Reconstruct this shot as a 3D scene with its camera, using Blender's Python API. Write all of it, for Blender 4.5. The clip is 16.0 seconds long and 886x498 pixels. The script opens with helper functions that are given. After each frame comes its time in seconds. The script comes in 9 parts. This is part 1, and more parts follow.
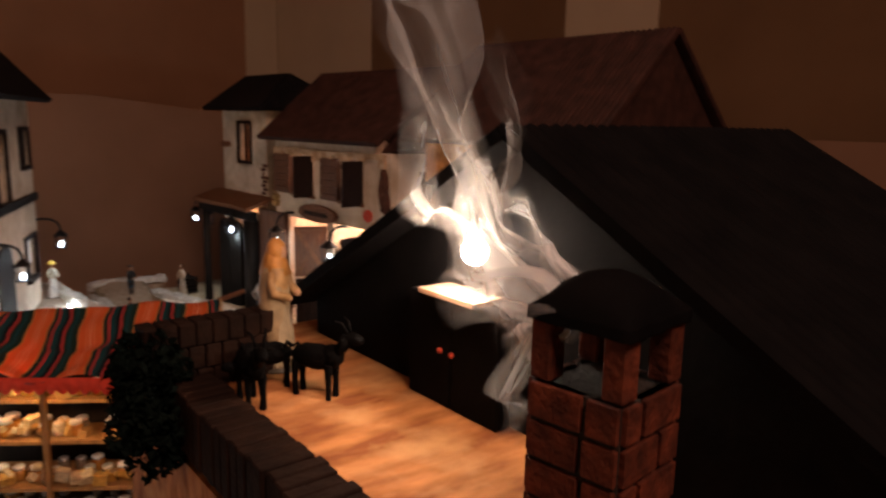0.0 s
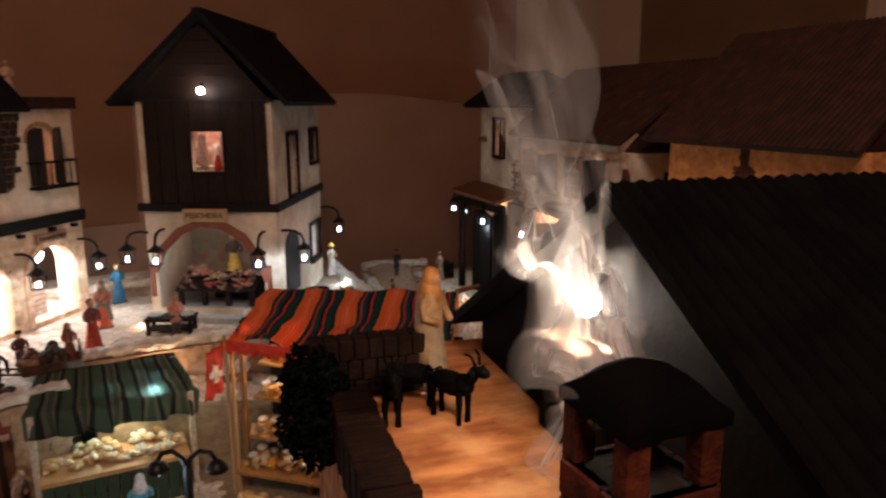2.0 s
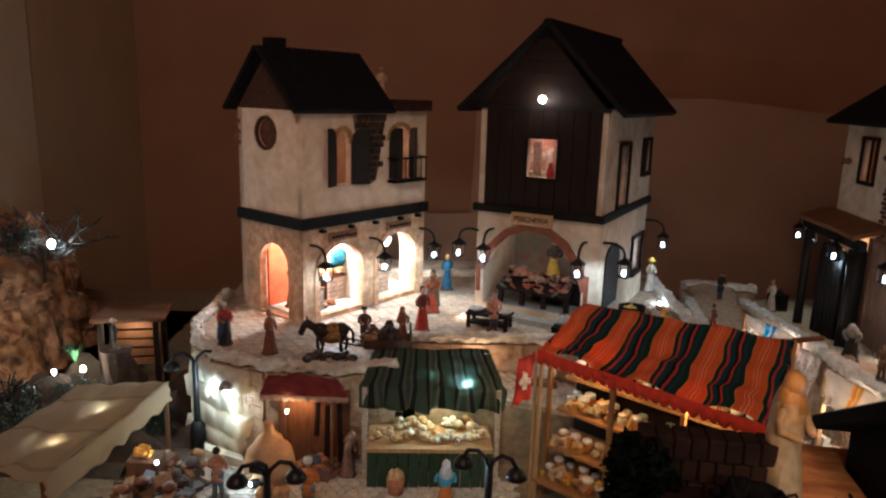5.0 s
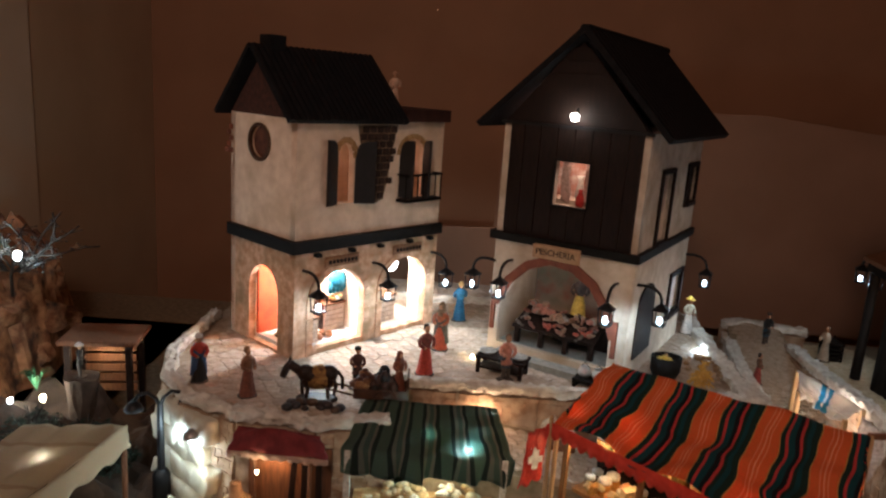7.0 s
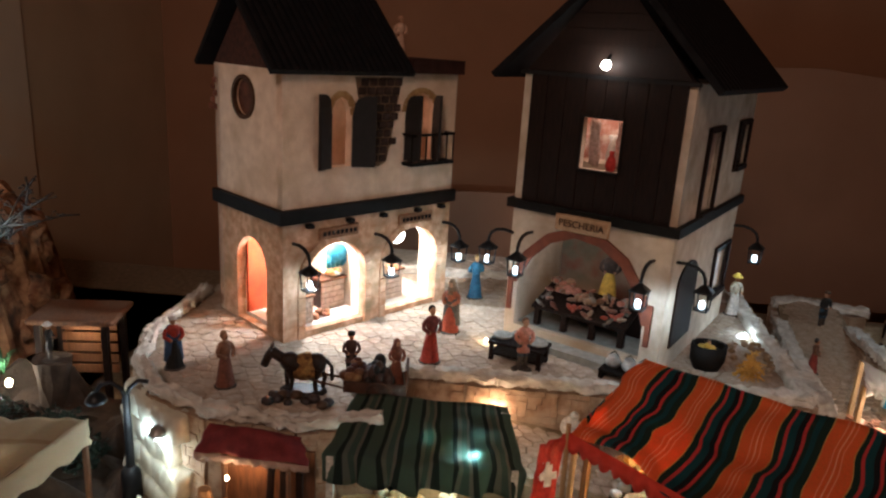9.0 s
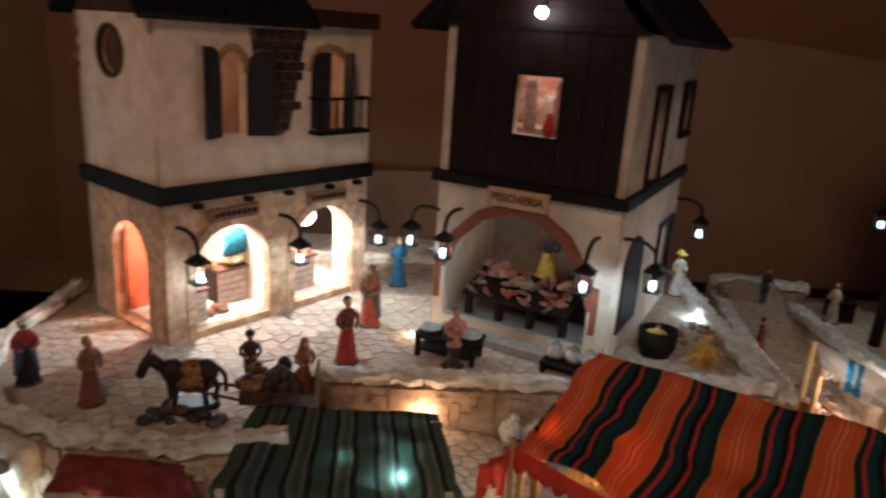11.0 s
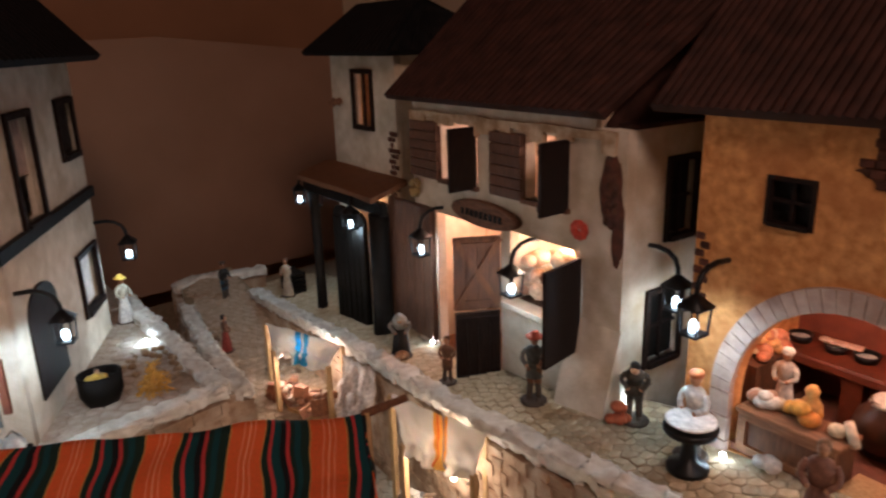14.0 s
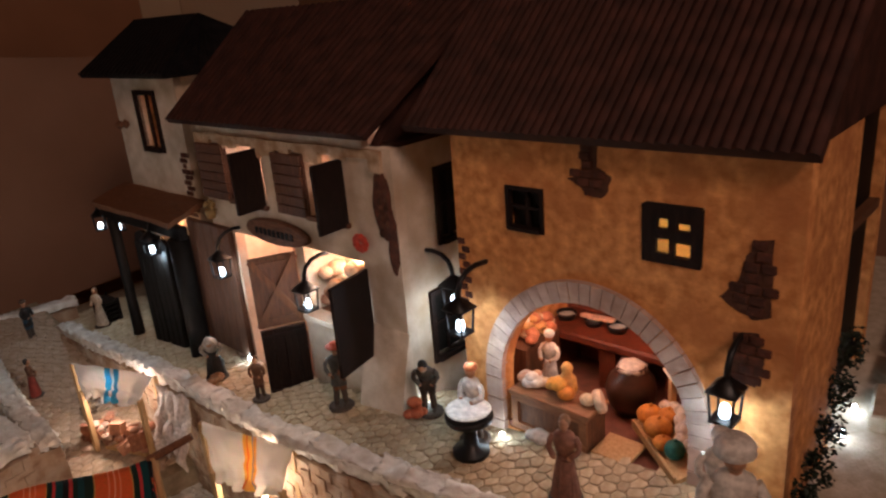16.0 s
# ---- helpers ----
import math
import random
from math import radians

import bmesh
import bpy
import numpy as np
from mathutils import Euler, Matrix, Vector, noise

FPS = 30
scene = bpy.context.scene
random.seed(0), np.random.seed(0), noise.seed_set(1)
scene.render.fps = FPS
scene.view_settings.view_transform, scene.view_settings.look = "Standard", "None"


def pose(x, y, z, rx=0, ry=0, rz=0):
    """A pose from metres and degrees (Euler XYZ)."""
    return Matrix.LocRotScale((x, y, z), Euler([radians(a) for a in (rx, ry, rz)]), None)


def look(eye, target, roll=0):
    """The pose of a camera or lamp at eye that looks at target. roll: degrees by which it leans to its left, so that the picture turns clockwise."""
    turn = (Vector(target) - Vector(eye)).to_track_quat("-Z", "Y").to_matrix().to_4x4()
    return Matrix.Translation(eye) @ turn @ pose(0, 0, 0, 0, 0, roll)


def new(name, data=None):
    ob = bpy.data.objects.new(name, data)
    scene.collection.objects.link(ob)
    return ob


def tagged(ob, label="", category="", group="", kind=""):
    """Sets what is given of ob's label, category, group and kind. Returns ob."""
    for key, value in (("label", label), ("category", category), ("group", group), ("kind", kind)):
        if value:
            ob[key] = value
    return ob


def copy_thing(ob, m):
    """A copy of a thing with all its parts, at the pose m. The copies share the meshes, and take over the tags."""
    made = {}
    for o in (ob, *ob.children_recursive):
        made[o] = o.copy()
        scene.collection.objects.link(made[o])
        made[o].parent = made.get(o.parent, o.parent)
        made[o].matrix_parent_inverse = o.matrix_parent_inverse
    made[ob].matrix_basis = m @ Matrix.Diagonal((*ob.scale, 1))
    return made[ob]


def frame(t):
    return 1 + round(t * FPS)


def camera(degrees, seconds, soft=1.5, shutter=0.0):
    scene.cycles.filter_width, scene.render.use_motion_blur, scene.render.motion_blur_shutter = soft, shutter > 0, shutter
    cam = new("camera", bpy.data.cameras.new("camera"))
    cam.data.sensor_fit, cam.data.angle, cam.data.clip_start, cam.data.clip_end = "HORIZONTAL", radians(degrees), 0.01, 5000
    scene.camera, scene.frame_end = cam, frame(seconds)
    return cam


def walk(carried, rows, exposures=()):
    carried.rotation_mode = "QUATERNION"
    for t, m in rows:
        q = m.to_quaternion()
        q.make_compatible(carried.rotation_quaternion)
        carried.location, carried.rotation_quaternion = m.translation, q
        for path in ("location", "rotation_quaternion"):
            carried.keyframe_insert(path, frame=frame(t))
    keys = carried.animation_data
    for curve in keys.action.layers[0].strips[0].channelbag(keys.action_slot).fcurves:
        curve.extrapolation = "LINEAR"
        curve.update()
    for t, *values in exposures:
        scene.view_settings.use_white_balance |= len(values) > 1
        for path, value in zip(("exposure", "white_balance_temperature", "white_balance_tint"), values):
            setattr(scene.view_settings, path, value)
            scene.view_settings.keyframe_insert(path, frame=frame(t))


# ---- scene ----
cam = camera(64.0, 16.0, soft=2.3, shutter=0.5)
PATH = [
    (0, (-0.032, -0.247, 0.389), (1.467, 1.028, 0.034), 1.2),
    (0.5, (-0.016, -0.262, 0.402), (1.329, 1.181, 0.073), 1.6),
    (1, (0.001, -0.272, 0.411), (1.248, 1.252, 0.06), 0.9),
    (1.5, (0.014, -0.28, 0.416), (1.107, 1.35, 0.032), 0.6),
    (2, (0.017, -0.297, 0.42), (0.926, 1.438, 0.017), -0.1),
    (2.5, (0.021, -0.315, 0.425), (0.812, 1.478, 0.025), -0.2),
    (3, (0.023, -0.333, 0.43), (0.666, 1.522, 0.052), -0.4),
    (3.5, (0.03, -0.329, 0.432), (0.511, 1.58, 0.075), -0.7),
    (4, (0.023, -0.319, 0.44), (0.326, 1.624, 0.075), 0.1),
    (4.5, (0.009, -0.302, 0.45), (0.22, 1.645, 0.045), 0.1),
    (5, (0.007, -0.26, 0.458), (0.084, 1.692, 0.027), 1.7),
    (5.2, (0.006, -0.245, 0.461), (0.135, 1.7, 0.015), 1.8),
    (7.3, (0.076, -0.002, 0.509), (0.032, 1.947, 0.062), 4.0),
    (7.5, (0.09, 0.023, 0.522), (0.023, 1.962, 0.039), 3.7),
    (8, (0.093, 0.07, 0.503), (0.039, 2.01, 0.021), 3.6),
    (8.2, (0.1, 0.082, 0.492), (-0.005, 2.013, -0.02), 3.2),
    (10.5, (0.105, 0.293, 0.423), (0.057, 2.21, -0.146), 5.2),
    (11, (0.109, 0.321, 0.405), (0.219, 2.233, -0.168), 3.9),
    (11.5, (0.119, 0.339, 0.413), (0.54, 2.236, -0.061), 2.8),
    (12, (0.148, 0.345, 0.417), (0.833, 2.171, -0.028), 1.0),
    (12.5, (0.182, 0.345, 0.422), (1.09, 2.057, -0.071), 0.2),
    (13, (0.227, 0.332, 0.43), (1.289, 1.945, -0.091), -1.8),
    (13.5, (0.259, 0.326, 0.431), (1.446, 1.842, -0.107), -2.0),
    (14, (0.275, 0.32, 0.434), (1.566, 1.737, -0.135), -1.7),
    (14.5, (0.291, 0.3, 0.446), (1.665, 1.627, -0.144), -2.7),
    (15, (0.307, 0.271, 0.472), (1.741, 1.525, -0.137), -4.3),
    (15.5, (0.322, 0.246, 0.481), (1.834, 1.395, -0.147), -4.2),
    (16, (0.321, 0.22, 0.493), (1.855, 1.327, -0.158), -4.8),
]
# ---- light ----
walk(cam, [(t, look(eye, target, roll)) for t, eye, target, roll in PATH],
     [(0, 0.16, 6600, 15), (1, 0.04, 6450, 15), (2, 0.0, 6250, 12), (4, -0.08, 6050, 11), (5, -0.08, 5850, 5), (8, -0.10, 5850, 5), (10.5, -0.40, 5850, 5), (11.5, -0.36, 5850, 5), (12.5, 0.0, 5750, 5), (13.5, 0.18, 5750, 6), (14.5, 0.14, 5850, 8), (16, 0.08, 6150, 12)])

world = bpy.data.worlds.new("dim_room")
world.use_nodes = True
world.node_tree.nodes["Background"].inputs[0].default_value = (1.0, 0.62, 0.45, 1)
world.node_tree.nodes["Background"].inputs[1].default_value = 0.006
scene.world = world


GAIN = 2.3


def lamp(name, place, watts, colour, radius=0.006):
    data = bpy.data.lights.new(name, "POINT")
    data.energy, data.color, data.shadow_soft_size = watts * GAIN, colour, radius
    ob = new(name, data)
    ob.location = place
    return ob


COOL = (0.72, 0.90, 1.0)
WARM = (1.0, 0.72, 0.42)
AMBER = (1.0, 0.50, 0.20)

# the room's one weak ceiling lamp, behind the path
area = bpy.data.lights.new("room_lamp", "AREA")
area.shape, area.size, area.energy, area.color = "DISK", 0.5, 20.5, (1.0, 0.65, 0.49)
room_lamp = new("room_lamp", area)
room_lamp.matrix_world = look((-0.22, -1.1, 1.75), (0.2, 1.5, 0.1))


# ---- materials ----
def mat(name, a, b=None, scale=60.0, rough=0.8, bump=0.25, fine=350.0, metal=0.0, emit=None, power=0.0, vary=0.0, dirt=None,
        dirt_scale=9.0, stretch=None, specular=0.3):
    m = bpy.data.materials.new(name)
    m.use_nodes = True
    nt = m.node_tree
    bsdf = nt.nodes["Principled BSDF"]
    b = b or tuple(c * 0.7 for c in a)
    coord = nt.nodes.new("ShaderNodeTexCoord")
    mapping = nt.nodes.new("ShaderNodeMapping")
    nt.links.new(coord.outputs["Object"], mapping.inputs[0])
    if stretch:
        mapping.inputs["Scale"].default_value = stretch
    grain = nt.nodes.new("ShaderNodeTexNoise")
    grain.inputs["Scale"].default_value, grain.inputs["Detail"].default_value = scale, 6.0
    nt.links.new(mapping.outputs[0], grain.inputs["Vector"])
    ramp = nt.nodes.new("ShaderNodeValToRGB")
    ramp.color_ramp.elements[0].position, ramp.color_ramp.elements[1].position = 0.35, 0.68
    ramp.color_ramp.elements[0].color, ramp.color_ramp.elements[1].color = (*b, 1), (*a, 1)
    nt.links.new(grain.outputs["Fac"], ramp.inputs[0])
    colour = ramp.outputs[0]
    if dirt:
        cloud = nt.nodes.new("ShaderNodeTexNoise")
        cloud.inputs["Scale"].default_value, cloud.inputs["Detail"].default_value = dirt_scale, 4.0
        nt.links.new(coord.outputs["Object"], cloud.inputs["Vector"])
        cut = nt.nodes.new("ShaderNodeMapRange")
        cut.inputs["From Min"].default_value, cut.inputs["From Max"].default_value = 0.48, 0.70
        nt.links.new(cloud.outputs["Fac"], cut.inputs["Value"])
        mix = nt.nodes.new("ShaderNodeMix")
        mix.data_type = "RGBA"
        nt.links.new(cut.outputs[0], mix.inputs[0])
        nt.links.new(colour, mix.inputs[6])
        mix.inputs[7].default_value = (*dirt, 1)
        colour = mix.outputs[2]
    if vary:
        info = nt.nodes.new("ShaderNodeObjectInfo")
        hsv = nt.nodes.new("ShaderNodeHueSaturation")
        spread = nt.nodes.new("ShaderNodeMapRange")
        spread.inputs["To Min"].default_value, spread.inputs["To Max"].default_value = 1 - vary, 1 + vary
        nt.links.new(info.outputs["Random"], spread.inputs["Value"])
        nt.links.new(spread.outputs[0], hsv.inputs["Value"])
        nt.links.new(colour, hsv.inputs["Color"])
        colour = hsv.outputs[0]
    nt.links.new(colour, bsdf.inputs["Base Color"])
    bsdf.inputs["Roughness"].default_value, bsdf.inputs["Metallic"].default_value = rough, metal
    bsdf.inputs["Specular IOR Level"].default_value = specular
    if bump:
        fleck = nt.nodes.new("ShaderNodeTexNoise")
        fleck.inputs["Scale"].default_value, fleck.inputs["Detail"].default_value = fine, 5.0
        nt.links.new(mapping.outputs[0], fleck.inputs["Vector"])
        relief = nt.nodes.new("ShaderNodeBump")
        relief.inputs["Strength"].default_value, relief.inputs["Distance"].default_value = bump, 0.002
        nt.links.new(fleck.outputs["Fac"], relief.inputs["Height"])
        nt.links.new(relief.outputs[0], bsdf.inputs["Normal"])
    if emit:
        bsdf.inputs["Emission Color"].default_value = (*emit, 1)
        bsdf.inputs["Emission Strength"].default_value = power
    return m


def striped(name, stops, axis, period, rough=0.9, sheer_share=0.42):
    """Woven cloth with stripes along one axis; stops: (position, colour)."""
    m = mat(name, (1, 1, 1), rough=rough, bump=0.0)
    nt = m.node_tree
    bsdf = nt.nodes["Principled BSDF"]
    uv = nt.nodes.new("ShaderNodeUVMap")
    sep = nt.nodes.new("ShaderNodeSeparateXYZ")
    nt.links.new(uv.outputs[0], sep.inputs[0])
    scaled = nt.nodes.new("ShaderNodeMath")
    scaled.operation = "MULTIPLY"
    scaled.inputs[1].default_value = 1.0 / period
    nt.links.new(sep.outputs[axis], scaled.inputs[0])
    frac = nt.nodes.new("ShaderNodeMath")
    frac.operation = "FRACT"
    nt.links.new(scaled.outputs[0], frac.inputs[0])
    ramp = nt.nodes.new("ShaderNodeValToRGB")
    ramp.color_ramp.interpolation = "CONSTANT"
    while len(ramp.color_ramp.elements) < len(stops):
        ramp.color_ramp.elements.new(0.5)
    for el, (pos, col) in zip(ramp.color_ramp.elements, stops):
        el.position, el.color = pos, (*col, 1)
    nt.links.new(frac.outputs[0], ramp.inputs[0])
    weave = nt.nodes.new("ShaderNodeTexNoise")
    weave.inputs["Scale"].default_value = 160.0
    mix = nt.nodes.new("ShaderNodeMix")
    mix.data_type, mix.blend_type = "RGBA", "MULTIPLY"
    mix.inputs[0].default_value = 0.55
    nt.links.new(ramp.outputs[0], mix.inputs[6])
    nt.links.new(weave.outputs["Color"], mix.inputs[7])
    hs = nt.nodes.new("ShaderNodeHueSaturation")
    hs.inputs["Value"].default_value = 1.5
    nt.links.new(mix.outputs[2], hs.inputs["Color"])
    nt.links.new(hs.outputs[0], bsdf.inputs["Base Color"])
    relief = nt.nodes.new("ShaderNodeBump")
    relief.inputs["Strength"].default_value, relief.inputs["Distance"].default_value = 0.35, 0.001
    threads = nt.nodes.new("ShaderNodeTexNoise")
    threads.inputs["Scale"].default_value = 900.0
    nt.links.new(threads.outputs["Fac"], relief.inputs["Height"])
    nt.links.new(relief.outputs[0], bsdf.inputs["Normal"])
    out = nt.nodes["Material Output"]
    sheer = nt.nodes.new("ShaderNodeBsdfTranslucent")
    nt.links.new(hs.outputs[0], sheer.inputs[0])
    both = nt.nodes.new("ShaderNodeMixShader")
    both.inputs[0].default_value = sheer_share
    nt.links.new(bsdf.outputs[0], both.inputs[1])
    nt.links.new(sheer.outputs[0], both.inputs[2])
    nt.links.new(both.outputs[0], out.inputs[0])
    return m


def glowing(name, colour, power):
    return mat(name, colour, colour, bump=0.0, emit=colour, power=power)


PLASTER = mat("cream_plaster", (0.88, 0.69, 0.525), (0.74, 0.55, 0.40), 40, 0.9, 0.5, 220, dirt=(0.62, 0.44, 0.28), dirt_scale=11)
STONEWALL = mat("ashlar_render", (0.76, 0.51, 0.35), (0.48, 0.26, 0.14), 55, 0.92, 0.7, 160, dirt=(0.35, 0.24, 0.14), dirt_scale=16)
WHITEWASH = mat("whitewash", (0.70, 0.60, 0.485), (0.55, 0.445, 0.33), 35, 0.9, 0.5, 200, dirt=(0.40, 0.29, 0.185), dirt_scale=9)
OCHRE = mat("ochre_plaster", (0.80, 0.385, 0.135), (0.48, 0.190, 0.055), 70, 0.92, 0.9, 150, dirt=(0.44, 0.17, 0.055), dirt_scale=14)
DARKWOOD = mat("dark_stained_boards", (0.022, 0.011, 0.008), (0.010, 0.006, 0.005), 50, 0.6, 0.4, 200, stretch=(6, 6, 0.7), specular=0.12)
BLACKWOOD = mat("black_painted_wood", (0.010, 0.008, 0.007), (0.006, 0.005, 0.004), 60, 0.6, 0.3, specular=0.12)
BROWNWOOD = mat("brown_planks", (0.17, 0.075, 0.035), (0.09, 0.04, 0.02), 45, 0.65, 0.5, 180, stretch=(5, 5, 0.8), vary=0.2)
PALEWOOD = mat("pale_pine", (0.50, 0.33, 0.16), (0.38, 0.23, 0.10), 40, 0.7, 0.3, 200, stretch=(6, 6, 0.8), vary=0.15)
ROOFBROWN = mat("brown_roof", (0.062, 0.026, 0.020), (0.030, 0.014, 0.011), 40, 0.6, 0.4, 160, specular=0.12)
ROOFBLACK = mat("black_roof", (0.012, 0.011, 0.012), (0.006, 0.006, 0.007), 50, 0.6, 0.4, 180, specular=0.10)
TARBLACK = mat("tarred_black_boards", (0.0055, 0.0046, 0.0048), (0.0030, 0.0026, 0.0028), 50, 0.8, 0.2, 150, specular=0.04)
BRICK = mat("red_brick", (0.26, 0.085, 0.04), (0.15, 0.05, 0.028), 90, 0.85, 0.7, 300, vary=0.25)
DARKBRICK = mat("dark_brick", (0.105, 0.036, 0.020), (0.05, 0.020, 0.013), 90, 0.85, 0.7, 300, vary=0.3)
MORTAR = mat("dark_mortar", (0.03, 0.022, 0.018), None, 80, 0.95, 0.6)
BLACKIRON = mat("black_iron", (0.008, 0.008, 0.009), None, 80, 0.4, 0.1, specular=0.3)
TERRACE = mat("pink_terrace_screed", (0.60, 0.25, 0.085), (0.26, 0.080, 0.022), 34, 0.85, 0.7, 140, dirt=(0.62, 0.32, 0.14), dirt_scale=30, stretch=(0.8, 2.4, 1))
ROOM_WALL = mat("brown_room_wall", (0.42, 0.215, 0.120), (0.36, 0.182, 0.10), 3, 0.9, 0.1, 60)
# same brown wall, its weaker light put into a darker colour
EAST_WALL = mat("shaded_brown_room_wall", (0.235, 0.130, 0.066), (0.20, 0.108, 0.054), 3, 0.9, 0.1, 60)
BOARD = mat("tan_backdrop_board", (0.37, 0.205, 0.130), (0.32, 0.175, 0.108), 4, 0.9, 0.1, 60)
PALE_STRIP = mat("cream_wall", (0.62, 0.48, 0.33), (0.58, 0.44, 0.30), 4, 0.9, 0.1, 60)
COBBLE = mat("pale_cobble", (0.52, 0.45, 0.35), (0.38, 0.31, 0.22), 60, 0.85, 0.6, 250, vary=0.22)
JOINT = mat("sandy_joint", (0.30, 0.23, 0.15), (0.20, 0.15, 0.09), 70, 0.95, 0.6)
COPING = mat("limewashed_coping", (0.72, 0.68, 0.60), (0.50, 0.44, 0.36), 50, 0.92, 0.9, 120)
SOIL = mat("dark_soil", (0.07, 0.045, 0.03), (0.035, 0.024, 0.018), 35, 0.95, 0.9, 120)
TABLE = mat("dark_table_board", (0.03, 0.022, 0.02), None, 10, 0.7, 0.2)
LAMP_GLASS = glowing("lit_lantern_glass", (0.75, 0.90, 1.0), 9.0)
BULB = glowing("bulb_white", (1.0, 0.93, 0.82), 60.0)
LED = glowing("led_white", (0.85, 0.95, 1.0), 30.0)
LED_WARM = glowing("led_warm", (1.0, 0.75, 0.45), 20.0)


# ---- building blocks ----
def part(name, bm, material, parent, label="", smooth=False):
    """One mesh object under a thing or a part."""
    me = bpy.data.meshes.new(name)
    bmesh.ops.recalc_face_normals(bm, faces=bm.faces)
    bm.to_mesh(me)
    bm.free()
    return part_mesh(name, me, material, parent, label, smooth)


def part_mesh(name, me, material, parent, label="", smooth=False):
    mats = material if isinstance(material, (list, tuple)) else [material]
    if not me.materials:
        for m in mats:
            me.materials.append(m)
    if smooth:
        me.shade_smooth()
    ob = new(name, me)
    if parent:
        ob.parent = parent
    if label:
        tagged(ob, label)
    return ob


def thing(name, m, label, category, group="", kind=""):
    ob = new(name)
    ob.empty_display_size = 0.02
    ob.matrix_world = m
    return tagged(ob, label, category, group, kind)


def B():
    return bmesh.new()


def box(bm, x0, x1, y0, y1, z0, z1, m=None, mi=0, bevel=0.0):
    r = bmesh.ops.create_cube(bm, size=1.0)
    vs = r["verts"]
    for v in vs:
        v.co = Vector(((x0 + x1) / 2 + v.co.x * (x1 - x0), (y0 + y1) / 2 + v.co.y * (y1 - y0), (z0 + z1) / 2 + v.co.z * (z1 - z0)))
    faces = {f for v in vs for f in v.link_faces}
    for f in faces:
        f.material_index = mi
    if m:
        for v in vs:
            v.co = m @ v.co
    if bevel:
        edges = list({e for v in vs for e in v.link_edges})
        bmesh.ops.bevel(bm, geom=edges, offset=bevel, segments=1, affect="EDGES")
    return bm


def rod(bm, p, q, r, r2=None, seg=8, mi=0):
    p, q = Vector(p), Vector(q)
    r2 = r if r2 is None else r2
    d = (q - p)
    out = bmesh.ops.create_cone(bm, cap_ends=True, segments=seg, radius1=r, radius2=max(r2, 1e-5), depth=d.length)
    m = Matrix.Translation((p + q) / 2) @ d.to_track_quat("Z", "Y").to_matrix().to_4x4()
    for v in out["verts"]:
        v.co = m @ v.co
    for f in {f for v in out["verts"] for f in v.link_faces}:
        f.material_index = mi
    return bm


def ball(bm, c, r, s=(1, 1, 1), seg=10, mi=0):
    out = bmesh.ops.create_uvsphere(bm, u_segments=seg, v_segments=max(5, seg * 2 // 3), radius=r)
    for v in out["verts"]:
        v.co = Vector((v.co.x * s[0], v.co.y * s[1], v.co.z * s[2])) + Vector(c)
    for f in {f for v in out["verts"] for f in v.link_faces}:
        f.material_index = mi
        f.smooth = True
    return bm


def lathe(bm, rings, c=(0, 0, 0), seg=12, mi=0, squash=1.0):
    """rings: (radius, height[, material])."""
    loops = []
    for ring in rings:
        loops.append([bm.verts.new((c[0] + ring[0] * math.cos(2 * math.pi * i / seg),
                                    c[1] + squash * ring[0] * math.sin(2 * math.pi * i / seg), c[2] + ring[1])) for i in range(seg)])
    for k in range(len(loops) - 1):
        for i in range(seg):
            f = bm.faces.new((loops[k][i], loops[k][(i + 1) % seg], loops[k + 1][(i + 1) % seg], loops[k + 1][i]))
            f.material_index = rings[k][2] if len(rings[k]) > 2 else mi
            f.smooth = True
    for lo, k in ((loops[0], 0), (loops[-1], -1)):
        f = bm.faces.new(lo)
        f.material_index = rings[k][2] if len(rings[k]) > 2 else mi
    return bm


def tube(bm, pts, r, seg=8, mi=0):
    """A bent round bar through the points."""
    pts = [Vector(p) for p in pts]
    loops = []
    side = None
    for i, p in enumerate(pts):
        d = (pts[min(i + 1, len(pts) - 1)] - pts[max(i - 1, 0)]).normalized()
        if side is None:
            side = d.orthogonal().normalized()
        side = (side - d * side.dot(d)).normalized()
        up = d.cross(side)
        loops.append([bm.verts.new(p + r * (math.cos(2 * math.pi * k / seg) * side + math.sin(2 * math.pi * k / seg) * up)) for k in range(seg)])
    for a, b in zip(loops, loops[1:]):
        for k in range(seg):
            f = bm.faces.new((a[k], a[(k + 1) % seg], b[(k + 1) % seg], b[k]))
            f.smooth, f.material_index = True, mi
    for lo in (loops[0], loops[-1]):
        bm.faces.new(lo).material_index = mi
    return bm


def prism(bm, pts, y0, y1, mi=0):
    """A polygon in x and z, from y0 to y1."""
    a = [bm.verts.new((x, y0, z)) for x, z in pts]
    b = [bm.verts.new((x, y1, z)) for x, z in pts]
    bm.faces.new(a).material_index = mi
    bm.faces.new(b[::-1]).material_index = mi
    for i in range(len(pts)):
        bm.faces.new((a[i], b[i], b[(i + 1) % len(pts)], a[(i + 1) % len(pts)])).material_index = mi
    return bm


def slab(bm, pts, z0, z1, mi=0):
    """A polygon in x and y, from z0 to z1."""
    a = [bm.verts.new((x, y, z0)) for x, y in pts]
    b = [bm.verts.new((x, y, z1)) for x, y in pts]
    bm.faces.new(a[::-1]).material_index = mi
    bm.faces.new(b).material_index = mi
    for i in range(len(pts)):
        bm.faces.new((a[i], a[(i + 1) % len(pts)], b[(i + 1) % len(pts)], b[i])).material_index = mi
    return bm


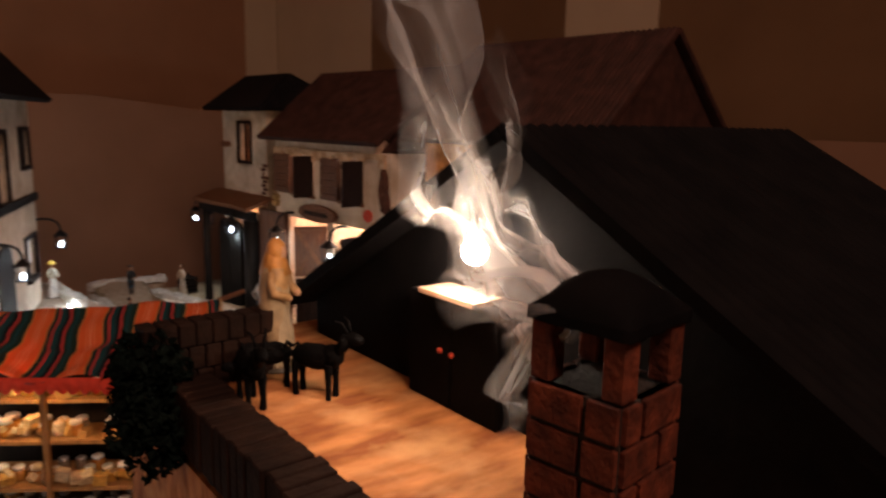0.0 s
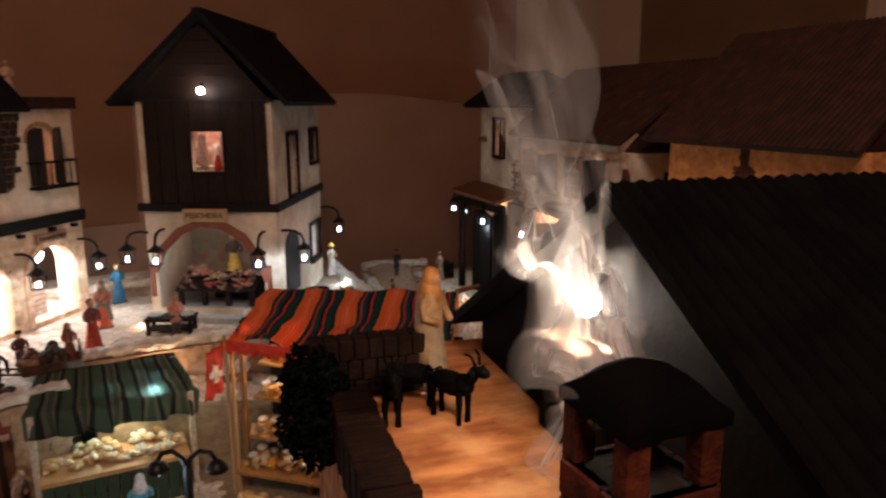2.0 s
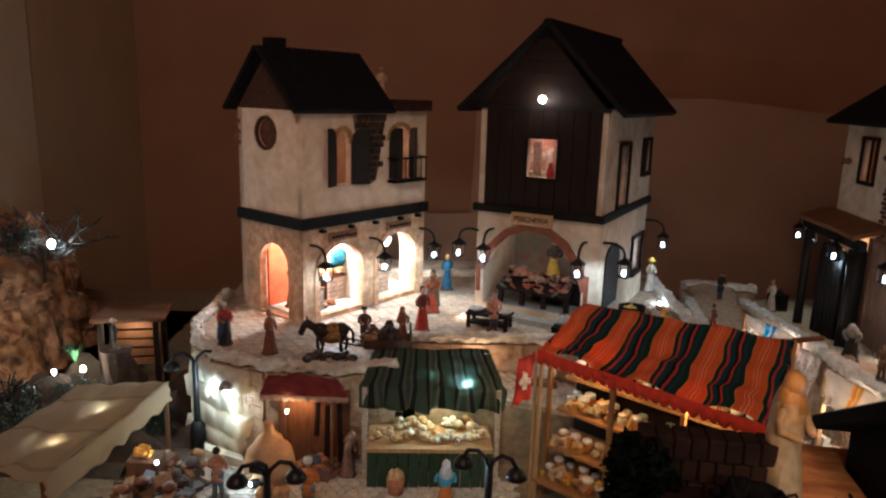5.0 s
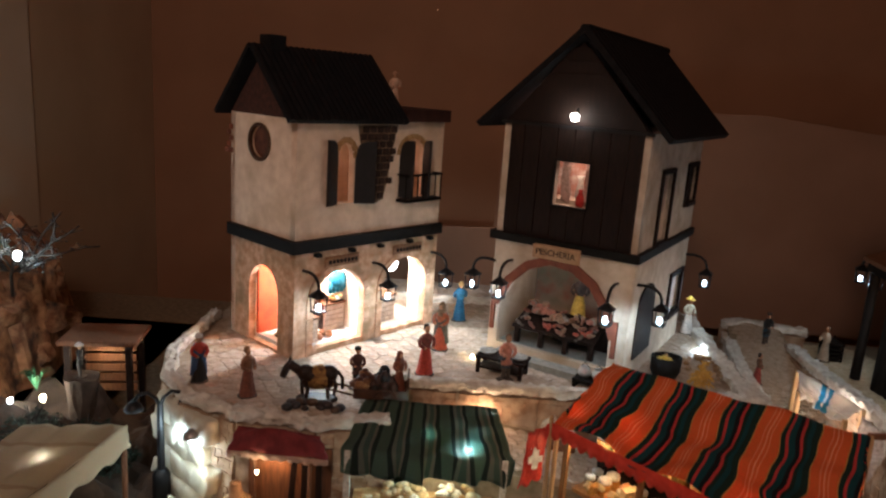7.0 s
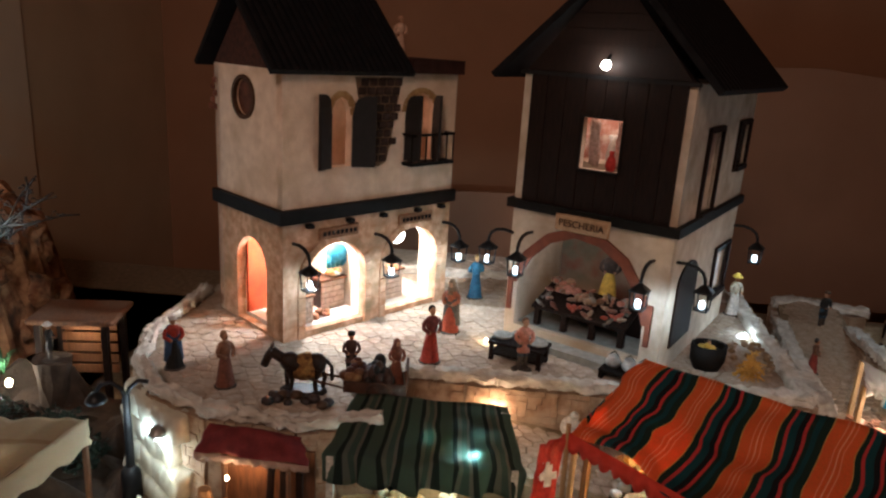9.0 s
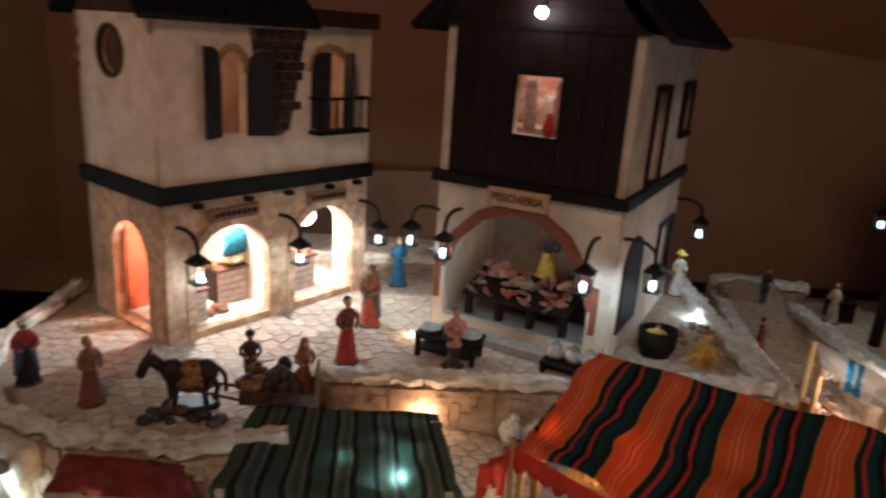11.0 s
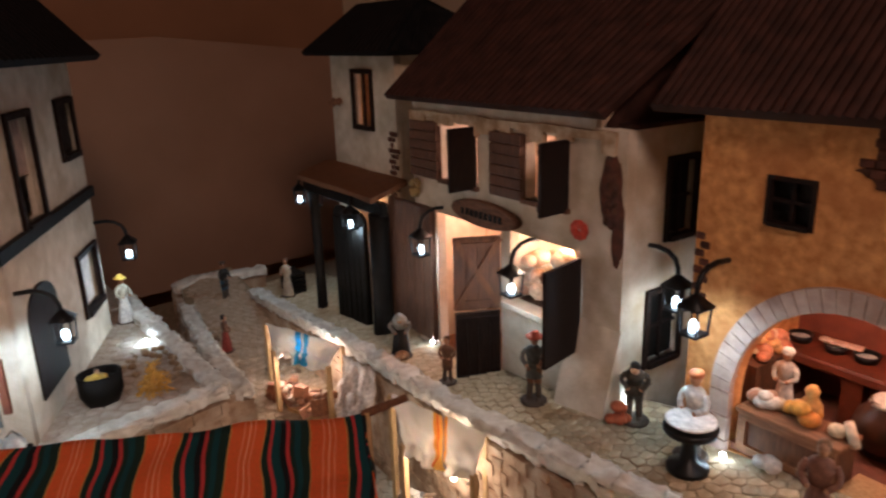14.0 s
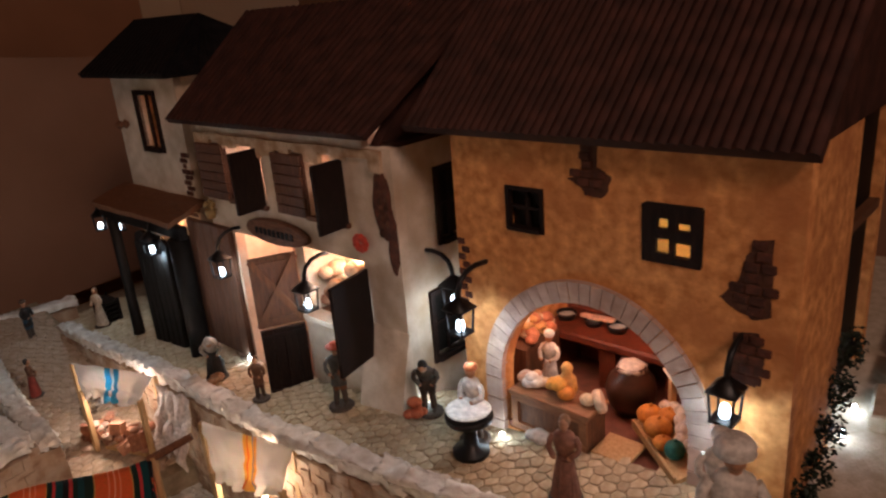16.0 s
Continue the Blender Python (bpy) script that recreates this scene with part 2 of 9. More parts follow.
def arch(x0, x1, z0, zs, zt, n=12):
    """An opening with a round head, as a polygon in x and z."""
    c, a = (x0 + x1) / 2, (x1 - x0) / 2
    return [(x0, z0)] + [(c - a * math.cos(math.pi * i / n), zs + (zt - zs) * math.sin(math.pi * i / n)) for i in range(n + 1)] + [(x1, z0)]


def rect(x0, x1, z0, z1):
    return [(x0, z0), (x0, z1), (x1, z1), (x1, z0)]


def disc(x, z, rx, rz, n=20):
    return [(x + rx * math.cos(2 * math.pi * i / n), z + rz * math.sin(2 * math.pi * i / n)) for i in range(n)]


def pierced(outline, holes, thick, m=None):
    """A wall in x and z with openings through it, its outer face at y = 0 and its inner one at y = thick."""
    cu = bpy.data.curves.new("wall", "CURVE")
    cu.dimensions, cu.fill_mode, cu.extrude = "2D", "BOTH", thick / 2
    for loop in (outline, *holes):
        sp = cu.splines.new("POLY")
        sp.points.add(len(loop) - 1)
        for q, (x, z) in zip(sp.points, loop):
            q.co = (x, z, 0, 1)
        sp.use_cyclic_u = True
    ob = bpy.data.objects.new("wall", cu)
    scene.collection.objects.link(ob)
    me = bpy.data.meshes.new_from_object(ob.evaluated_get(bpy.context.evaluated_depsgraph_get()))
    bpy.data.objects.remove(ob)
    me.materials.clear()
    turn = Matrix(((1, 0, 0, 0), (0, 0, -1, thick / 2), (0, 1, 0, 0), (0, 0, 0, 1)))
    me.transform((m or Matrix()) @ turn)
    bpy.data.curves.remove(cu)
    return me


def rough_edges(bm, amount, seed=0, freq=40.0):
    for v in bm.verts:
        v.co += amount * noise.noise_vector(v.co * freq + Vector((seed, seed * 2.3, 0)))


def facing(x, y, z, ux, uy):
    """A local frame whose x axis lies along (ux, uy) on the plan, y to its left, z up."""
    return pose(x, y, z, 0, 0, math.degrees(math.atan2(uy, ux)))


# ---- the room and the table ----


def flat_wall(name, p, q, z0, z1, material, label, thick=0.02):
    """A plain upright sheet from p to q on the plan."""
    p, q = Vector(p), Vector(q)
    d = q - p
    bm = B()
    box(bm, 0, d.length, 0, thick, z0, z1)
    ob = part(name, bm, material, None)
    ob.matrix_world = facing(p.x, p.y, 0, d.x, d.y)
    return tagged(ob, label, "wall", kind="structure")


flat_wall("wall_north", (-1.35, 3.3), (2.6, 3.3), -1.1, 2.0, ROOM_WALL, "dim brown room wall behind the village")
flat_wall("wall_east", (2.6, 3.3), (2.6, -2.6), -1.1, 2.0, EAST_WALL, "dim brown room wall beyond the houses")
flat_wall("wall_west", (-1.35, -2.6), (-1.35, 3.3), -1.1, 2.0, mat("olive_tan_wall", (0.66, 0.49, 0.31), (0.58, 0.42, 0.26), 3, 0.9, 0.1, 60), "dim tan room wall by the hill")
flat_wall("wall_south", (2.6, -2.6), (-1.35, -2.6), -1.1, 2.0, ROOM_WALL, "dim brown room wall behind the camera")
flat_wall("wall_panel_1", (2.38, 3.294), (2.594, 3.294), -1.1, 2.0, PALE_STRIP, "paler cream strip of the room wall", 0.005)
flat_wall("wall_panel_2", (2.594, 3.29), (2.594, 2.505), -1.1, 2.0, PALE_STRIP, "paler cream strip of the room wall", 0.005)
flat_wall("wall_panel_3", (2.594, 1.351), (2.594, 0.95), -1.1, 2.0, PALE_STRIP, "paler cream strip of the room wall", 0.005)
flat_wall("wall_panel_4", (-1.344, -2.5), (-1.344, 2.33), -1.1, 2.0, mat("pale_tan_wall", (0.80, 0.66, 0.47), (0.74, 0.60, 0.42), 4, 0.9, 0.1, 60), "paler cream part of the room wall", 0.005)
backdrop = part_mesh("backdrop", pierced([(-0.32, -0.4), (-0.32, -0.06), (0.24, -0.045), (0.25, 0.434), (1.24, 0.466), (1.78, 0.413), (2.45, 0.36), (2.45, -0.4)], [], 0.008), BOARD, None)
backdrop.location = (0, 2.75, 0)
tagged(backdrop, "tan cardboard backdrop standing behind the village", "backdrop", kind="structure")
bm = B()
box(bm, 2.50, 2.515, -2.0, 2.745, -0.4, 0.352)
tagged(part("backdrop_side", bm, BOARD, None), "tan cardboard backdrop along the room's side", "backdrop", kind="structure")
bm = B()
box(bm, -1.4, 2.65, -2.7, 3.4, -1.12, -1.1)
tagged(part("floor", bm, TABLE, None), "dark room floor under the display table", "floor", kind="structure")
bm = B()
box(bm, -1.4, 2.65, -2.7, 3.4, 2.0, 2.02)
tagged(part("ceiling", bm, ROOM_WALL, None), "plain dim room ceiling over the display", "ceiling", kind="structure")

bm = B()
slab(bm, [(-1.35, -0.6), (1.75, -0.6), (1.75, 2.35), (-1.35, 2.35)], -0.36, -0.30)
tagged(part("ground", bm, JOINT, None), "sandy market ground spread over the display table", "ground", kind="structure")
bm = B()
box(bm, -1.3, 1.7, -0.55, 2.3, -1.1, -0.36)
tagged(part("table_base", bm, TABLE, None), "dark boxed base under the village display", "table", kind="structure")

PLAZA = [(-0.50, 1.66), (-0.505, 1.36), (-0.47, 1.24), (-0.40, 1.155), (-0.29, 1.10), (-0.15, 1.085), (-0.04, 1.11), (0.0, 1.17), (-0.01, 1.30),
         (0.37, 1.295), (0.45, 1.295), (0.70, 1.32), (0.724, 1.60), (0.75, 1.90), (0.76, 2.1), (-0.5, 2.1)]
bm = B()
slab(bm, PLAZA, -0.30, -0.104)
tagged(part("plaza", bm, mat("pale_sandy_joint", (0.42, 0.34, 0.26), (0.30, 0.23, 0.17), 70, 0.95, 0.6), None), "raised sandy plaza in front of the shops", "pavement", kind="structure")


def street_z(y):
    return -0.055 - (y - 0.70) * 0.113


def ramp(name, outline, fn, z0, material, label):
    """A sheet of ground whose height follows fn(x, y)."""
    bm = B()
    a = [bm.verts.new((x, y, z0)) for x, y in outline]
    b = [bm.verts.new((x, y, fn(x, y))) for x, y in outline]
    bm.faces.new(a[::-1])
    bm.faces.new(b)
    for i in range(len(a)):
        j = (i + 1) % len(a)
        bm.faces.new((a[i], a[j], b[j], b[i]))
    return tagged(part(name, bm, material, None), label, "pavement", kind="structure")


STREET = [(0.81, 0.05), (1.02, 0.05), (0.986, 0.325), (1.038, 0.713), (1.10, 0.713), (1.10, 0.812), (1.036, 0.812), (1.102, 1.30), (1.5, 1.30), (1.5, 2.1), (1.10, 2.1), (1.030, 1.68), (0.980, 1.38), (0.934, 1.15), (0.894, 0.98), (0.865, 0.735)]
ramp("street", STREET, lambda x, y: street_z(y) - 0.004, -0.30, JOINT, "sloping sandy street along the houses")
LANE = [(0.725, 1.31), (0.955, 1.25), (0.980, 1.38), (1.030, 1.68), (1.10, 2.1), (0.95, 2.1), (0.868, 1.83), (0.800, 1.60)]
ramp("lane", LANE, lambda x, y: -0.26 + (y - 1.25) * 0.125, -0.31, JOINT, "dusty lane climbing between two low walls")


for outline, top in (([(0.986, 0.325), (1.385, 0.27), (1.44, 0.66), (1.038, 0.713)], -0.10), ([(1.036, 0.81), (1.39, 0.76), (1.46, 1.25), (1.102, 1.30)], -0.16)):
    bm = B()
    slab(bm, outline, -0.30, top)
    tagged(part("house_plinth", bm, JOINT, None), "sandy plinth under a village house", "plinth", kind="structure")

RUBBLE = mat("rubble_wall", (0.42, 0.30, 0.20), (0.25, 0.15, 0.09), 45, 0.95, 1.0, 110, dirt=(0.48, 0.40, 0.31), dirt_scale=14)


def coping(name, pts, top, height, width, label, material=COPING, seed=1):
    """A low wall along a line of (x, y): rubble courses under rough limewashed cap stones."""
    rnd = random.Random(seed)
    wall = thing(name, Matrix(), label, "wall", kind="structure")
    pts = [Vector(p) for p in pts]
    rubble = B()
    for a, b in zip(pts, pts[1:]):
        d = b - a
        n = max(1, round(d.length / 0.055))
        for i in range(n):
            p, q = a + d * (i / n), a + d * ((i + 1) / n)
            c = (p + q) / 2
            z = top(c.x, c.y)
            bm = B()
            half = d.length / n / 2
            m = facing(c.x, c.y, z, d.x, d.y)
            box(bm, -half * 1.12, half * 1.12, -width * 0.36, width * 0.36, -0.022, rnd.uniform(-0.004, -0.001), bevel=0.002)
            bmesh.ops.subdivide_edges(bm, edges=bm.edges, cuts=5, use_grid_fill=True)
            bm.transform(m)
            rough_edges(bm, 0.005, seed, 45)
            rough_edges(bm, 0.006, seed, 150)
            rough_edges(bm, 0.003, seed, 320)
            part("cap_stone", bm, material, wall, smooth=True)
            zz = -0.026
            while zz > -height:
                hh = rnd.uniform(0.010, 0.018)
                x = -half
                while x < half - 0.004:
                    w = min(rnd.uniform(0.012, 0.03), half - x)
                    o = rnd.uniform(-0.0022, 0.001)
                    box(rubble, x + 0.0004, x + w - 0.0004, -width / 2 + 0.003 + o, width / 2 - 0.003 - o, zz - hh + 0.0004, zz, m)
                    x += w
                zz -= hh
    rough_edges(rubble, 0.0025, seed, 70)
    tagged(part("rubble", rubble, RUBBLE, wall), "tan rubble courses", kind="stuff")
    return wall


coping("plaza_wall", [(-0.50, 1.62), (-0.505, 1.36), (-0.47, 1.24), (-0.40, 1.155), (-0.29, 1.10), (-0.15, 1.085), (-0.03, 1.115)],
       lambda x, y: -0.078, 0.20, 0.030, "rough limewashed wall round the plaza's edge", seed=2)
coping("plaza_wall", [(-0.01, 1.30), (0.37, 1.295)], lambda x, y: -0.082, 0.10, 0.028, "rough limewashed parapet before the shops", seed=3)
coping("yard_wall", [(0.45, 1.315), (0.58, 1.318), (0.700, 1.325), (0.722, 1.60), (0.745, 1.88)], lambda x, y: -0.084, 0.20, 0.046,
       "rough limewashed wall round the tower's yard", seed=4)
coping("lane_wall", [(0.735, 1.325), (0.800, 1.60), (0.868, 1.83), (0.930, 2.03)], lambda x, y: -0.100 - (y - 1.33) * 0.113, 0.14, 0.044,
       "rough limewashed wall down the lane's side", seed=9)
coping("street_wall", [(0.835, 0.42), (0.865, 0.735), (0.880, 0.86), (0.894, 0.98), (0.934, 1.15), (0.980, 1.38), (1.030, 1.68), (1.072, 1.92)],
       lambda x, y: street_z(y) + 0.026, 0.22, 0.046, "rough limewashed wall along the sloping street", seed=5)
coping("plaza_wall", [(-0.22, 1.885), (0.06, 1.885), (0.22, 1.905)], lambda x, y: -0.082, 0.10, 0.030, "rough limewashed wall behind the plaza", seed=8)
coping("far_wall", [(0.93, 2.05), (1.00, 2.09), (1.08, 2.05), (1.16, 2.03)], lambda x, y: -0.150, 0.15, 0.05, "rough limewashed wall at the lane's end", seed=6)


# ---- the shop house with two arches ----
def roof_slope(name, parent, a, b, c, d, thick, material, label="", ribs=0, rib_r=0.004):
    """A roof sheet with corners a, b along the eave and c, d along the ridge (c over b), with rounded ribs running down it."""
    a, b, c, d = (Vector(v) for v in (a, b, c, d))
    n = (b - a).cross(d - a).normalized()
    if n.z < 0:
        n = -n
    bm = B()
    steps = max(1, ribs * 6)
    rows = []
    for k in range(steps + 1):
        f = k / steps
        lift = n * (rib_r * abs(math.sin(math.pi * f * ribs)) if ribs else 0.0)
        lo, hi = a.lerp(b, f), d.lerp(c, f)
        rows.append([bm.verts.new(lo + lift + n * thick), bm.verts.new(hi + lift + n * thick), bm.verts.new(lo), bm.verts.new(hi)])
    for p, q in zip(rows, rows[1:]):
        for i, j in ((0, 1), (3, 2), (2, 0), (1, 3)):
            bm.faces.new((p[i], q[i], q[j], p[j]))
    for r in (rows[0], rows[-1]):
        bm.faces.new((r[0], r[1], r[3], r[2]))
    return part(name, bm, material, parent, label)


def voussoirs(parent, x0, x1, zs, zt, width, proud, n, material, z0=None, y=0.0, name="arch_stone"):
    """Wedge stones round an arched opening, with legs down to z0."""
    c, a = (x0 + x1) / 2, (x1 - x0) / 2
    h = zt - zs
    for i in range(n):
        t0, t1 = math.pi * (i + 0.04) / n, math.pi * (i + 0.96) / n
        pts = [(c - r1 * math.cos(t), zs + r2 * math.sin(t)) for r1, r2, t in
               ((a, h, t0), (a + width, h + width, t0), (a + width, h + width, t1), (a, h, t1))]
        bm = B()
        prism(bm, pts, y - proud, y + 0.004)
        part(name, bm, material, parent)
    if z0 is not None:
        for s, xa in ((-1, x0), (1, x1)):
            k = max(1, round((zs - z0) / 0.03))
            for i in range(k):
                bm = B()
                xs = sorted((xa, xa + s * width))
                box(bm, xs[0], xs[1], y - proud, y + 0.004, z0 + (zs - z0) * (i + 0.04) / k, z0 + (zs - z0) * (i + 0.96) / k)
                part(name, bm, material, parent)


def shutter(parent, hinge, width, z0, z1, angle, material, z_arch=None, cross=False, thick=0.006, flip=False):
    """A board shutter hinged at (x, y), turned out by angle degrees from the wall's line."""
    bm = B()
    if z_arch:
        n = 8
        pts = [(0, z0)] + [(width * i / n, z_arch + (z1 - z_arch) * math.sin(math.pi / 2 * (1 - (1 - i / n) ** 2) ** 0.5)) for i in range(n + 1)] + [(width, z0)]
        prism(bm, pts, -thick, 0)
    else:
        k = 4
        box(bm, 0, width, -thick * 0.5, 0, z0, z1)
        pieces = []
        for i in range(k):
            pieces.append(("board", box(B(), width * i / k + 0.0006, width * (i + 1) / k - 0.0006, -thick, -thick * 0.5, z0, z1)))
        for za in (z0 + 0.008, z1 - 0.016):
            pieces.append(("ledge", box(B(), 0.002, width - 0.002, -thick - 0.003, -thick, za, za + 0.008)))
        if cross:
            for s in (0, 1):
                d = Vector((width, 0, z1 - z0))
                ang = math.atan2(z1 - z0, width) * (1 if s else -1)
                m = Matrix.Translation((width / 2, -thick - 0.002, (z0 + z1) / 2)) @ Matrix.Rotation(-ang, 4, "Y")
                pieces.append(("brace", box(B(), -d.length / 2 * 0.95, d.length / 2 * 0.95, -0.002, 0.002, -0.005, 0.005, m)))
    turned = Matrix.Scale(-1, 4, (0, 1, 0)) if flip else Matrix()
    bm.transform(turned)
    ob = part("shutter", bm, material, parent)
    for piece, shape in ([] if z_arch else pieces):
        shape.transform(turned)
        part(piece, shape, BROWNWOOD if piece == "brace" else material, ob)
    ob.matrix_basis = pose(hinge[0], hinge[1], 0, 0, 0, angle)
    return ob


def frame_round(parent, x0, x1, z0, z1, w, material, y=0.0, proud=0.005, name="window_frame"):
    bm = B()
    box(bm, x0 - w, x0, y - proud, y + 0.006, z0 - w, z1 + w)
    box(bm, x1, x1 + w, y - proud, y + 0.006, z0 - w, z1 + w)
    box(bm, x0, x1, y - proud, y + 0.006, z1, z1 + w)
    box(bm, x0, x1, y - proud - 0.004, y + 0.006, z0 - w, z0)
    return part(name, bm, material, parent)


def brick_patch(parent, cells, bw, bh, origin, material, y=0.0, side=False, name="brick"):
    """Bricks laid bare where the plaster has fallen: cells of (row, first, last) in half bricks."""
    rnd = random.Random(7)
    for row, first, last in cells:
        x = origin[0] + first * bw + (row % 2) * bw / 2
        while x < origin[0] + last * bw:
            bm = B()
            box(bm, x + bw * 0.05, x + bw * 0.95, y - 0.0012 - rnd.random() * 0.0012, y + 0.002,
                origin[1] + row * bh + bh * 0.08, origin[1] + row * bh + bh * 0.92, bevel=bh * 0.10)
            ob = part(name, bm, material, parent)
            if side:
                ob.matrix_basis = side
            x += bw


def sign_board(parent, x0, x1, z0, z1, y, material, text="", size=0.012, tilt=0.0, ink=BLACKWOOD):
    bm = B()
    box(bm, x0, x1, y - 0.006, y, z0, z1, bevel=0.002)
    bmesh.ops.subdivide_edges(bm, edges=bm.edges, cuts=2)
    rough_edges(bm, 0.0018, 3, 60)
    board = part("sign", bm, material, parent)
    if text:
        cu = bpy.data.curves.new("lettering", "FONT")
        cu.body, cu.size, cu.align_x, cu.align_y, cu.extrude = text, size, "CENTER", "CENTER", 0.0006
        tmp = bpy.data.objects.new("lettering", cu)
        scene.collection.objects.link(tmp)
        me = bpy.data.meshes.new_from_object(tmp.evaluated_get(bpy.context.evaluated_depsgraph_get()))
        bpy.data.objects.remove(tmp)
        me.materials.clear()
        me.transform(pose((x0 + x1) / 2, y - 0.0078, (z0 + z1) / 2, 90, 0, 0))
        part_mesh("lettering", me, ink, board)
    return board


G = -0.104
SHOP = facing(-0.259, 1.3855, G, 0.6642, 0.7475)
shop = thing("shop_house", SHOP, "cream two-storey model shop with two lit arches and a dark roof", "house")
W, D, T = 0.4335, 0.2443, 0.018
BAND, EAVE = 0.249, 0.512
side_m = Matrix(((0, -1, 0, 0), (1, 0, 0, 0), (0, 0, 1, 0), (0, 0, 0, 1)))   # x along the depth
left_m = Matrix(((0, 1, 0, 0), (1, 0, 0, 0), (0, 0, 1, 0), (0, 0, 0, 1)))    # outer face at x = 0, looking to -x
A1, A2 = arch(0.048, 0.194, 0.014, 0.115, 0.187), arch(0.250, 0.396, 0.014, 0.118, 0.190)
W1, W2 = arch(0.104, 0.152, 0.335, 0.43, 0.466), arch(0.290, 0.372, 0.335, 0.435, 0.472)
part_mesh("lower_wall", pierced(rect(0, W, 0, BAND), [A1, A2], T), STONEWALL, shop, "weathered stone-coloured ground floor wall")
part_mesh("upper_wall", pierced(rect(0, W, BAND, EAVE), [W1, W2], T), PLASTER, shop)
SA, SR = arch(0.058, 0.170, 0.006, 0.125, 0.188), disc(0.132, 0.455, 0.038, 0.038)
part_mesh("side_wall", pierced(rect(T, D, 0, BAND), [SA], T, left_m), STONEWALL, shop)
part_mesh("side_wall", pierced([(T, BAND), (T, EAVE), (D, EAVE), (D, BAND)], [SR], T, left_m), PLASTER, shop)
GABLE = [(0.0, EAVE), (D / 2, 0.645), (D, EAVE)]
bm = B()
prism(bm, GABLE, 0, T)
bm.transform(left_m)
part("gable", bm, DARKBRICK, shop, "brown boarded gable")
bm = B()
box(bm, 0, W, D - T, D, 0, EAVE)
part("back_wall", bm, PLASTER, shop)
part_mesh("side_wall", pierced(rect(T, D - T, 0, EAVE), [arch(0.075, 0.225, 0.014, 0.13, 0.20)], T, Matrix.Translation((W - T, 0, 0)) @ left_m), PLASTER, shop)
bm = B()
box(bm, T, W - T, T, D - T, 0.0, 0.014)
part("floor_slab", bm, mat("pale_tiles", (0.80, 0.76, 0.70), (0.70, 0.65, 0.58), 50, 0.5, 0.2), shop)
WHITELIME = mat("white_lime", (0.82, 0.79, 0.74), (0.74, 0.70, 0.64), 40, 0.9, 0.3)
for hole, o0, o1 in ((A1, 0.022, 0.202), (A2, 0.220, 0.420)):
    part_mesh("arch_lining", pierced(rect(o0, o1, 0.0145, 0.232), [[(x, max(z, 0.0146)) for x, z in hole]], 0.022, Matrix.Translation((0, T + 0.001, 0))), WHITELIME, shop, "white limed arch reveal")
bm = B()
box(bm, T, W - T, T, D - T, BAND - 0.012, BAND)
part("upper_floor", bm, PALEWOOD, shop)
bm = B()
box(bm, 0.205, 0.217, T, D - T, 0.014, BAND - 0.012)
part("partition", bm, WHITEWASH, shop)
bm = B()
box(bm, -0.012, W + 0.004, -0.012, 0.0, BAND - 0.012, BAND + 0.014)
box(bm, -0.012, 0.0, 0.0, D, BAND - 0.012, BAND + 0.014)
part("band", bm, BLACKWOOD, shop, "black timber band between the storeys")
RX = 0.292
roof_slope("roof_slope", shop, (-0.034, -0.016, EAVE - 0.006), (RX, -0.016, EAVE - 0.006), (RX, D / 2, 0.648), (-0.034, D / 2, 0.648), 0.010, ROOFBLACK, ribs=22, rib_r=0.003)
roof_slope("roof_slope", shop, (RX, D + 0.008, EAVE - 0.006), (-0.034, D + 0.008, EAVE - 0.006), (-0.034, D / 2, 0.648), (RX, D / 2, 0.648), 0.010, ROOFBLACK, ribs=22, rib_r=0.003)
bm = B()
prism(bm, [(0.0, EAVE), (D / 2, 0.64), (D, EAVE)], 0, 0.012)
bm.transform(Matrix.Translation((RX - 0.014, 0, 0)) @ left_m)
part("gable", bm, ROOFBROWN, shop)
bm = B()
box(bm, RX, W + 0.004, -0.016, D, EAVE, EAVE + 0.028)
part("terrace_slab", bm, ROOFBROWN, shop, "flat dark brown terrace slab")
bm = B()
box(bm, 0.004, 0.042, D / 2 - 0.02, D / 2 + 0.02, 0.63, 0.676)
part("chimney", bm, ROOFBLACK, shop)
voussoirs(shop, 0.048, 0.194, 0.115, 0.187, 0.016, 0.005, 13, STONEWALL, 0.0)
voussoirs(shop, 0.250, 0.396, 0.118, 0.190, 0.016, 0.005, 13, STONEWALL, 0.0)

# ---- the dark boarded tower ----
TOWER = facing(0.1647, 1.5317, G, 0.8555, -0.5175)
tower = thing("tower_house", TOWER, "white model house with black boarded upper storey and steep black roof", "house")
W, D, T = 0.3224, 0.450, 0.016
BAND, EAVE, RIDGE = 0.284, 0.532, 0.718
opening = [(0.022, 0.03), (0.022, 0.12), (0.05, 0.175), (0.09, 0.215), (0.14, 0.235), (0.19, 0.228), (0.235, 0.200), (0.27, 0.15), (0.287, 0.10), (0.287, 0.03)]
part_mesh("lower_wall", pierced(rect(0, W, 0, BAND), [opening], T), WHITEWASH, tower)
part_mesh("upper_wall", pierced(rect(0, W, BAND, EAVE), [rect(0.1284, 0.2048, 0.367, 0.460)], T), WHITEWASH, tower)
right_m = Matrix.Translation((W, 0, 0)) @ side_m
part_mesh("side_wall", pierced(rect(T, D, 0, EAVE), [rect(0.117, 0.200, 0.294, 0.445), rect(0.340, 0.420, 0.363, 0.448),
                                                     arch(0.062, 0.172, 0.05, 0.16, 0.20), rect(0.312, 0.415, 0.085, 0.182)], T, right_m), WHITEWASH, tower)
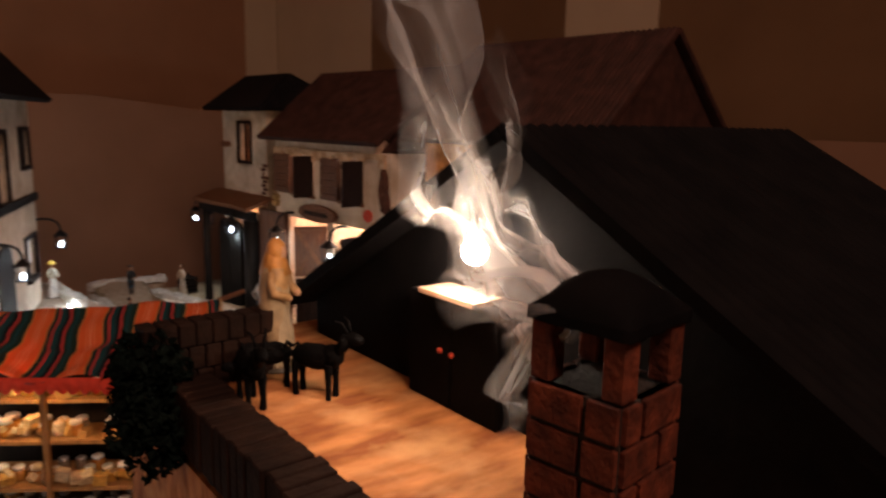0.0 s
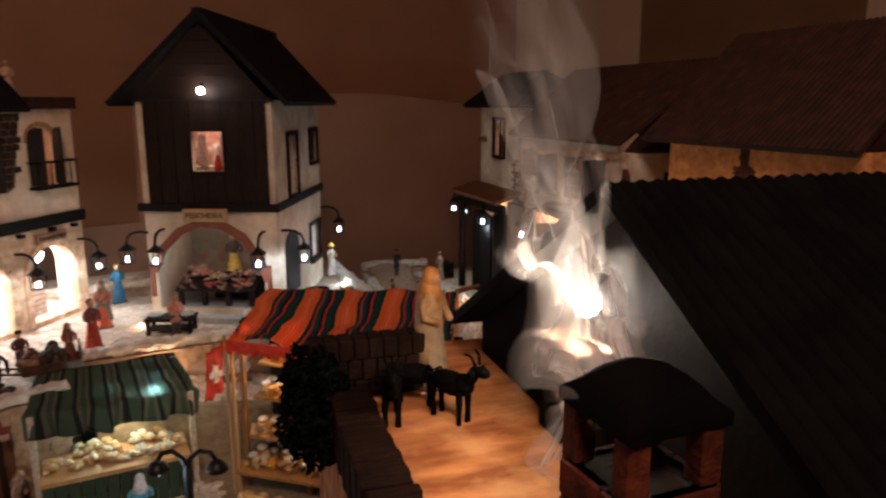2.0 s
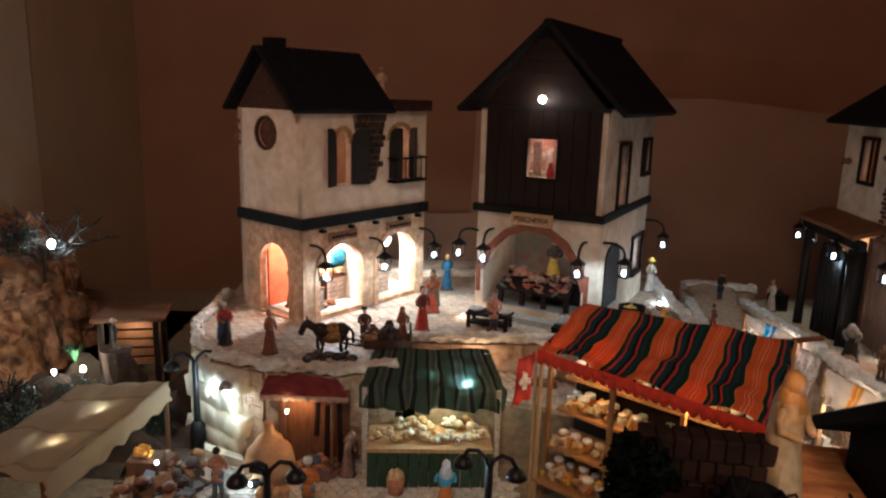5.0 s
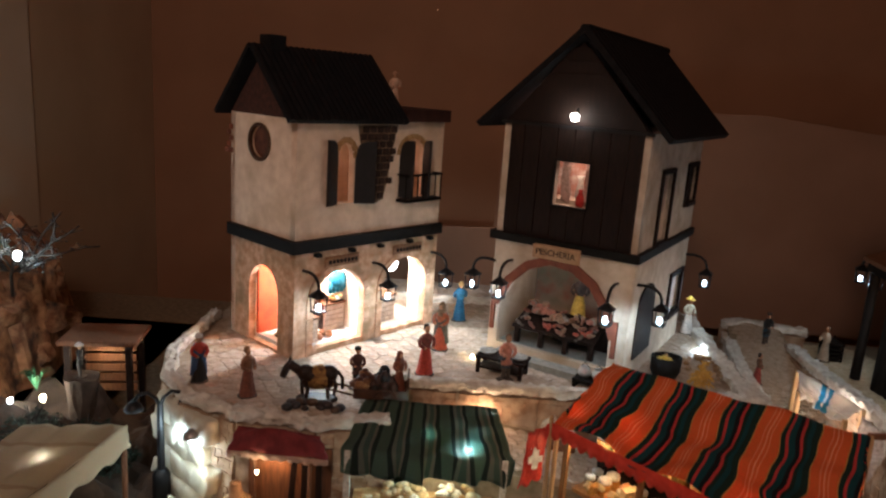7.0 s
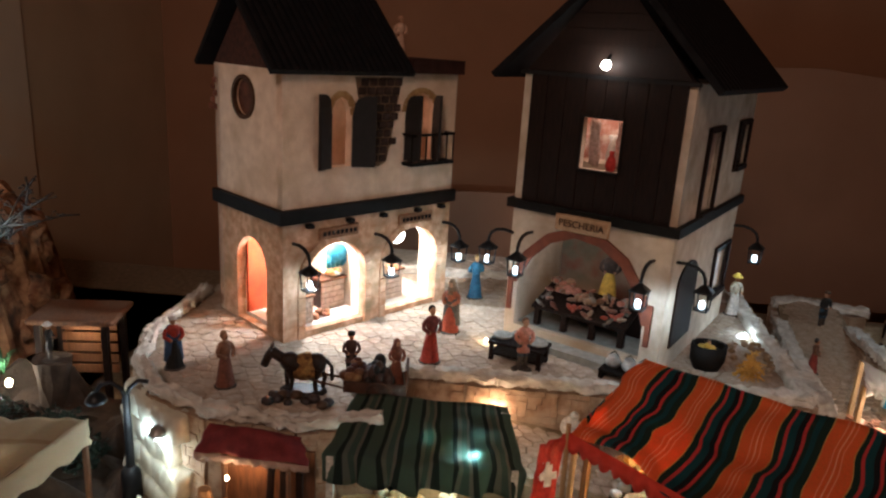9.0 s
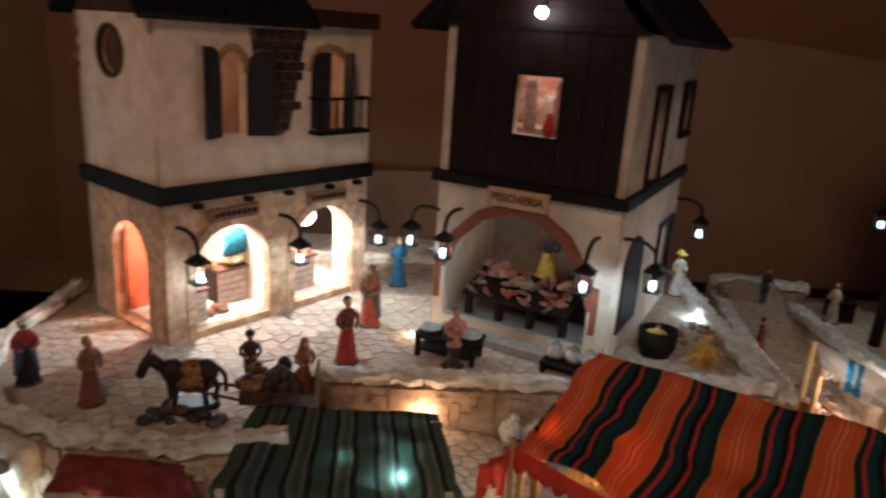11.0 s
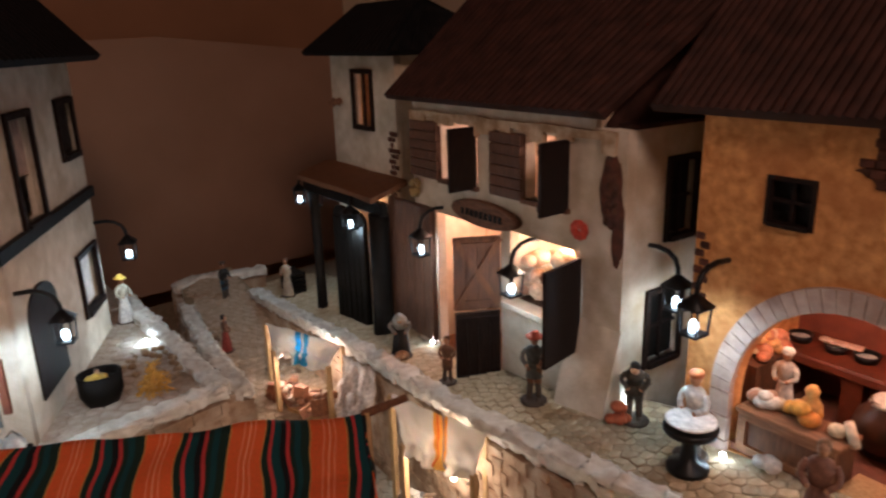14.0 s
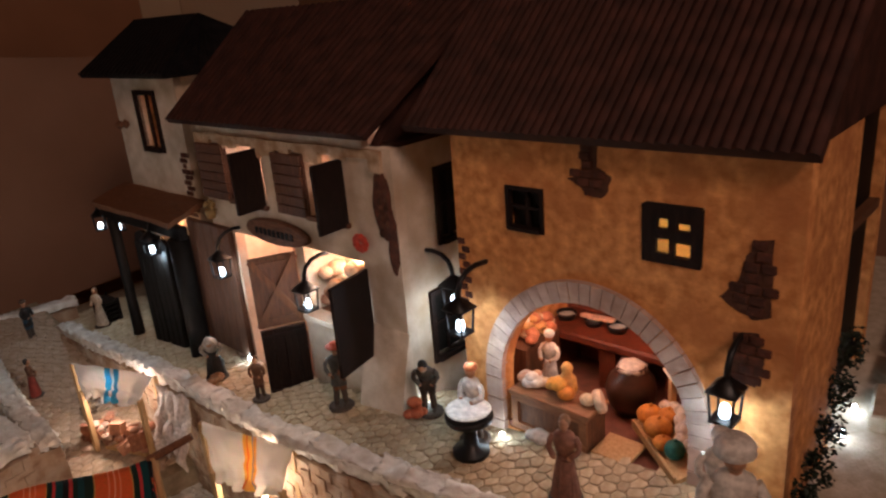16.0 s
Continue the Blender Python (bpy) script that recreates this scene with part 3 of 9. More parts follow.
part_mesh("side_wall", pierced(rect(T, D - T, 0, EAVE), [arch(0.05, 0.12, 0.02, 0.14, 0.18)], T, left_m), WHITEWASH, tower)
bm = B()
box(bm, T, W - T, D - T, D, 0, EAVE)
part("back_wall", bm, WHITEWASH, tower)
for y, m in ((0.0, DARKWOOD), (D - T, DARKWOOD)):
    bm = B()
    prism(bm, [(0, EAVE), (W / 2, RIDGE - 0.015), (W, EAVE)], y, y + T)
    part("gable", bm, m, tower)
edges = (0.018, 0.0516, 0.0892, 0.1284, 0.1666, 0.2048, 0.243, 0.281, 0.3100)
for i, (xa, xb) in enumerate(zip(edges, edges[1:])):
    xb -= 0.0012
    for za, zb in (((BAND + 0.004, 0.367), (0.460, EAVE)) if i in (3, 4) else ((BAND + 0.004, EAVE),)):
        bm = B()
        box(bm, xa, xb, -0.006, 0, za, zb)
        part("board", bm, DARKWOOD, tower)
for i in range(7):
    z = EAVE + 0.004 + i * 0.026
    half, upper = ((W / 2) * (1 - (k - EAVE) / (RIDGE - EAVE)) - 0.004 for k in (z, z + 0.025))
    if upper > 0.004:
        bm = B()
        prism(bm, [(W / 2 - half, z), (W / 2 - upper, z + 0.0248), (W / 2 + upper, z + 0.0248), (W / 2 + half, z)], -0.006, 0)
        part("board", bm, DARKWOOD, tower)
bm = B()
box(bm, -0.006, W + 0.006, -0.008, 0, EAVE - 0.004, EAVE + 0.003)
part("ledge", bm, BLACKIRON, tower, "thin shiny rail under the gable")
bm = B()
box(bm, -0.01, W + 0.01, -0.012, 0, BAND - 0.012, BAND + 0.006)
box(bm, W, W + 0.010, 0, D, BAND - 0.012, BAND + 0.006)
box(bm, -0.010, 0, 0, D, BAND - 0.012, BAND + 0.006)
part("band", bm, BLACKWOOD, tower, "black timber band between the storeys")
bm = B()
box(bm, T, W - T, T, D - T, BAND - 0.02, BAND - 0.006)
part("upper_floor", bm, PALEWOOD, tower)
bm = B()
box(bm, T, W - T, T, D - T, 0.0, 0.03)
part("floor_slab", bm, mat("grey_step", (0.30, 0.31, 0.29), (0.20, 0.21, 0.19), 60, 0.6, 0.3), tower)
bm = B()
box(bm, 0.03, W - 0.02, -0.035, 0.0, 0.0, 0.016)
part("step", bm, mat("grey_stone", (0.36, 0.36, 0.33), (0.24, 0.24, 0.21), 60, 0.7, 0.4), tower)
OV, RXM = 0.044, 0.173
for x in (-OV, W + OV):
    lo = EAVE - 0.014
    ea, eb = (x, -0.04, lo), (x, D + 0.03, lo)
    roof_slope("roof_slope", tower, ea, eb, (RXM, D + 0.06, RIDGE), (RXM, -0.034, RIDGE), 0.012, ROOFBLACK, ribs=20, rib_r=0.003)
bm = B()
box(bm, RXM - 0.012, RXM + 0.012, -0.034, D + 0.10, RIDGE - 0.002, RIDGE + 0.016, bevel=0.004)
part("ridge", bm, ROOFBLACK, tower)

# ---- the right-hand row ----
ROW = (-0.133, -0.991)
M_Z = -0.16
middle = thing("village_house", facing(1.102, 1.300, M_Z, *ROW), "whitewashed model house with brown shutters, stable door and shop window", "house")
W, D, T = 0.495, 0.36, 0.018
E0 = 0.478
UP = 0.060        # from the street level used for the openings to the house's base
mw = [rect(0.090, 0.190, 0.303 + UP, 0.399 + UP), rect(0.306, 0.394, 0.303 + UP, 0.401 + UP), rect(0.070, 0.248, 0.0, 0.24 + UP),
      rect(0.270, 0.416, 0.130 + UP, 0.246 + UP)]
part_mesh("front_wall", pierced(rect(0, W, 0.0, E0), [*mw[:2], [(0.070, 0.012), *mw[2][1:3], (0.248, 0.012)], mw[3]], T), WHITEWASH, middle)
mr = Matrix.Translation((W, 0, 0)) @ side_m
part_mesh("side_wall", pierced(rect(T, D, 0, E0), [rect(0.085, 0.135, 0.27 + UP, 0.37 + UP), rect(0.055, 0.12, 0.09 + UP, 0.19 + UP)], T, mr), WHITEWASH, middle)
bm = B()
box(bm, 0, T, T, D, 0, E0)
box(bm, T, W - T, D - T, D, 0, E0)
part("back_wall", bm, WHITEWASH, middle)
bm = B()
box(bm, T, W - T, T, D - T, 0.25 + UP, 0.262 + UP)
part("upper_floor", bm, PALEWOOD, middle)
bm = B()
box(bm, T, W - T, T, D - T, 0.0, 0.03)
part("floor_slab", bm, BROWNWOOD, middle)
bm = B()
box(bm, 0.254, 0.262, T, D - T, 0.03, 0.25 + UP)
part("partition", bm, WHITEWASH, middle)
RZ = 0.662
roof_slope("roof_slope", middle, (-0.050, -0.020, E0 + 0.014), (W - 0.022, -0.020, E0 + 0.014), (W + 0.050, 0.18, RZ), (-0.050, 0.18, RZ), 0.010, ROOFBROWN, "brown ribbed roof with a ragged edge", ribs=33, rib_r=0.0035)
roof_slope("roof_slope", middle, (W + 0.05, D + 0.03, E0 - 0.008), (-0.050, D + 0.03, E0 - 0.008), (-0.050, 0.18, RZ), (W + 0.05, 0.18, RZ), 0.010, ROOFBROWN, ribs=30, rib_r=0.0035)
bm = B()
box(bm, W - 0.048, W, T, D, E0, E0 + 0.006)
part("wall_top", bm, ROOFBROWN, middle)
for x in (0.0, W - 0.050):
    bm = B()
    prism(bm, [(0.01, E0), (D / 2, RZ - 0.012), (D, E0)], 0, T)
    bm.transform(Matrix.Translation((x, 0, 0)) @ left_m)
    part("gable", bm, WHITEWASH if x == 0.0 else ROOFBROWN, middle)

ochre = thing("ochre_house", facing(1.038, 0.713, -0.10, *ROW), "ochre model house with a wide stone arch and ribbed roof", "house")
W, D, T = 0.414, 0.40, 0.018
E1 = 0.452
big = arch(0.066, 0.318, 0.05, 0.125, 0.260, 20)
part_mesh("front_wall", pierced(rect(0, W, 0, E1), [big, rect(0.083, 0.135, 0.334, 0.386), rect(0.260, 0.322, 0.327, 0.389)], T), OCHRE, ochre)
mr = Matrix.Translation((W, 0, 0)) @ side_m
for x, end in ((0, D), (W - T, 0.165)):
    bm = B()
    box(bm, x, x + T, T, end, 0, E1)
    part("side_wall", bm, OCHRE, ochre)
bm = B()
box(bm, W - T - 0.03, W - 0.03, 0.165, D, 0, E1)
part("rear_wall", bm, BLACKWOOD, ochre, "dark rear wall set back from the plaster")
bm = B()
box(bm, T, W - T, D - T, D, 0, E1)
part("back_wall", bm, OCHRE, ochre)
RZ = 0.645
roof_slope("roof_slope", ochre, (-0.055, -0.022, E1 - 0.006), (W + 0.012, -0.022, E1 - 0.006), (W + 0.012, D / 2, RZ), (-0.055, D / 2, RZ), 0.010, ROOFBROWN, "dark brown corrugated roof", ribs=40, rib_r=0.004)
roof_slope("roof_slope", ochre, (W + 0.012, D + 0.03, E1 - 0.006), (-0.055, D + 0.03, E1 - 0.006), (-0.055, D / 2, RZ), (W + 0.012, D / 2, RZ), 0.010, ROOFBROWN, ribs=40, rib_r=0.004)
# gables take the roof's dark brown, standing for the overhang's shade
for x in (0.0, W - T):
    bm = B()
    prism(bm, [(0, E1), (D / 2, RZ - 0.012), (D, E1)], 0, T)
    bm.transform(Matrix.Translation((x, 0, 0)) @ left_m)
    part("gable", bm, ROOFBROWN, ochre)
voussoirs(ochre, 0.066, 0.318, 0.125, 0.260, 0.026, 0.008, 31, mat("pinkish_arch_stone", (0.58, 0.43, 0.35), (0.42, 0.29, 0.23), 60, 0.9, 0.6, vary=0.12), 0.03)
bm = B()
box(bm, T, W - T, T, D - T, 0.0, 0.055)
part("floor_slab", bm, mat("red_tiles", (0.22, 0.075, 0.04), (0.14, 0.05, 0.03), 60, 0.5, 0.3), ochre)
bm = B()
box(bm, T, W - T, T, D - T, 0.300, 0.312)
part("upper_floor", bm, BROWNWOOD, ochre)

far_house = thing("far_house", facing(1.184, 1.668, -0.20, *ROW), "pale pink model house with a black roof and a dark porch", "house")
W, D, T = 0.268, 0.26, 0.016
E2 = 0.606
part_mesh("front_wall", pierced(rect(0, W, 0, E2), [rect(0.106, 0.176, 0.465, 0.570), arch(0.02, 0.12, 0.02, 0.17, 0.23)], T), WHITEWASH, far_house)
for x in (0, W - T):
    bm = B()
    box(bm, x, x + T, T, D, 0, E2)
    part("side_wall", bm, WHITEWASH, far_house)
bm = B()
box(bm, T, W - T, D - T, D, 0, E2)
part("back_wall", bm, WHITEWASH, far_house)
RZ = 0.705
roof_slope("roof_slope", far_house, (-0.055, -0.035, E2), (0.306, -0.035, E2), (0.205, D / 2 - 0.02, RZ), (-0.055, D / 2 - 0.02, RZ), 0.010, ROOFBLACK, ribs=18, rib_r=0.003)
roof_slope("roof_slope", far_house, (0.306, D + 0.02, E2), (-0.055, D + 0.02, E2), (-0.055, D / 2 - 0.02, RZ), (0.205, D / 2 - 0.02, RZ), 0.010, ROOFBLACK, ribs=18, rib_r=0.003)
roof_slope("roof_hip", far_house, (0.306, -0.035, E2), (0.306, D + 0.02, E2), (0.205, D / 2 - 0.019, RZ), (0.205, D / 2 - 0.021, RZ), 0.010, ROOFBLACK, ribs=14, rib_r=0.003)
bm = B()
prism(bm, [(0, E2), (D / 2 - 0.02, RZ - 0.004), (D, E2)], 0, T)
bm.transform(left_m)
part("gable", bm, WHITEWASH, far_house)

# ---- the near house: terrace, parapet, dark boarded house and chimney ----
TZ = 0.248
# dark brown brick, darkened further: the terrace's shadow is in the colour
PARAPET = mat("shaded_brown_brick", (0.020, 0.0085, 0.005), (0.009, 0.004, 0.0025), 80, 0.85, 0.5, specular=0.1)
VX, VY = 0.19, 0.982
near = thing("terrace_house", facing(0.142, -0.091, 0, VY, -VX), "near model house with a pink roof terrace", "house")
# local x: to the right (away from the parapet), local y: along the parapet
bm = B()
box(bm, -0.034, 0.40, -0.20, 0.254, -0.30, TZ - 0.03)
part("wall", bm, TERRACE, near)
bm = B()
box(bm, -0.022, 0.39, -0.195, 0.25, TZ - 0.03, TZ)
bmesh.ops.subdivide_edges(bm, edges=bm.edges, cuts=8, use_grid_fill=True)
rough_edges(bm, 0.0015, 5, 25)
part("terrace_floor", bm, TERRACE, near, "pinkish screed terrace floor")
rnd = random.Random(12)
for i in range(44):
    y0 = -0.20 + i * 0.0084
    a, b = rnd.uniform(-0.0012, 0.0012), rnd.uniform(-0.0008, 0.0008)
    bm = B()
    box(bm, -0.0365 + a, -0.0125 + a, y0 + 0.0005, y0 + 0.0079, TZ - 0.022, TZ + 0.0078 + b, bevel=0.0007)
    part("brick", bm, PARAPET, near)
bm = B()
box(bm, -0.034, -0.015, -0.20, 0.168, TZ - 0.022, TZ + 0.0055)
part("parapet_core", bm, MORTAR, near)
for k in range(3):
    for i in range(8):
        x0 = -0.046 + i * 0.0088 - 0.004 * (k % 2)
        o = rnd.uniform(-0.0006, 0.0006)
        bm = B()
        box(bm, x0, x0 + 0.0082, 0.168 + o, 0.184 + o, TZ - 0.002 + k * 0.0128, TZ + 0.0103 + k * 0.0128, bevel=0.0007)
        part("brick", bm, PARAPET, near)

cabin = thing("boarded_cabin", facing(0.142, -0.091, TZ, VY, -VX), "black boarded cabin with a broad tarred roof on the terrace", "house")
FX, HALF, CY = 0.080, 0.195, 0.028
CE, CR = 0.024, 0.134
bm = B()
prism(bm, [(CY - HALF, 0), (CY - HALF, CE), (CY, CR), (CY + HALF, CE), (CY + HALF, 0)], 0, 0.012)
bm.transform(Matrix.Translation((FX, 0, 0)) @ left_m)
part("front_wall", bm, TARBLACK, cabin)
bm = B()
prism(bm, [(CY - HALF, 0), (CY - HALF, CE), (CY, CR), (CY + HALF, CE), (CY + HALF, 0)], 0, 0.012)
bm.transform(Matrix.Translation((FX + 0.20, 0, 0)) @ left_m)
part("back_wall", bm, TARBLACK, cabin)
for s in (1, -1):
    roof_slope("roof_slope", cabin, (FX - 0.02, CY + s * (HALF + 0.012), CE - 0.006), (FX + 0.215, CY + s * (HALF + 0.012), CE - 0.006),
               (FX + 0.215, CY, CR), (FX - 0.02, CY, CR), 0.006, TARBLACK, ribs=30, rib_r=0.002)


# ---- striped canopy ----
def cloth(name, corners, material, sag=0.0, wave=0.0, waves=5, nu=36, nv=14, thick=0.0012, drop=0.0, seed=1, parent=None):
    """A hanging sheet over four corners (back left, back right, front right, front left) with a valance that drops from the front."""
    a, b, c, d = (Vector(p) for p in corners)
    bm = B()
    uv = bm.loops.layers.uv.new("UVMap")
    grid = []
    wide, deep = (b - a).length, (d - a).length
    total = nv + (4 if drop else 0)
    for j in range(total + 1):
        v = min(j / nv, 1.0)
        row = []
        for i in range(nu + 1):
            u = i / nu
            p = a.lerp(b, u).lerp(d.lerp(c, u), v)
            p.z -= sag * math.sin(math.pi * u) * math.sin(math.pi * v)
            p.z += wave * math.sin(waves * 2 * math.pi * u + 1.3 * seed + 2 * v) * v * (0.4 + 0.6 * noise.noise(Vector((u * 3, v * 3, seed))))
            p += 0.5 * wave * noise.noise_vector(Vector((u * 6, v * 5, seed * 3.1)))
            if j > nv:
                p.z -= drop * (j - nv) / 4
                p += 0.25 * wave * Vector((math.sin(u * 40 + seed), math.cos(u * 37), 0)) * (j - nv)
            row.append((bm.verts.new(p), (u * wide, j / nv * deep)))
        grid.append(row)
    for j in range(total):
        for i in range(nu):
            q = (grid[j][i], grid[j][i + 1], grid[j + 1][i + 1], grid[j + 1][i])
            f = bm.faces.new([x[0] for x in q])
            f.smooth = True
            for loop, x in zip(f.loops, q):
                loop[uv].uv = x[1]
    me = bpy.data.meshes.new(name)
    bm.to_mesh(me)
    bm.free()
    ob = part_mesh(name, me, material, parent)
    solid = ob.modifiers.new("thickness", "SOLIDIFY")
    solid.thickness = thick
    return ob

# ---- painted figures and small props ----
PAINTS = {}


def paint(r, g, b, rough=0.55):
    key = (r, g, b, rough)
    if key not in PAINTS:
        PAINTS[key] = mat("paint", (r, g, b), (r * 0.6, g * 0.6, b * 0.6), 150, rough, 0.25, 500)
    return PAINTS[key]


SKIN = paint(0.50, 0.26, 0.15)
C_RED, C_BLUE, C_WHITE, C_BROWN, C_GREEN, C_YEL = (0.42, 0.05, 0.03), (0.03, 0.13, 0.24), (0.72, 0.68, 0.62), (0.13, 0.06, 0.03), (0.05, 0.10, 0.05), (0.70, 0.46, 0.08)
C_ORANGE, C_BLACK, C_TAN, C_PINK = (0.60, 0.20, 0.05), (0.02, 0.018, 0.016), (0.36, 0.22, 0.11), (0.62, 0.26, 0.18)


def figurine(name, place, h, robe, upper, head, label, turn=0.0, hat=None, skirt=True, cloak=None, bend=0.0, arms=0.6, base=True, group="village figures"):
    """A small painted statuette of the village as one plain mesh: foot, robe or legs, torso, arms, plain head and headgear."""
    bm = B()
    mats = [paint(*robe), paint(*upper), SKIN, paint(*head), paint(*(cloak or upper)), paint(0.08, 0.06, 0.045)]
    if base:
        lathe(bm, [(0.19 * h, 0.0), (0.19 * h, 0.022 * h), (0.15 * h, 0.04 * h)], seg=12, mi=5)
    if skirt:
        lathe(bm, [(0.165 * h, 0.03 * h), (0.160 * h, 0.06 * h), (0.125 * h, 0.30 * h), (0.085 * h, 0.52 * h), (0.09 * h, 0.55 * h)], seg=12, mi=0, squash=0.85)
        for i in range(6):
            a = i * 1.05 + 0.3
            rod(bm, (0.150 * h * math.cos(a), 0.13 * h * math.sin(a), 0.04 * h), (0.085 * h * math.cos(a), 0.075 * h * math.sin(a), 0.50 * h), 0.018 * h, 0.008 * h, 5, 0)
    else:
        for s in (-1, 1):
            rod(bm, (s * 0.065 * h, 0.02 * h * s, 0.03 * h), (s * 0.05 * h, 0, 0.30 * h), 0.042 * h, 0.045 * h, 8, 5)
            rod(bm, (s * 0.05 * h, 0, 0.28 * h), (s * 0.045 * h, 0, 0.52 * h), 0.052 * h, 0.07 * h, 8, 0)
            ball(bm, (s * 0.065 * h, -0.03 * h, 0.035 * h), 0.045 * h, (0.8, 1.5, 0.7), 6, 5)
        lathe(bm, [(0.12 * h, 0.36 * h), (0.10 * h, 0.50 * h), (0.09 * h, 0.56 * h)], seg=10, mi=1, squash=0.75)
    top = len(bm.verts)
    bm.verts.ensure_lookup_table()
    lathe(bm, [(0.085 * h, 0.52 * h), (0.105 * h, 0.64 * h), (0.125 * h, 0.74 * h), (0.10 * h, 0.80 * h), (0.04 * h, 0.835 * h)], seg=12, mi=1, squash=0.68)
    rod(bm, (0, 0, 0.81 * h), (0, 0, 0.87 * h), 0.035 * h, 0.035 * h, 8, 2)
    ball(bm, (0, -0.008 * h, 0.915 * h), 0.066 * h, (0.88, 0.98, 1.15), 10, 2)
    for s in (-1, 1):
        elbow = (s * 0.155 * h, -0.03 * h, 0.62 * h)
        hand = (s * 0.10 * h * (1.4 - arms), -0.16 * h * arms - 0.02 * h, (0.48 + 0.16 * arms) * h)
        tube(bm, [(s * 0.11 * h, 0, 0.765 * h), (s * 0.15 * h, -0.01 * h, 0.69 * h), elbow, hand], 0.034 * h, 6, 1)
        ball(bm, hand, 0.030 * h, seg=6, mi=2)
    if cloak:
        lathe(bm, [(0.175 * h, 0.16 * h), (0.15 * h, 0.45 * h), (0.135 * h, 0.72 * h), (0.10 * h, 0.80 * h)], (0, 0.035 * h, 0), 12, 4, 0.75)
    if hat == "hood":
        ball(bm, (0, 0.012 * h, 0.925 * h), 0.083 * h, (0.95, 0.95, 1.12), 10, 3)
        lathe(bm, [(0.12 * h, 0.74 * h), (0.085 * h, 0.86 * h), (0.06 * h, 0.93 * h)], (0, 0.025 * h, 0), 10, 3)
    elif hat == "brim":
        lathe(bm, [(0.125 * h, 0.945 * h), (0.125 * h, 0.955 * h), (0.066 * h, 0.965 * h), (0.056 * h, 1.02 * h), (0.03 * h, 1.03 * h)], seg=14, mi=3)
    elif hat == "turban":
        lathe(bm, [(0.085 * h, 0.925 * h), (0.108 * h, 0.945 * h), (0.098 * h, 0.968 * h), (0.106 * h, 0.985 * h), (0.080 * h, 1.015 * h), (0.02 * h, 1.025 * h)], seg=16, mi=3)
    elif hat == "cap":
        lathe(bm, [(0.070 * h, 0.935 * h), (0.082 * h, 0.965 * h), (0.070 * h, 1.0 * h), (0.03 * h, 1.015 * h)], seg=12, mi=3)
    else:
        ball(bm, (0, 0.014 * h, 0.935 * h), 0.071 * h, (0.92, 0.95, 1.05), 10, 3)
    if bend:
        bm.verts.ensure_lookup_table()
        for v in bm.verts[top:]:
            k = (v.co.z - 0.5 * h)
            a = math.radians(bend)
            v.co.y, v.co.z = v.co.y * math.cos(a) - k * math.sin(a), 0.5 * h + k * math.cos(a) + v.co.y * math.sin(a)
    rough_edges(bm, 0.010 * h, len(label), 6 / h)
    ob = part(name, bm, mats, None)
    ob.matrix_world = pose(*place, 0, 0, turn)
    return tagged(ob, label, "figurine", group)


PG = -0.104
O_BASE = ochre.matrix_world
figurine("woman_figurine", (0.100, 1.735, PG), 0.108, C_BLUE, (0.05, 0.20, 0.34), (0.62, 0.40, 0.16), "small painted woman in a blue dress carrying a bundle", 200)
figurine("woman_figurine", (0.026, 1.362, PG), 0.112, C_RED, (0.20, 0.05, 0.04), C_BLACK, "small painted woman in a dark red dress with black hair", 30)
figurine("woman_figurine", (0.054, 1.514, PG), 0.114, (0.50, 0.10, 0.05), (0.50, 0.16, 0.08), (0.22, 0.14, 0.08), "small painted woman in a red dress and grey cloak", -20, "hood", cloak=(0.13, 0.12, 0.10))
figurine("boy_figurine", (-0.303, 1.201, PG), 0.100, (0.22, 0.08, 0.05), (0.28, 0.13, 0.07), (0.30, 0.17, 0.09), "small painted boy in a brown tunic on the plaza", 60)
figurine("man_figurine", (-0.412, 1.251, PG), 0.098, C_BLACK, C_RED, C_WHITE, "small painted seated-looking man in red and blue by the wall", 40, "cap", cloak=(0.05, 0.10, 0.20))
figurine("vendor_figurine", (0.197, 1.360, PG), 0.104, (0.05, 0.06, 0.08), C_PINK, (0.20, 0.10, 0.05), "small painted vendor in a pink shirt and dark trousers", 15, skirt=False)
figurine("man_figurine", (0.706, 1.760, PG), 0.100, C_WHITE, (0.50, 0.45, 0.34), C_YEL, "small painted man in white wearing a straw hat", 20, "brim")
figurine("man_figurine", (1.000, 1.930, -0.180), 0.100, (0.03, 0.07, 0.11), C_BLACK, (0.10, 0.06, 0.04), "small painted man in dark blue standing on the lane", 20, "cap", skirt=False)
figurine("man_figurine", (0.880, 1.690, -0.205), 0.085, (0.22, 0.04, 0.03), C_BROWN, C_BLACK, "small painted man in dark red walking up the lane", 60)
figurine("woman_figurine", (1.010, 1.247, street_z(1.247)), 0.112, C_BLACK, (0.30, 0.28, 0.25), (0.42, 0.40, 0.36), "small painted woman with a grey scarf bending over a basket", -40, "hood", bend=48)
figurine("boy_figurine", (0.975, 1.086, street_z(1.086)), 0.080, (0.12, 0.05, 0.03), (0.17, 0.08, 0.04), (0.12, 0.07, 0.04), "small painted boy in a brown suit on the street", -60, skirt=False)
figurine("peasant_figurine", (0.999, 0.926, street_z(0.926)), 0.108, (0.17, 0.07, 0.03), (0.10, 0.10, 0.09), (0.52, 0.09, 0.04), "small painted peasant with a red brimmed hat and flask", -60, "brim", skirt=False)
figurine("man_figurine", (1.027, 0.777, street_z(0.777)), 0.110, (0.05, 0.04, 0.03), (0.07, 0.055, 0.04), C_BLACK, "small painted bald man stooping with a red bundle", -60, skirt=False, bend=40)
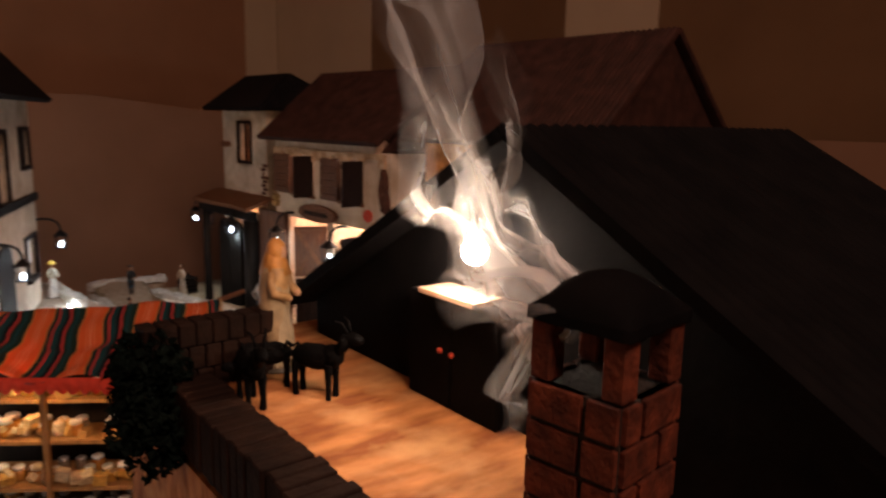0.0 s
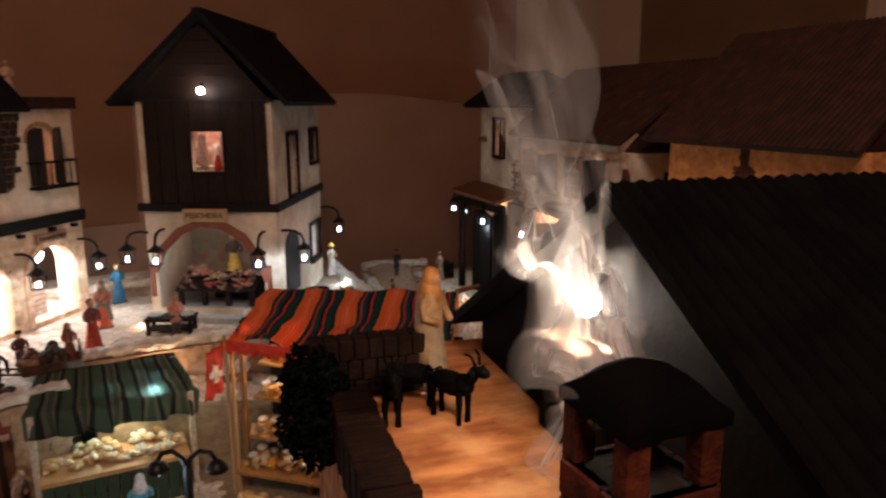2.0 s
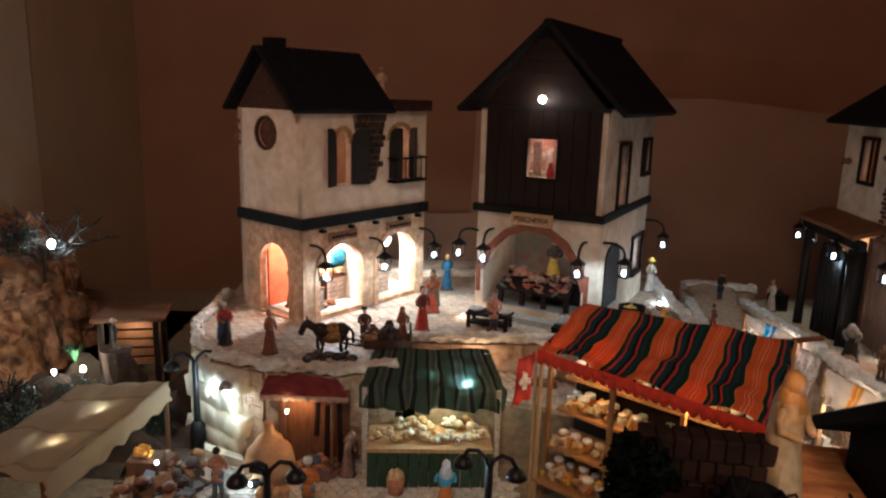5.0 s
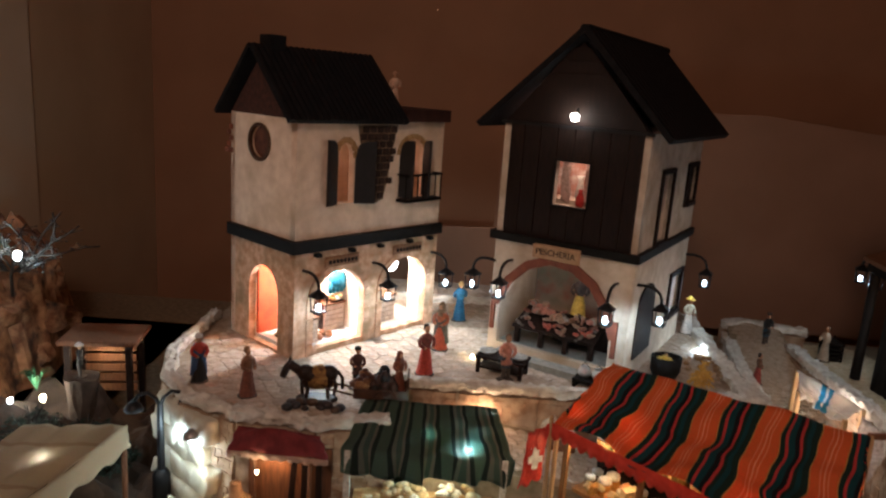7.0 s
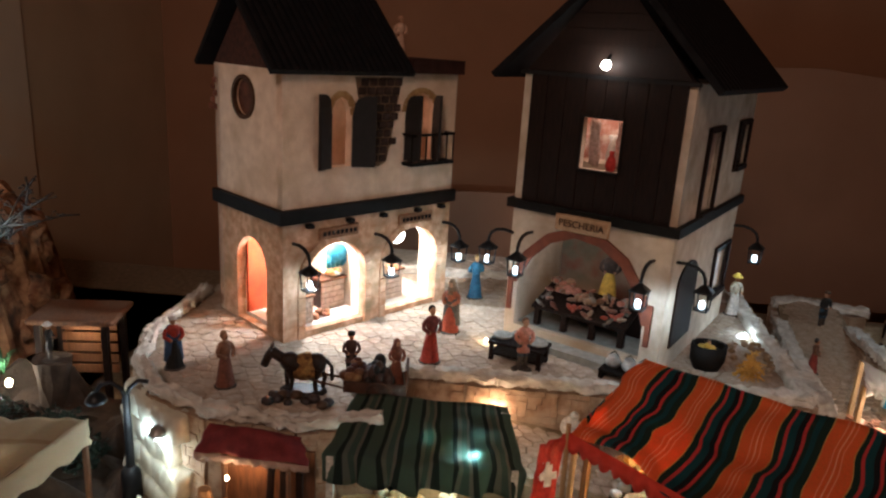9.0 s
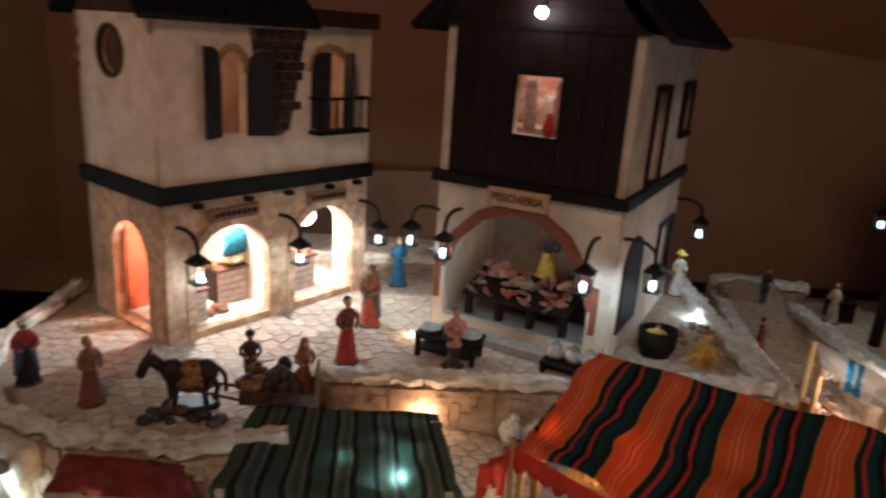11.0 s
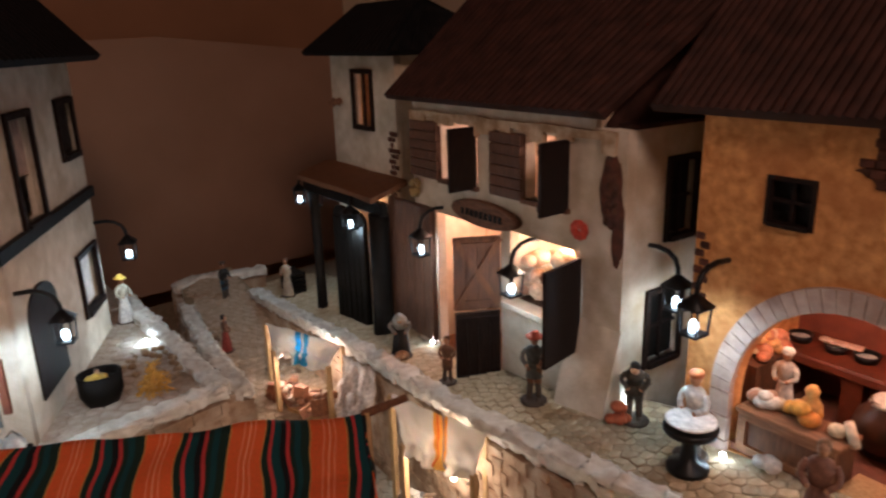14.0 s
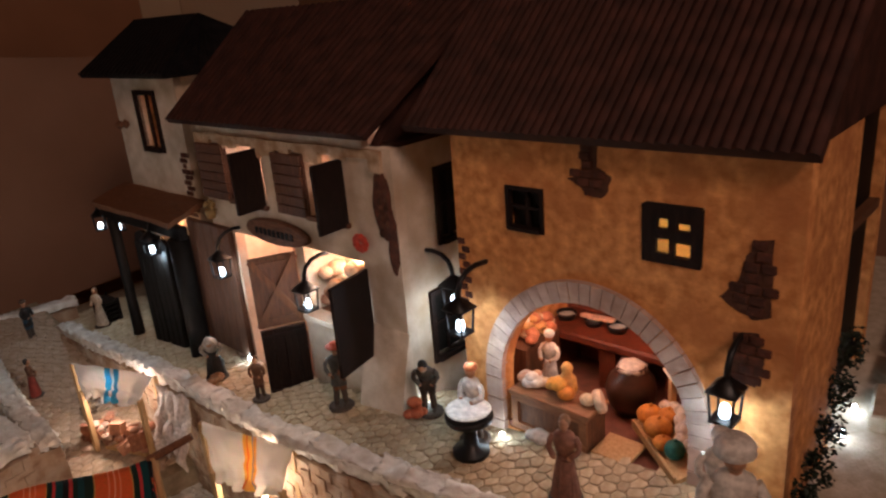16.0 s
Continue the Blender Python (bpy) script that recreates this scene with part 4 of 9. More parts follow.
figurine("woman_figurine", (0.914, 0.509, street_z(0.509)), 0.105, (0.22, 0.10, 0.07), (0.26, 0.12, 0.08), (0.30, 0.17, 0.09), "small painted woman in a reddish brown dress", -80)
figurine("cook_figurine", (0.835, 0.321, street_z(0.321)), 0.160, C_WHITE, (0.66, 0.61, 0.54), C_WHITE, "large painted cook in white with a white turban", -70, "turban")
figurine("cook_figurine", (0.915, 0.350, street_z(0.35)), 0.118, C_WHITE, (0.66, 0.61, 0.54), C_WHITE, "small painted cook in white with a white cap", -70, "cap")
figurine("cook_figurine", O_BASE @ Vector((0.091, 0.067, 0.080)), 0.090, C_WHITE, (0.66, 0.60, 0.52), C_WHITE, "small painted cook in white behind the counter", -95, "cap", base=False)
figurine("boatman_figurine", (0.551, 1.430, PG), 0.062, (0.04, 0.05, 0.06), C_BLACK, (0.12, 0.08, 0.05), "small painted seller sitting in a dark tub", 10)
figurine("shepherdess_figurine", (0.205, 0.076, TZ), 0.074, (0.34, 0.25, 0.15), (0.40, 0.22, 0.09), (0.50, 0.21, 0.05), "painted shepherdess in a cream robe and orange hood", 30, "hood", cloak=(0.36, 0.24, 0.13))
figurine("fishwife_figurine", TOWER @ Vector((0.170, 0.118, 0.080)), 0.120, C_YEL, (0.09, 0.06, 0.05), C_BLACK, "small painted fishmonger in a yellow apron behind the counter", -10, base=False)
MZ = -0.300
figurine("man_figurine", (-0.353, 0.952, MZ), 0.108, (0.05, 0.07, 0.10), (0.38, 0.15, 0.07), C_BLACK, "small painted man in an orange waistcoat stretching an arm", 170, skirt=False)
figurine("man_figurine", (-0.178, 0.904, MZ), 0.112, (0.10, 0.22, 0.28), C_ORANGE, C_WHITE, "small painted man in orange with white hair", 170, "cap", skirt=False)
figurine("woman_figurine", (0.070, 0.903, MZ), 0.112, C_ORANGE, (0.10, 0.42, 0.60), (0.60, 0.64, 0.66), "small painted woman in orange with a blue scarf", 180, "hood")
figurine("potter_figurine", (-0.120, 1.040, MZ), 0.100, (0.28, 0.17, 0.14), (0.34, 0.22, 0.17), (0.36, 0.25, 0.18), "small painted stooping woman in dusty pink", 60, "hood", bend=15)
figurine("man_figurine", (-0.690, 1.330, -0.150), 0.075, C_BLACK, C_BLACK, C_WHITE, "small painted man in black by the hut", 100, "brim", skirt=False)
figurine("man_figurine", (0.640, 1.310, -0.270), 0.090, (0.12, 0.06, 0.04), (0.25, 0.13, 0.08), C_BLACK, "small painted porter by the lane wall", 60, skirt=False)


# ---- wall lanterns and lamp posts ----
def make_lantern():
    lan = thing("wall_lantern", Matrix(), "black wall lantern with a bent arm and lit cool white panes", "lantern", "wall lanterns")
    bm = B()
    tube(bm, [(0, 0, 0.026), (0, 0.001, 0.036), (0, 0.006, 0.047), (0, 0.018, 0.055), (0, 0.034, 0.058), (0, 0.058, 0.056)], 0.0034, 8)
    part("arm", bm, BLACKIRON, lan)
    bm = B()
    lathe(bm, [(0.0215, 0.012), (0.0215, 0.0145), (0.006, 0.026), (0.003, 0.029)], seg=4)
    bm.transform(Matrix.Rotation(math.radians(45), 4, "Z"))
    part("cap", bm, BLACKIRON, lan)
    for sx in (-1, 1):
        for sy in (-1, 1):
            bm = B()
            rod(bm, (sx * 0.0105, sy * 0.0105, -0.018), (sx * 0.0125, sy * 0.0125, 0.013), 0.0015, 0.0015, 5)
            part("post", bm, BLACKIRON, lan)
    bm = B()
    box(bm, -0.012, 0.012, -0.012, 0.012, -0.021, -0.0175)
    part("tray", bm, BLACKIRON, lan)
    bm = B()
    lathe(bm, [(0.0040, -0.017), (0.0052, -0.014), (0.0050, -0.006), (0.0030, -0.003)], seg=8)
    part("light_tube", bm, LAMP_GLASS, lan, "glowing cool white bulb")
    return lan


lantern = make_lantern()
FRONT_S, FRONT_T = (-0.7475, 0.6642), (0.5175, 0.8555)
FRONT_R = (0.991, -0.133)
LANTERNS = [(-0.203, 1.366, 0.037, FRONT_S), (-0.072, 1.513, 0.028, FRONT_S), (0.058, 1.659, 0.028, FRONT_S), (0.120, 1.560, 0.058, (0.8555, -0.5175)),
            (0.175, 1.461, 0.067, FRONT_T), (0.385, 1.334, 0.063, FRONT_T), (0.504, 1.364, 0.060, (-0.8555, 0.5175)), (0.719, 1.719, 0.058, (-0.8555, 0.5175)),
            (1.157, 1.798, 0.081, (0.9, -0.4)), (1.190, 1.780, 0.070, FRONT_R), (1.082, 1.484, 0.087, FRONT_R), (1.042, 1.219, 0.094, FRONT_R),
            (1.011, 0.981, 0.088, FRONT_R), (1.080, 0.755, 0.106, (0.133, 0.991)), (0.976, 0.676, 0.127, FRONT_R), (0.957, 0.357, 0.107, FRONT_R)]
for i, (x, y, z, (dx, dy)) in enumerate(LANTERNS):
    near_wall = i == len(LANTERNS) - 1
    m = pose(x, y, z, 0, 0, math.degrees(math.atan2(dy, dx)) - 90)
    if i:
        copy_thing(lantern, m)
    else:
        lantern.matrix_world = m
    lamp("lantern_light", (x - dx * 0.002, y - dy * 0.002, z - 0.030), 0.06 if near_wall else 0.07 if 1.0 < x < 1.1 and y < 1.0 else 0.095, COOL, 0.005)


def lamp_post(place, height, turn, label):
    post = thing("lamp_post", pose(*place, 0, 0, turn), label, "street lamp", "double lamp posts")
    bm = B()
    lathe(bm, [(0.016, 0), (0.016, 0.05), (0.011, 0.06), (0.009, 0.062)], seg=12)
    part("base", bm, BLACKIRON, post)
    bm = B()
    rod(bm, (0, 0, 0.05), (0, 0, height - 0.02), 0.0075, 0.006, 10)
    part("pole", bm, BLACKIRON, post)
    for s in (-1, 1):
        bm = B()
        tube(bm, [(0, 0, height - 0.03), (s * 0.006, 0, height - 0.012), (s * 0.020, 0, height), (s * 0.036, 0, height - 0.003), (s * 0.044, 0, height - 0.016)], 0.0038, 8)
        arm = part("arm", bm, BLACKIRON, post)
        bm = B()
        lathe(bm, [(0.017, -0.012), (0.016, -0.006), (0.010, 0.002), (0.003, 0.006)], (s * 0.044, 0, height - 0.020), 14)
        part("shade", bm, BLACKIRON, arm)
        bm = B()
        ball(bm, (s * 0.044, 0, height - 0.033), 0.005, seg=8)
        part("bulb", bm, LED, arm, "small white bulb")
    return post


lamp_post((-0.449, 1.150, MZ), 0.216, 20, "black double-armed lamp post beside the market wall")
lamp_post((-0.215, 0.740, MZ), 0.195, 10, "black double-armed lamp post among the stalls")
lamp_post((0.130, 0.750, MZ), 0.210, -25, "black double-armed lamp post before the bread stall")
lamp("post_light", (-0.41, 1.13, -0.16), 0.10, COOL)
lamp("post_light", (0.09, 0.76, -0.14), 0.08, COOL)


# ---- fittings of the shop house ----
SHUTTERS = mat("black_shutter_boards", (0.020, 0.016, 0.014), None, 60, 0.6, 0.4)
shutter(shop, (0.106, -0.002), 0.038, 0.333, 0.472, -157, SHUTTERS, 0.43)
shutter(shop, (0.153, -0.001), 0.046, 0.333, 0.468, -28, SHUTTERS, 0.43)
shutter(shop, (0.291, -0.001), 0.036, 0.337, 0.470, -70, SHUTTERS, 0.43)
shutter(shop, (0.371, -0.001), 0.036, 0.337, 0.470, -110, SHUTTERS, 0.43)
bm = B()
box(bm, 0.283, 0.406, -0.030, 0.0, 0.327, 0.334)
part("balcony_floor", bm, BLACKWOOD, shop)
bm = B()
box(bm, 0.283, 0.406, -0.030, -0.026, 0.388, 0.393)
box(bm, 0.283, 0.287, -0.026, 0.0, 0.388, 0.393)
box(bm, 0.402, 0.406, -0.026, 0.0, 0.388, 0.393)
part("balcony_rail", bm, BLACKWOOD, shop)
for i in range(7):
    bm = B()
    x = 0.285 + i * 0.0198
    rod(bm, (x, -0.028, 0.334), (x, -0.028, 0.390), 0.0017, 0.0017, 6)
    part("baluster", bm, BLACKWOOD, shop)
SOOT = mat("sooty_plaster", (0.30, 0.19, 0.11), (0.075, 0.042, 0.025), 45, 0.95, 0.8)
SOOTBRICK = mat("sooty_stone", (0.055, 0.028, 0.018), (0.028, 0.014, 0.010), 90, 0.9, 0.7, 300, vary=0.3)
bm = B()
prism(bm, [(0.196, 0.335), (0.186, 0.38), (0.176, 0.42), (0.168, 0.46), (0.158, 0.503), (0.276, 0.503), (0.268, 0.47), (0.258, 0.43), (0.252, 0.38), (0.240, 0.338), (0.220, 0.328)], -0.0012, 0.004)
bmesh.ops.subdivide_edges(bm, edges=bm.edges, cuts=3, use_grid_fill=True)
rough_edges(bm, 0.0015, 8, 60)
part("bare_patch", bm, SOOT, shop, "dark patch where plaster has fallen")
brick_patch(shop, [(r, a, b) for r, (a, b) in enumerate([(1.2, 2.6), (0.8, 3.0), (0.4, 3.4), (0.2, 3.6), (0.0, 3.8), (0.0, 3.9), (-0.2, 4.0), (-0.2, 4.2), (-0.4, 4.4), (-0.6, 4.6)])],
            0.021, 0.0165, (0.172, 0.337), SOOTBRICK, -0.0030)
brick_patch(shop, [(r, 0, 1.1 - 0.06 * r) for r in range(5)], 0.018, 0.013, (0.0, 0.42), BRICK, 0.0, Matrix.Translation((0, 0.235, 0)) @ pose(0, 0, 0, 0, 0, 90) @ pose(0, 0, 0))
RING = mat("ochre_arch_stain", (0.48, 0.30, 0.13), (0.34, 0.19, 0.08), 60, 0.9, 0.6)
voussoirs(shop, 0.104, 0.152, 0.43, 0.466, 0.012, 0.002, 7, RING)
voussoirs(shop, 0.290, 0.372, 0.435, 0.472, 0.012, 0.002, 9, RING)
SIGNWOOD = mat("sign_board_wood", (0.34, 0.18, 0.10), (0.20, 0.10, 0.05), 50, 0.8, 0.6, stretch=(0.8, 6, 6))
for x0, x1, z in ((0.077, 0.172, 0.196), (0.279, 0.376, 0.198)):
    sb = sign_board(shop, x0, x1, z, z + 0.024, 0.0, SIGNWOOD)
    for k in range(8):
        bm = B()
        xx = x0 + 0.009 + k * (x1 - x0 - 0.018) / 7.4
        box(bm, xx, xx + 0.006, -0.0082, -0.006, z + 0.008, z + 0.016)
        part("letter_bar", bm, BLACKWOOD, sb)
frame_ring = B()
n = 24
for i in range(n):
    a0, a1 = 2 * math.pi * i / n, 2 * math.pi * (i + 1) / n
    pts = [(0.132 + r * math.cos(a), 0.455 + r * math.sin(a)) for r, a in ((0.034, a0), (0.041, a0), (0.041, a1), (0.034, a1))]
    prism(frame_ring, pts, -0.004, 0.004)
frame_ring.transform(left_m)
part("round_window_frame", frame_ring, mat("brown_trim", (0.08, 0.04, 0.02)), shop)
bm = B()
prism(bm, [(0.132 + 0.0335 * math.cos(2 * math.pi * i / 24), 0.455 + 0.0335 * math.sin(2 * math.pi * i / 24)) for i in range(24)], 0.007, 0.010)
bm.transform(left_m)
part("pane", bm, mat("red_brown_panel", (0.17, 0.065, 0.035), (0.07, 0.026, 0.016), 45, 0.8, 0.6), shop, "red-brown panel in the round window")
# contents of the two lit shops
WHITEBRICK = mat("pale_brick", (0.62, 0.50, 0.40), (0.50, 0.36, 0.27), 60, 0.85, 0.5, vary=0.1)


def brick_block(name, m, w, d, h, cols, rows, label, category="counter"):
    blk = thing(name, m, label, category)
    bm = B()
    box(bm, 0.002, w - 0.002, 0.002, d - 0.002, 0, h - 0.002)
    part("core", bm, MORTAR, blk)
    bw, bh = w / cols, h / rows
    for r in range(rows):
        for c in range(cols + 1):
            x0, x1 = (c - 0.5 * (r % 2)) * bw, (c + 1 - 0.5 * (r % 2)) * bw
            x0, x1 = max(0, x0), min(w, x1)
            if x1 - x0 > 0.004:
                bm = B()
                box(bm, x0 + 0.0008, x1 - 0.0008, 0, 0.004, r * bh + 0.0008, (r + 1) * bh - 0.0008)
                part("brick", bm, WHITEBRICK, blk)
    bm = B()
    box(bm, -0.003, w + 0.003, -0.003, d, h, h + 0.005)
    part("top", bm, BROWNWOOD, blk)
    return blk


brick_block("brick_counter", SHOP @ pose(0.045, 0.03, 0.014), 0.045, 0.05, 0.055, 3, 5, "low pale brick counter inside the lit shop")
brick_block("brick_counter", SHOP @ pose(0.262, 0.045, 0.014), 0.080, 0.05, 0.064, 5, 5, "low pale brick counter inside the lit shop")
brick_block("brick_counter", SHOP @ pose(0.142, 0.075, 0.014), 0.060, 0.05, 0.062, 3, 5, "pale brick shop counter heaped with goods")


HEAPED = {"logs": "log", "fish_basket": "fish", "loaves": "loaf", "bundles": "parcel", "cheese_rounds": "cheese", "counter_food": "morsel",
          "garlic_bulbs": "garlic", "red_bundle": "parcel", "basket_load": "roll", "pots": "pot", "fruit": "fruit_piece", "bread": "roll",
          "pottery": "pot", "straw_load": "sack", "jug_load": "jug", "bundle_heap": "parcel", "lemons": "lemon", "jar_heap": "jar",
          "oranges": "orange"}


def heap(name, m, n, size, spread, colours, label, category, seed=1, flat=0.7, kind="", mixed=False):
    """A heap of small rounded goods, each one a part."""
    rnd = random.Random(seed)
    skins = [paint(*c) for c in colours]
    ob = None if kind else thing(name, m, label, category)
    bm = B()
    for i in range(n):
        r = size * rnd.uniform(0.7, 1.25)
        x, y = rnd.uniform(-1, 1) * spread[0], rnd.uniform(-1, 1) * spread[1]
        z = r * flat + (1 - abs(x) / spread[0]) * spread[2] * rnd.random()
        if mixed and rnd.random() < 0.55:
            spin = Matrix.Translation((x, y, z)) @ Euler((rnd.uniform(-0.5, 0.5), rnd.uniform(-0.5, 0.5), rnd.uniform(0, 3))).to_matrix().to_4x4()
            a, b, c = (r * rnd.uniform(0.4, 1.4) for _ in range(3))
            box(bm, -a, a, -b, b, -c, c, spin, rnd.randrange(len(colours)))
        else:
            ball(bm, (x, y, z), r, (1, rnd.uniform(0.8, 1.3), flat), 8, rnd.randrange(len(colours)))
        if ob:
            part(HEAPED.get(name, "package"), bm, skins, ob)
            bm = B()
    if ob:
        bm.free()
        return ob
    ob = part(name, bm, skins, None)
    ob.matrix_world = m
    return tagged(ob, label, category, kind=kind)


heap("goods_heap", SHOP @ pose(0.173, 0.095, 0.081), 22, 0.008, (0.030, 0.022, 0.012), [(0.65, 0.50, 0.30), (0.6, 0.32, 0.12), (0.75, 0.72, 0.66)], "small loaves and cheeses heaped on the counter", "food", 3)
heap("logs", SHOP @ pose(0.115, 0.045, 0.014), 16, 0.008, (0.022, 0.008, 0.006), [(0.42, 0.18, 0.07), (0.30, 0.13, 0.06)], "small split logs stacked by the shop counter", "firewood", 4)
bm = B()
ball(bm, (0, 0, 0), 0.026, (1.0, 0.6, 0.85), 14)
for i in range(5):
    tube(bm, [(-0.02 + 0.01 * i, 0, 0.0), (-0.025 + 0.012 * i, -0.006, -0.016), (-0.02 + 0.011 * i, 0, -0.028)], 0.006, 6)
wares = part("hanging_cloth", bm, paint(0.03, 0.22, 0.32), None)
wares.matrix_world = SHOP @ pose(0.186, 0.085, 0.132)
tagged(wares, "bunched teal cloth hanging at the shop's back", "cloth")
bm = B()
ball(bm, (0, 0, 0), 0.019, seg=14)
g = part("globe_lamp", bm, glowing("lit_globe", (1.0, 0.95, 0.88), 9.0), None)
g.matrix_world = SHOP @ pose(0.298, 0.024, 0.170)
tagged(g, "white lit globe hanging in the shop arch", "lamp")
figurine("baker_figurine", SHOP @ Vector((0.055, 0.11, 0.014)), 0.115, (0.30, 0.07, 0.03), (0.40, 0.10, 0.04), (0.50, 0.12, 0.05), "painted figure in red standing in the glowing side arch", 130, "hood")
bm = B()
box(bm, T, 0.090, 0.155, 0.163, 0.014, 0.21)
# the arch's red light is put into this wall's colour
part("partition", bm, mat("red_lit_wall", (0.60, 0.12, 0.04), (0.45, 0.08, 0.03), 40, 0.9, 0.3), shop)
lamp("shop_light", SHOP @ Vector((0.130, 0.080, 0.205)), 2.1, (0.97, 0.97, 1.0))
lamp("shop_light", SHOP @ Vector((0.320, 0.080, 0.205)), 2.1, (0.97, 0.97, 1.0))
# red light of the side arch, its source unseen
lamp("oven_glow", SHOP @ Vector((0.045, 0.10, 0.200)), 0.16, (1.0, 0.22, 0.06))
lamp("upper_light", SHOP @ Vector((0.135, 0.10, 0.45)), 0.045, (1.0, 0.52, 0.32))
lamp("upper_light", SHOP @ Vector((0.330, 0.10, 0.45)), 0.04, (1.0, 0.48, 0.30))
figurine("statuette", SHOP @ Vector((0.318, 0.06, 0.540)), 0.082, (0.80, 0.50, 0.34), (0.80, 0.50, 0.34), (0.70, 0.40, 0.26), "small terracotta statuette standing on the shop's terrace", 20)

# ---- fittings of the tower ----
W, D = 0.3224, 0.450
sb = sign_board(tower, 0.100, 0.208, 0.248, 0.279, -0.012, mat("pale_sign", (0.52, 0.34, 0.20), (0.40, 0.24, 0.13), 60, 0.8, 0.4), "PESCHERIA", 0.0185)
TRIM = mat("rust_arch_trim", (0.24, 0.075, 0.040), (0.16, 0.05, 0.03), 50, 0.8, 0.4)
outer = [(0.004, 0.06), (0.004, 0.125), (0.034, 0.187), (0.080, 0.232), (0.138, 0.254), (0.196, 0.247), (0.246, 0.216), (0.286, 0.160), (0.303, 0.10), (0.303, 0.06)]
inner = [(0.022, 0.06), (0.022, 0.12), (0.05, 0.175), (0.09, 0.215), (0.14, 0.235), (0.19, 0.228), (0.235, 0.200), (0.27, 0.15), (0.287, 0.10), (0.287, 0.06)]
for i in range(9):
    if i in (0, 8):
        continue
    bm = B()
    prism(bm, [inner[i], outer[i], outer[i + 1], inner[i + 1]], -0.007, 0.002)
    part("arch_trim", bm, TRIM, tower)
for x in (0.0, 0.289):
    bm = B()
    box(bm, x + 0.004, x + 0.014, -0.006, 0.002, 0.06, 0.14)
    part("arch_trim", bm, TRIM, tower)
frame_round(tower, 0.1284, 0.2048, 0.367, 0.460, 0.004, BLACKWOOD, -0.006, 0.002)
for y0, y1, z0, z1 in ((0.117, 0.200, 0.294, 0.445), (0.340, 0.420, 0.363, 0.448), (0.312, 0.415, 0.085, 0.182)):
    fr = frame_round(tower, y0, y1, z0, z1, 0.010, DARKWOOD, 0.0, 0.006)
    fr.matrix_basis = Matrix.Translation((W, 0, 0)) @ side_m
bm = B()
prism(bm, arch(0.056, 0.178, 0.045, 0.165, 0.206), -0.004, 0.008)
bm.transform(Matrix.Translation((W, 0, 0)) @ side_m)
part("side_door", bm, DARKWOOD, tower, "dark arched wooden door")
bm = B()
box(bm, W - 0.010, W - 0.006, 0.340, 0.420, 0.363, 0.448)
part("pane", bm, DARKWOOD, tower)
bm = B()
box(bm, W - 0.014, W - 0.010, 0.312, 0.415, 0.085, 0.182)
part("curtain", bm, mat("white_curtain", (0.75, 0.66, 0.58), None, 40, 0.9), tower, "pale lit curtain")
bm = B()
for k in range(5):
    box(bm, W - 0.012, W - 0.008, 0.124 + k * 0.015, 0.132 + k * 0.015, 0.36, 0.44)
part("blind", bm, mat("pale_blind", (0.60, 0.42, 0.34)), tower)
bm = B()
ball(bm, (0.166, -0.020, 0.553), 0.0085, seg=12)
part("bulb", bm, BULB, tower, "bright bare bulb under the gable")
bm = B()
rod(bm, (0.166, -0.006, 0.570), (0.166, -0.020, 0.559), 0.003, 0.003, 8)
part("bulb_holder", bm, BLACKIRON, tower)
lamp("gable_light", TOWER @ Vector((0.166, -0.034, 0.556)), 0.06, (1.0, 0.86, 0.70), 0.008)
# upper room seen through the window
bm = B()
box(bm, T, W - T, 0.13, 0.14, BAND, EAVE)
part("partition", bm, mat("pink_room_wall", (0.60, 0.34, 0.26), (0.42, 0.17, 0.12), 45, 0.9, 0.3, dirt=(0.75, 0.66, 0.58), dirt_scale=40), tower)
bm = B()
box(bm, 0.10, 0.22, 0.04, 0.10, BAND, 0.374)
part("sill_table", bm, WHITEWASH, tower, "white table under the window")
bm = B()
lathe(bm, [(0.007, 0), (0.007, 0.022), (0.003, 0.030), (0.003, 0.040)], seg=10)
o = part("bottle", bm, paint(0.65, 0.04, 0.02), None)
o.matrix_world = TOWER @ pose(0.183, 0.055, 0.374)
tagged(o, "small red bottle on the upstairs table", "bottle")
bm = B()
lathe(bm, [(0.008, 0), (0.011, 0.012), (0.006, 0.040), (0.009, 0.052)], seg=10)
o = part("vase", bm, paint(0.72, 0.68, 0.60), None)
o.matrix_world = TOWER @ pose(0.160, 0.070, 0.374)
tagged(o, "small white vase on the upstairs table", "vase")
lamp("upper_light", TOWER @ Vector((0.165, 0.045, 0.505)), 0.20, (1.0, 0.70, 0.58))
# fish counter
counter = thing("fish_counter", TOWER @ pose(0.05, 0.02, 0.03), "dark wooden fish counter spread with pink and silver fish", "counter")
for x in (0.005, 0.065, 0.125, 0.185):
    bm = B()
    box(bm, x, x + 0.012, 0.004, 0.016, 0, 0.036)
    part("leg", bm, DARKWOOD, counter)
bm = B()
prism(bm, [(0.0, 0.036), (0.0, 0.042), (0.085, 0.070), (0.085, 0.064)], 0.0, 0.20)
bm.transform(Matrix(((0, 1, 0, 0), (1, 0, 0, 0), (0, 0, 1, 0), (0, 0, 0, 1))))
part("tray_board", bm, DARKWOOD, counter)
rnd = random.Random(5)
FISH = [paint(0.30, 0.15, 0.11, 0.3), paint(0.24, 0.10, 0.07, 0.3), paint(0.18, 0.16, 0.14, 0.25), paint(0.34, 0.23, 0.16, 0.3), paint(0.45, 0.11, 0.07, 0.3)]
